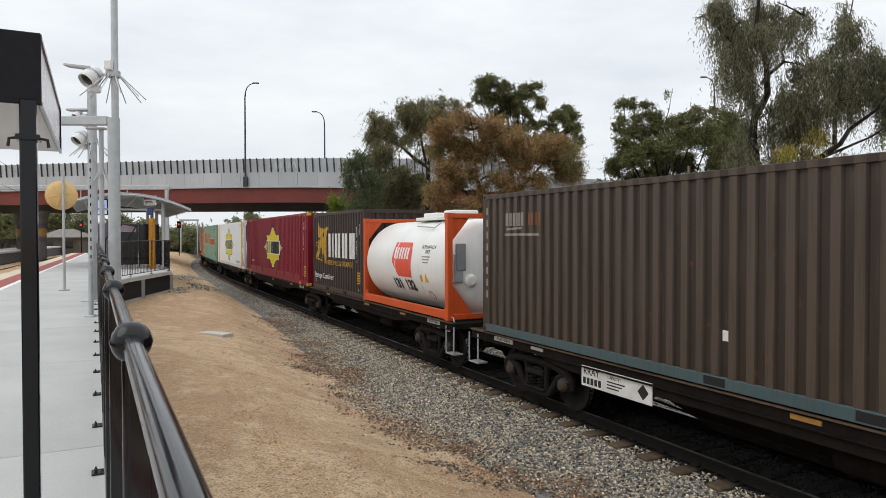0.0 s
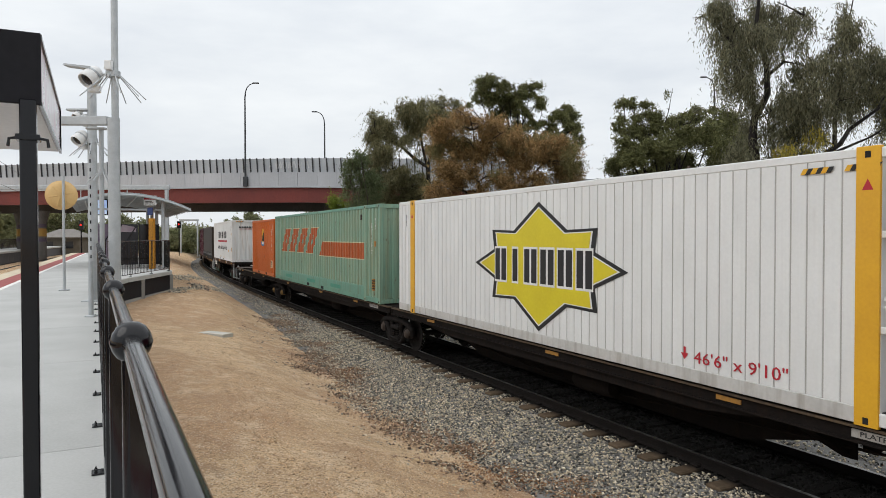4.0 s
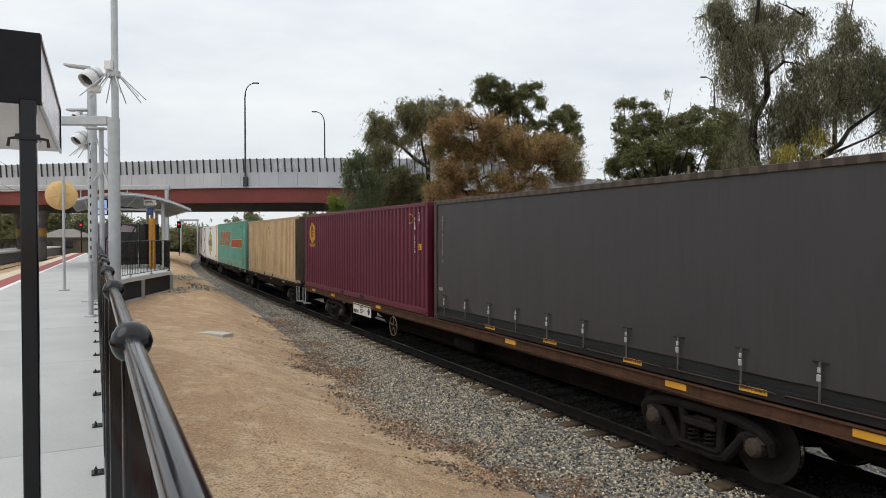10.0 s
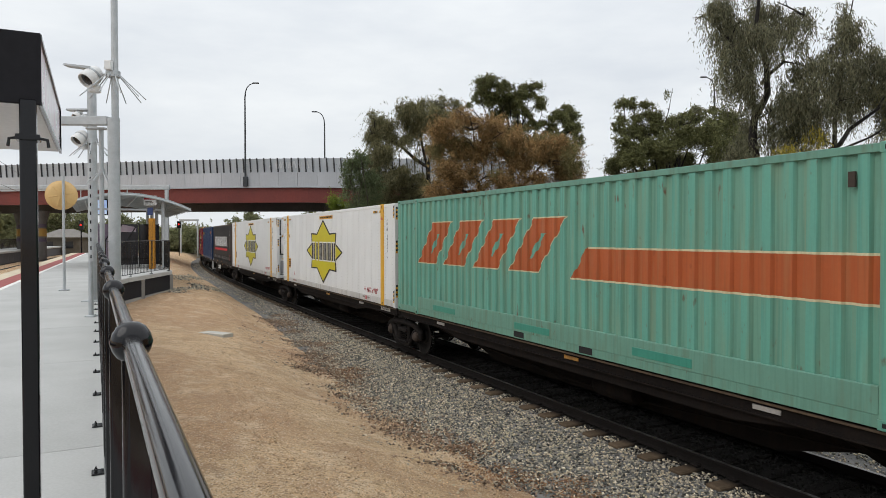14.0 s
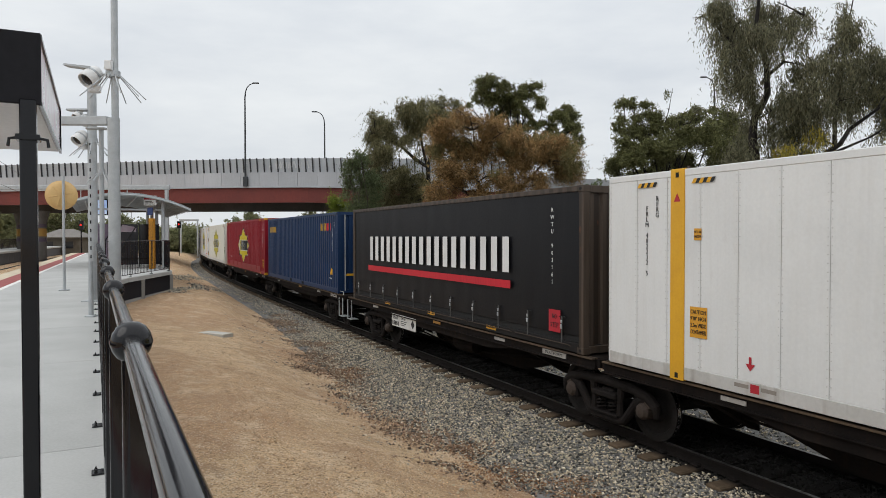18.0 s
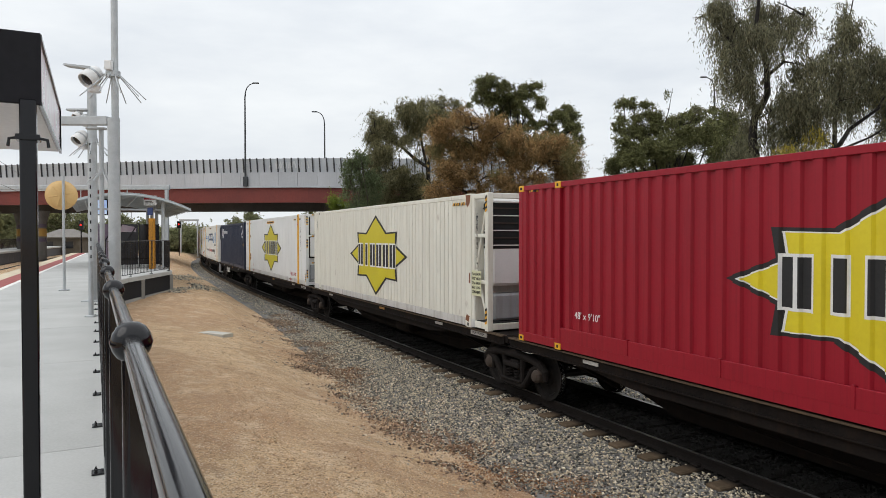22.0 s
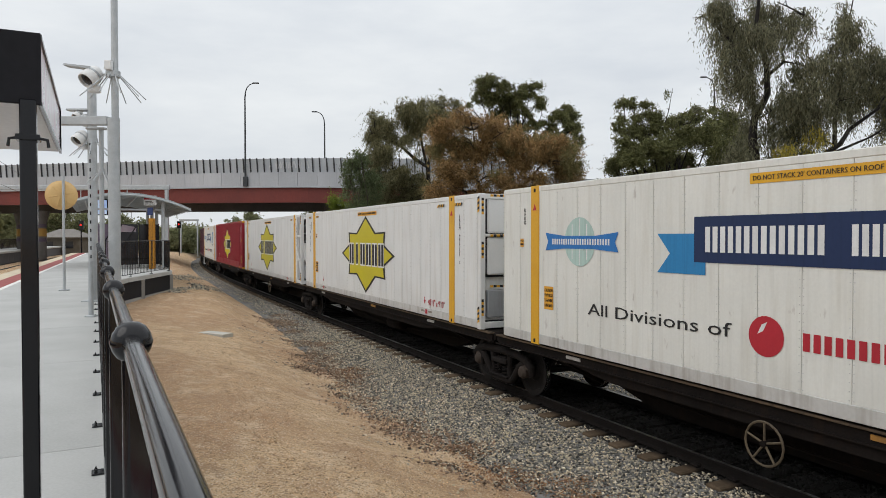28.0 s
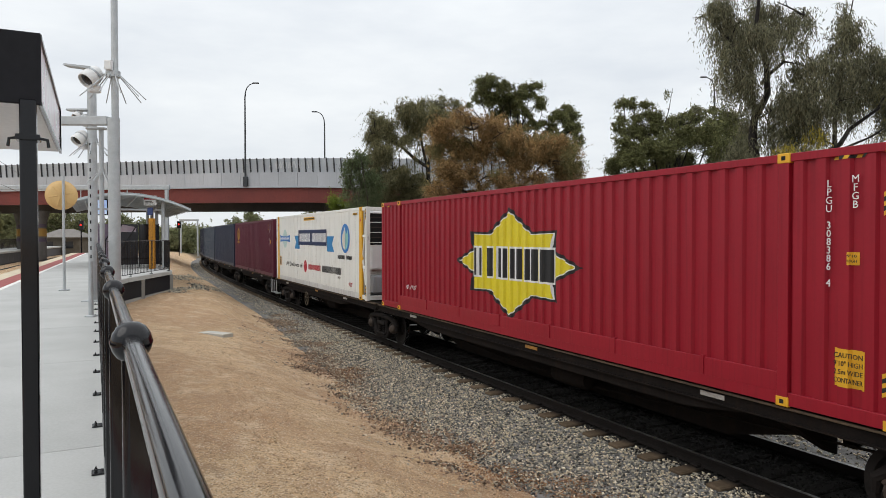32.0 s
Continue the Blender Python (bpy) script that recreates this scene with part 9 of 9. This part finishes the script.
def build_platform_things():
    # black frame sign close to the camera
    sx, sy = -2.125, 3.52
    s = thing("platform_sign", "black framed double-sided information sign on a black steel post", "sign", m=pose(sx, sy, PZ, 0, 0, PROT))
    part("post", Geo().box(-0.038, 0.038, -0.038, 0.038, 0, 2.2, 0.006), M_BLACK, s)
    part("base_plate", Geo().box(-0.11, 0.11, -0.11, 0.11, 0, 0.014, 0.004), M_BLACK, s)
    cl = part("clamp", Geo().box(-0.055, 0.055, -0.055, 0.055, 1.99, 2.02, 0.004), M_BLACK, s)
    for k in (-1, 1):
        part("clamp_hook", Geo().path([(0, k * 0.05, 2.005), (0, k * 0.085, 2.0), (0, k * 0.09, 1.96)], 0.008, 6), M_BLACK, cl)
    part("end_panel", Geo().box(-0.03, 0.0, -0.075, 0.55, 2.19, 2.555, 0.004), M_BLACK_WALL, s, "black end panel")
    part("case", Geo().box(0.0, 2.25, -0.06, 0.5, 2.2, 2.54, 0.006), mat("white_case", (0.72, 0.72, 0.73), rough=0.5), s, "white sign case")
    part("frame_edge", Geo().box(0.0, 2.28, -0.078, -0.062, 2.19, 2.21).box(0.0, 2.28, -0.078, -0.062, 2.53, 2.555).box(2.25, 2.28, -0.078, -0.062, 2.19, 2.555), M_BLACK, s)
    part("poster", Geo().box(0.02, 2.24, -0.068, -0.06, 2.21, 2.53), mat("glossy_poster", (0.62, 0.60, 0.63), (0.45, 0.30, 0.36), rough=0.15, s1=2.5, s2=6, bump=0), s, "glossy pale poster behind glass")
    for ch in s.children:
        if ch.name.split(".")[0] in ("end_panel", "case", "frame_edge", "poster"):
            ch.location = (0.0, 0.014, -0.014)
    # tall galvanised masts with cameras
    d = 14.0
    X = lambda px, dd: (px - 784) / 1211.65 * dd
    Z = lambda py, dd: CAM_Z + (418.64 - py) / 1211.65 * dd

    def mast(x, y, z0, h, r, label, step=None):
        t = thing("camera_mast", label, "mast", "station masts", m=pose(x, y, z0))
        if step:
            part("lower_tube", Geo().lathe([(r, 0), (r, step)], 20), M_GALV, t, smooth=True)
            part("upper_tube", Geo().lathe([(r * 0.60, step), (r * 0.57, Z(2, d) - z0), (r * 0.57, h)], 20, at=(0.035, 0, 0)), M_GALV, t, smooth=True)
            part("flange", Geo().lathe([(r * 1.06, step - 0.04), (r * 1.06, step + 0.02)], 20), M_GALV, t, smooth=False)
        else:
            part("tube", Geo().lathe([(r, 0), (r * 0.94, h)], 16), M_GALV, t, smooth=True)
        part("base_plate", Geo().box(-r * 1.9, r * 1.9, -r * 1.9, r * 1.9, 0, 0.03, 0.006), M_GALV, t)
        return t
    gx, gy = X(203, d), d
    g0 = float(ground_z(gx, gy)[0])
    t1 = mast(gx, gy, g0, Z(-60, d) - g0, 0.116, "tall galvanised mast with dome cameras and anti-climb spikes", step=Z(212, d) - g0)
    zc = Z(133, d) - g0
    spikes(t1, (0, 0, zc), 0.12, 10, 0.66)
    part("arm", Geo().tube((0, 0, zc), (-0.34, -0.05, zc), 0.03, n=8), M_GALV, t1)
    dome_camera(t1, -0.40, -0.08, Z(138, d) - g0, 1.05)
    part("sunshield", Geo().prism([(-0.92, Z(120, d) - g0), (-0.38, Z(124, d) - g0 - 0.03), (-0.38, Z(124, d) - g0 + 0.02), (-0.90, Z(120, d) - g0 + 0.03)], "y", -0.2, 0.05), M_GALV, t1)
    part("cross_arm", Geo().box(-1.28, -0.1, -0.08, 0.08, Z(222, d) - g0, Z(207, d) - g0, 0.01), M_GALV, t1, "square galvanised cross arm")
    part("junction_box", Geo().box(-0.09, 0.05, -0.2, -0.1, Z(128, d) - g0, Z(112, d) - g0, 0.01), M_WHITE, t1)
    d2 = 15.9
    t2 = mast(X(165, d2), d2, PZ, Z(150, d2) - PZ, 0.105, "slotted galvanised post carrying small dome cameras")
    for py, sd in ((205, -0.3), (212, -0.18), (245, -0.25)):
        zz = Z(py, d2) - PZ
        dome_camera(t2, sd, -0.05, zz, 0.55 if py < 240 else 0.85)
        part("arm", Geo().tube((0, 0, zz + 0.1), (sd, -0.05, zz + 0.1), 0.018, n=6), M_GALV, t2)
    part("sunshield", Geo().box(-0.55, 0.0, -0.1, 0.1, Z(197, d2) - PZ, Z(194, d2) - PZ), M_GALV, t2)
    spikes(t2, (0, 0, Z(250, d2) - PZ), 0.1, 8, 0.5)
    for k in range(16):
        part("slot", Geo().box(-0.012, 0.012, -0.112, -0.1, 0.6 + k * 0.2, 0.68 + k * 0.2), M_DARK_GAP, t2)
    for k in range(3):
        part("band", Geo().lathe([(0.11, 0.9 + k * 0.9), (0.11, 0.93 + k * 0.9)], 16), M_GALV, t2)
    d3 = 14.3
    t3 = mast(X(181, d3), d3, PZ, Z(230, d3) - PZ, 0.05, "slim galvanised post with a small cap")
    part("cap", Geo().box(-0.3, 0.1, -0.06, 0.06, Z(230, d3) - PZ, Z(226, d3) - PZ, 0.01), M_GALV, t3)
    spikes(t3, (0, 0, Z(305, d3) - PZ), 0.05, 6, 0.3)
    d4 = 12.8
    t4 = mast(X(160, d4), d4, PZ, Z(462, d4) - PZ, 0.045, "short galvanised bollard post on the platform")
    # round mirror seen from behind
    m = thing("platform_mirror", "round convex mirror with yellow ribbed back on a grey post", "mirror", m=pose(X(113, 19.1), 19.1, PZ, 0, 0, 24))
    part("post", Geo().tube((0, 0, 0), (0, 0, Z(312, 19.1) - PZ), 0.036, n=10), M_GALV, m, smooth=True)
    part("base_plate", Geo().box(-0.13, 0.13, -0.13, 0.13, 0, 0.03, 0.004), M_GALV, m)
    zc = Z(345, 19.1) - PZ
    Y = mat("cream_yellow_plastic", (0.70, 0.47, 0.20), (0.62, 0.40, 0.16), rough=0.5, s2=20)
    bk = part("dish", Geo().lathe([(0.05, 0.00), (0.26, 0.02), (0.37, 0.06), (0.40, 0.10), (0.395, 0.12), (0.02, 0.15)], 32, axis="y", at=(-0.06, 0.05, zc)), Y, m, "cream-yellow dish", smooth=True)
    for k in range(6):
        a = k * math.pi / 3 + 0.2
        part("rib", Geo().tube((-0.06 + 0.08 * math.cos(a), 0.048, zc + 0.08 * math.sin(a)), (-0.06 + 0.32 * math.cos(a), 0.082, zc + 0.32 * math.sin(a)), 0.014, n=6), Y, bk)
    part("rim", Geo().path([(-0.06 + 0.398 * math.cos(k * math.pi / 16), 0.155, zc + 0.398 * math.sin(k * math.pi / 16)) for k in range(33)], 0.014, 6), Y, bk, smooth=True)
    # help point post
    hx, hy, _ = -13.6, 32.0, 0
    hp = thing("help_point", "orange ribbed help-point pillar with notices above", "help point", m=pose(hx, hy, PZ, 0, 0, -10))
    OR = mat("orange_pillar", (0.62, 0.27, 0.015), (0.52, 0.22, 0.012), rough=0.5)
    part("pillar", Geo().box(-0.12, 0.12, -0.1, 0.1, 0, 2.35, 0.02), OR, hp)
    for k in range(4):
        part("groove", Geo().box(-0.09 + k * 0.055, -0.075 + k * 0.055, -0.104, -0.09, 0.05, 2.2), M_INK, hp)
    n = part("notice", Geo().box(-0.32, 0.32, -0.14, -0.11, 2.95, 3.4, 0.006), M_WHITE, hp, "white notice with red heading")
    part("heading", Geo().box(-0.3, 0.3, -0.145, -0.138, 3.22, 3.38), M_RED_INK, n)
    for k in range(3):
        part("print_bar", Geo().box(-0.26, 0.26 - 0.08 * k, -0.145, -0.138, 3.0 + 0.06 * k, 3.025 + 0.06 * k), M_INK, n)
    part("blue_notice", Geo().box(-0.13, 0.13, -0.14, -0.11, 2.5, 2.85), mat("blue_notice", (0.05, 0.08, 0.22), rough=0.5), hp)
    # shelter with a bowed roof
    sh = thing("shelter", "platform shelter with a bowed grey steel roof on round posts", "shelter", m=pose(-14.35, 31.6, PZ, 0, 0, 26.9))
    M_RF = mat("shelter_steel", (0.42, 0.45, 0.46), (0.34, 0.37, 0.38), rough=0.5, metal=0.3, s1=2, s2=20)
    prof = [(-2.5 + 0.42 * k, 3.45 - 0.085 * abs(-2.5 + 0.42 * k + 0.3) ** 2) for k in range(13)]
    for lo, hi_, y0, y1, nm, m_ in ((0.0, 0.06, -0.4, 11.4, "roof_sheet", M_RF),):
        g = Geo()
        vs = [(x, y, z + dz) for x, z in prof for y in (y0, y1) for dz in (lo, hi_)]
        fs = []
        for k in range(12):
            a, b = 4 * k, 4 * (k + 1)
            fs += [(a, a + 2, b + 2, b), (a + 1, b + 1, b + 3, a + 3), (a, b, b + 1, a + 1), (a + 2, a + 3, b + 3, b + 2)]
        fs += [(0, 1, 3, 2), (48, 50, 51, 49)]
        part(nm, fix(g.add(vs, fs).mesh(nm)), m_, sh, "bowed metal roof")
    for y in (-0.4, 0.8, 2.0, 3.2, 4.4, 5.6, 6.8, 8.0, 9.2, 10.3, 11.4):
        part("rib", Geo().path([(x, y, z - 0.05) for x, z in prof], 0.05, 6), M_RF, sh, smooth=True)
    for x in (-1.9, -0.9, 0.2, 1.2):
        part("purlin", Geo().box(x - 0.03, x + 0.03, -0.4, 11.4, 3.46 - 0.085 * (x + 0.3) ** 2 - 0.14, 3.46 - 0.085 * (x + 0.3) ** 2 - 0.06), M_RF, sh)
    for x in (-1.6, 1.35):
        for y in (0.1, 4.0, 7.5, 11.0):
            part("post", Geo().tube((x, y, 0), (x, y, 3.2), 0.085, n=14), M_GALV, sh, smooth=True)
    part("tie_beam", Geo().tube((-1.6, 0.1, 2.75), (1.35, 0.1, 2.75), 0.05, n=8), M_GALV, sh, smooth=True)
    # glazed walls with a coloured print
    PR = mat("mauve_print_panel", (0.09, 0.06, 0.10), (0.26, 0.19, 0.26), rough=0.3, s1=0.7, s2=3, bump=0)
    DG = mat("dark_tinted_glass", (0.012, 0.013, 0.017), (0.02, 0.02, 0.026), rough=0.12, s1=1, s2=4, bump=0)
    PK = mat("pale_pink_print", (0.50, 0.42, 0.45), (0.36, 0.27, 0.33), rough=0.3, s1=1.5, s2=5, bump=0)
    for k in range(3):
        pn = part("glass_panel", Geo().box(-1.5 + k * 0.95, -0.62 + k * 0.95, 1.6, 1.63, 0.15, 2.1), PR if k == 0 else DG, sh, "mauve printed glass panel" if k == 0 else "dark tinted glass panel")
        if k < 2:
            g = Geo().prism([(-1.02, 0.3), (-0.66, 0.3), (-0.62, 1.5), (-0.78, 2.0), (-0.98, 1.5)] if k == 0 else [(-0.5, 1.72), (0.25, 1.72), (0.25, 1.95), (-0.35, 2.08)], "y", 1.585, 1.598)
            part("print_shape", fix(g.mesh("print_shape")), PK, pn, "pale pink printed shape")
        part("frame", Geo().box(-1.54 + k * 0.95, -1.5 + k * 0.95, 1.58, 1.66, 0, 2.2), M_BLACK, pn)
        part("brace", Geo().tube((-1.5 + k * 0.95, 1.58, 0.6), (-0.7 + k * 0.95, 1.58, 2.0), 0.03, n=6), M_BLACK, pn)
    part("bench", Geo().box(-1.2, 1.0, 0.9, 1.35, 0.42, 0.47, 0.01).box(-1.0, -0.92, 0.95, 1.3, 0, 0.42).box(0.75, 0.83, 0.95, 1.3, 0, 0.42), M_BLACK, sh)
    scr = thing("departure_screen", "small blue departure screen hanging in the shelter", "screen", m=pose(X(182, 33), 33, PZ + 2.55))
    part("casing", Geo().box(-0.28, 0.28, -0.08, 0.08, -0.02, 0.75, 0.01), M_BLACK, scr)
    part("display", Geo().box(-0.25, 0.25, -0.086, -0.081, 0.03, 0.7), mat("lit_display", (0.25, 0.42, 0.85), (0.6, 0.7, 0.9), rough=0.4, s1=2, s2=9, bump=0, emit=0.6), scr)
    part("hanger", Geo().tube((0, 0, 0.75), (0, 0, 1.0), 0.02, n=6), M_GALV, scr)
    # signals
    for px, py, dd, z0 in ((144, 398, 75, 0.4), (317, 397, 98, 0.0)):
        x = X(px, dd)
        zz = Z(py, dd)
        sg = thing("signal", "black railway signal showing a red light", "signal", "railway signals", m=pose(x, dd, z0))
        part("mast", Geo().tube((0, 0, -0.3), (0, 0, zz - z0 - 0.3), 0.07, n=10), M_BLACK, sg, smooth=True)
        part("head", Geo().box(-0.26, 0.26, -0.1, 0.1, zz - z0 - 0.55, zz - z0 + 0.45, 0.04), M_BLACK, sg)
        part("lamp", Geo().lathe([(0.004, -0.135), (0.08, -0.13), (0.11, -0.115), (0.11, -0.1)], 16, axis="y", at=(0, 0, zz - z0)), mat("red_signal_light", (1.0, 0.03, 0.02), (1.0, 0.03, 0.02), rough=0.4, emit=1.0, bump=0), sg, "glowing red lamp")
        part("hood", Geo().box(-0.14, 0.14, -0.32, -0.1, zz - z0 + 0.12, zz - z0 + 0.15, 0.01), M_BLACK, sg)
    # overhead line portals past the shelter
    def portal(x0, x1, y, h, label="grey steel overhead-line portal across the tracks"):
        p = thing("overhead_portal", label, "gantry", "overhead portals")
        part("beam", Geo().box(x0, x1, y - 0.12, y + 0.12, h - 0.3, h, 0.02), M_GALV, p)
        for x in (x0 + 0.2, x1 - 0.2):
            part("column", Geo().box(x - 0.11, x + 0.11, y - 0.11, y + 0.11, 0.0, h - 0.3, 0.02), M_GALV, p)
        k = x0 + 1.5
        while k < x1 - 1:
            part("dropper", Geo().tube((k, y, h - 0.3), (k, y, h - 1.2), 0.04, n=6), M_GALV, p)
            k += 3.2
    portal(X(-60, 47), X(301, 47), 47, Z(328, 47))
    portal(X(318, 110), X(352, 110), 110, Z(388, 110), "distant grey steel gantry by the freight track")
    portal(X(60, 100), X(300, 100), 100, Z(372, 100), "distant grey steel overhead-line portal")
    for k, off in enumerate((2.9, 6.7)):
        for hgt in (5.6, 6.9):
            w = thing("contact_wire", "thin dark overhead wire above the passenger track", "cable", "overhead wires")
            part("wire", Geo().path([plat(t, line_lat(t) + off, hgt + 0.4 - (0.25 * math.sin((t % 40) / 40 * math.pi) if hgt > 6 else 0)) for t in np.arange(-10, 110, 8.0)], 0.012, 4), M_BLACK, w)
    # opposite platform: fence and dark stair block beneath the bridge
    of = thing("station_fence", "dark railing along the opposite platform", "fence", "station fences")
    pm = Geo().box(-0.015, 0.015, -0.015, 0.015, 0, 1.2).mesh("picket")
    pm.materials.append(M_BLACK)
    flat_ = lambda t: float(np.interp(t, [0, 78, 133], [16.0, 12.2, 7.8]))
    for i in range(170):
        t = 74 + i * 0.34
        part("picket", pm, M_BLACK, of, m=pose(*plat(t, flat_(t), PZ)))
    for a in range(74, 129, 5):
        for zz in (1.2, 0.12):
            part("rail", Geo().tube(plat(a, flat_(a), PZ + zz), plat(a + 5, flat_(a + 5), PZ + zz), 0.02, n=6), M_BLACK, of)
    # service pit lid in the sand
    lx, ly = -6.3, 18.9
    for _ in range(60):
        zz = float(ground_z(lx, ly)[0])
        k = (CAM_Z - zz) / ((592 - 418.64) / 1211.65)
        ly = 0.5 * ly + 0.5 * k
        lx = (381.5 - 784) / 1211.65 * ly
    zx = (float(ground_z(lx + 0.4, ly)[0]) - float(ground_z(lx - 0.4, ly)[0])) / 0.8
    zy = (float(ground_z(lx, ly + 0.4)[0]) - float(ground_z(lx, ly - 0.4)[0])) / 0.8
    pl = thing("pit_lid", "pale concrete service pit lid set in the sand", "pit lid", m=pose(lx, ly, float(ground_z(lx, ly)[0]) + 0.012, math.degrees(math.atan(zy)), math.degrees(-math.atan(zx)) * 0.35, -3))
    M_LID = mat("pale_lid_concrete", (0.56, 0.53, 0.47), (0.46, 0.43, 0.38), rough=0.9)
    part("surround", Geo().box(-0.36, 0.36, -0.40, 0.40, -0.25, 0.03, 0.008), M_LID, pl)
    part("cover", Geo().box(-0.24, 0.24, -0.2, 0.2, 0.0, 0.036, 0.006), mat("lid_inner", (0.50, 0.48, 0.43), rough=0.9), pl)


def build_house():
    h = thing("house", "small beige house with a grey tiled hip roof beyond the station", "house", m=pose(-61.5, 112, 0, 0, 0, 8))
    w = part("wall", Geo().box(-3.0, 3.0, -3, 3, -0.3, 3.1), mat("beige_render", (0.13, 0.115, 0.09), (0.10, 0.085, 0.065), rough=0.9), h)
    g = Geo().add([(-3.5, -3.6, 3.05), (3.5, -3.6, 3.05), (3.5, 3.6, 3.05), (-3.5, 3.6, 3.05), (-1.2, 0, 4.4), (1.2, 0, 4.4)], [(0, 1, 5, 4), (1, 2, 5), (2, 3, 4, 5), (3, 0, 4), (3, 2, 1, 0)])
    part("roof", g, mat("grey_roof_tiles", (0.24, 0.22, 0.20), (0.17, 0.155, 0.14), rough=0.85, s1=1, s2=12), h, "grey tiled hip roof")
    part("fascia", Geo().box(-3.52, 3.52, -3.66, -3.58, 2.9, 3.08), MATS["beige_render"], h)
    for x in (-1.7, 1.3):
        wd = part("window", Geo().box(x - 0.9, x + 0.9, -3.05, -2.95, 1.2, 2.5), MATS["beige_render"], w)
        part("pane", Geo().box(x - 0.8, x + 0.8, -3.07, -3.04, 1.3, 2.4), mat("dark_window_glass", (0.02, 0.022, 0.025), rough=0.1), wd)


build_road()
build_platform_things()
build_house()



# ---- what moves ----
def motions():
    for ob, front, rear, z in MOVERS:
        walk(ob, [(float(t), train_pose(front, rear, t, z)) for t in range(0, 33)])
    for ob, a16, place in WHEELS:
        # the wheels are seen to turn while they pass between 45 m off and the camera
        t0, t1 = 16 + (a16 - 45) / SPEED, 16 + (a16 + 10) / SPEED
        n0, n1 = max(0, int(t0 * 15)), min(480, int(t1 * 15))
        ks = sorted({0, 480, *range(n0, n1 + 1)})
        if n1 <= n0:
            ks = [0, 480]
        step = SPEED / 15 / 0.46
        rows, last = [], 0
        for i, k in enumerate(ks):
            ang = step * (k - n0) if n0 <= k <= n1 else (0 if k < n0 else step * (n1 - n0))
            rows.append((k / 15, Matrix.Translation(place) @ Matrix.Rotation(ang, 4, "Y")))
        walk(ob, rows)


motions()
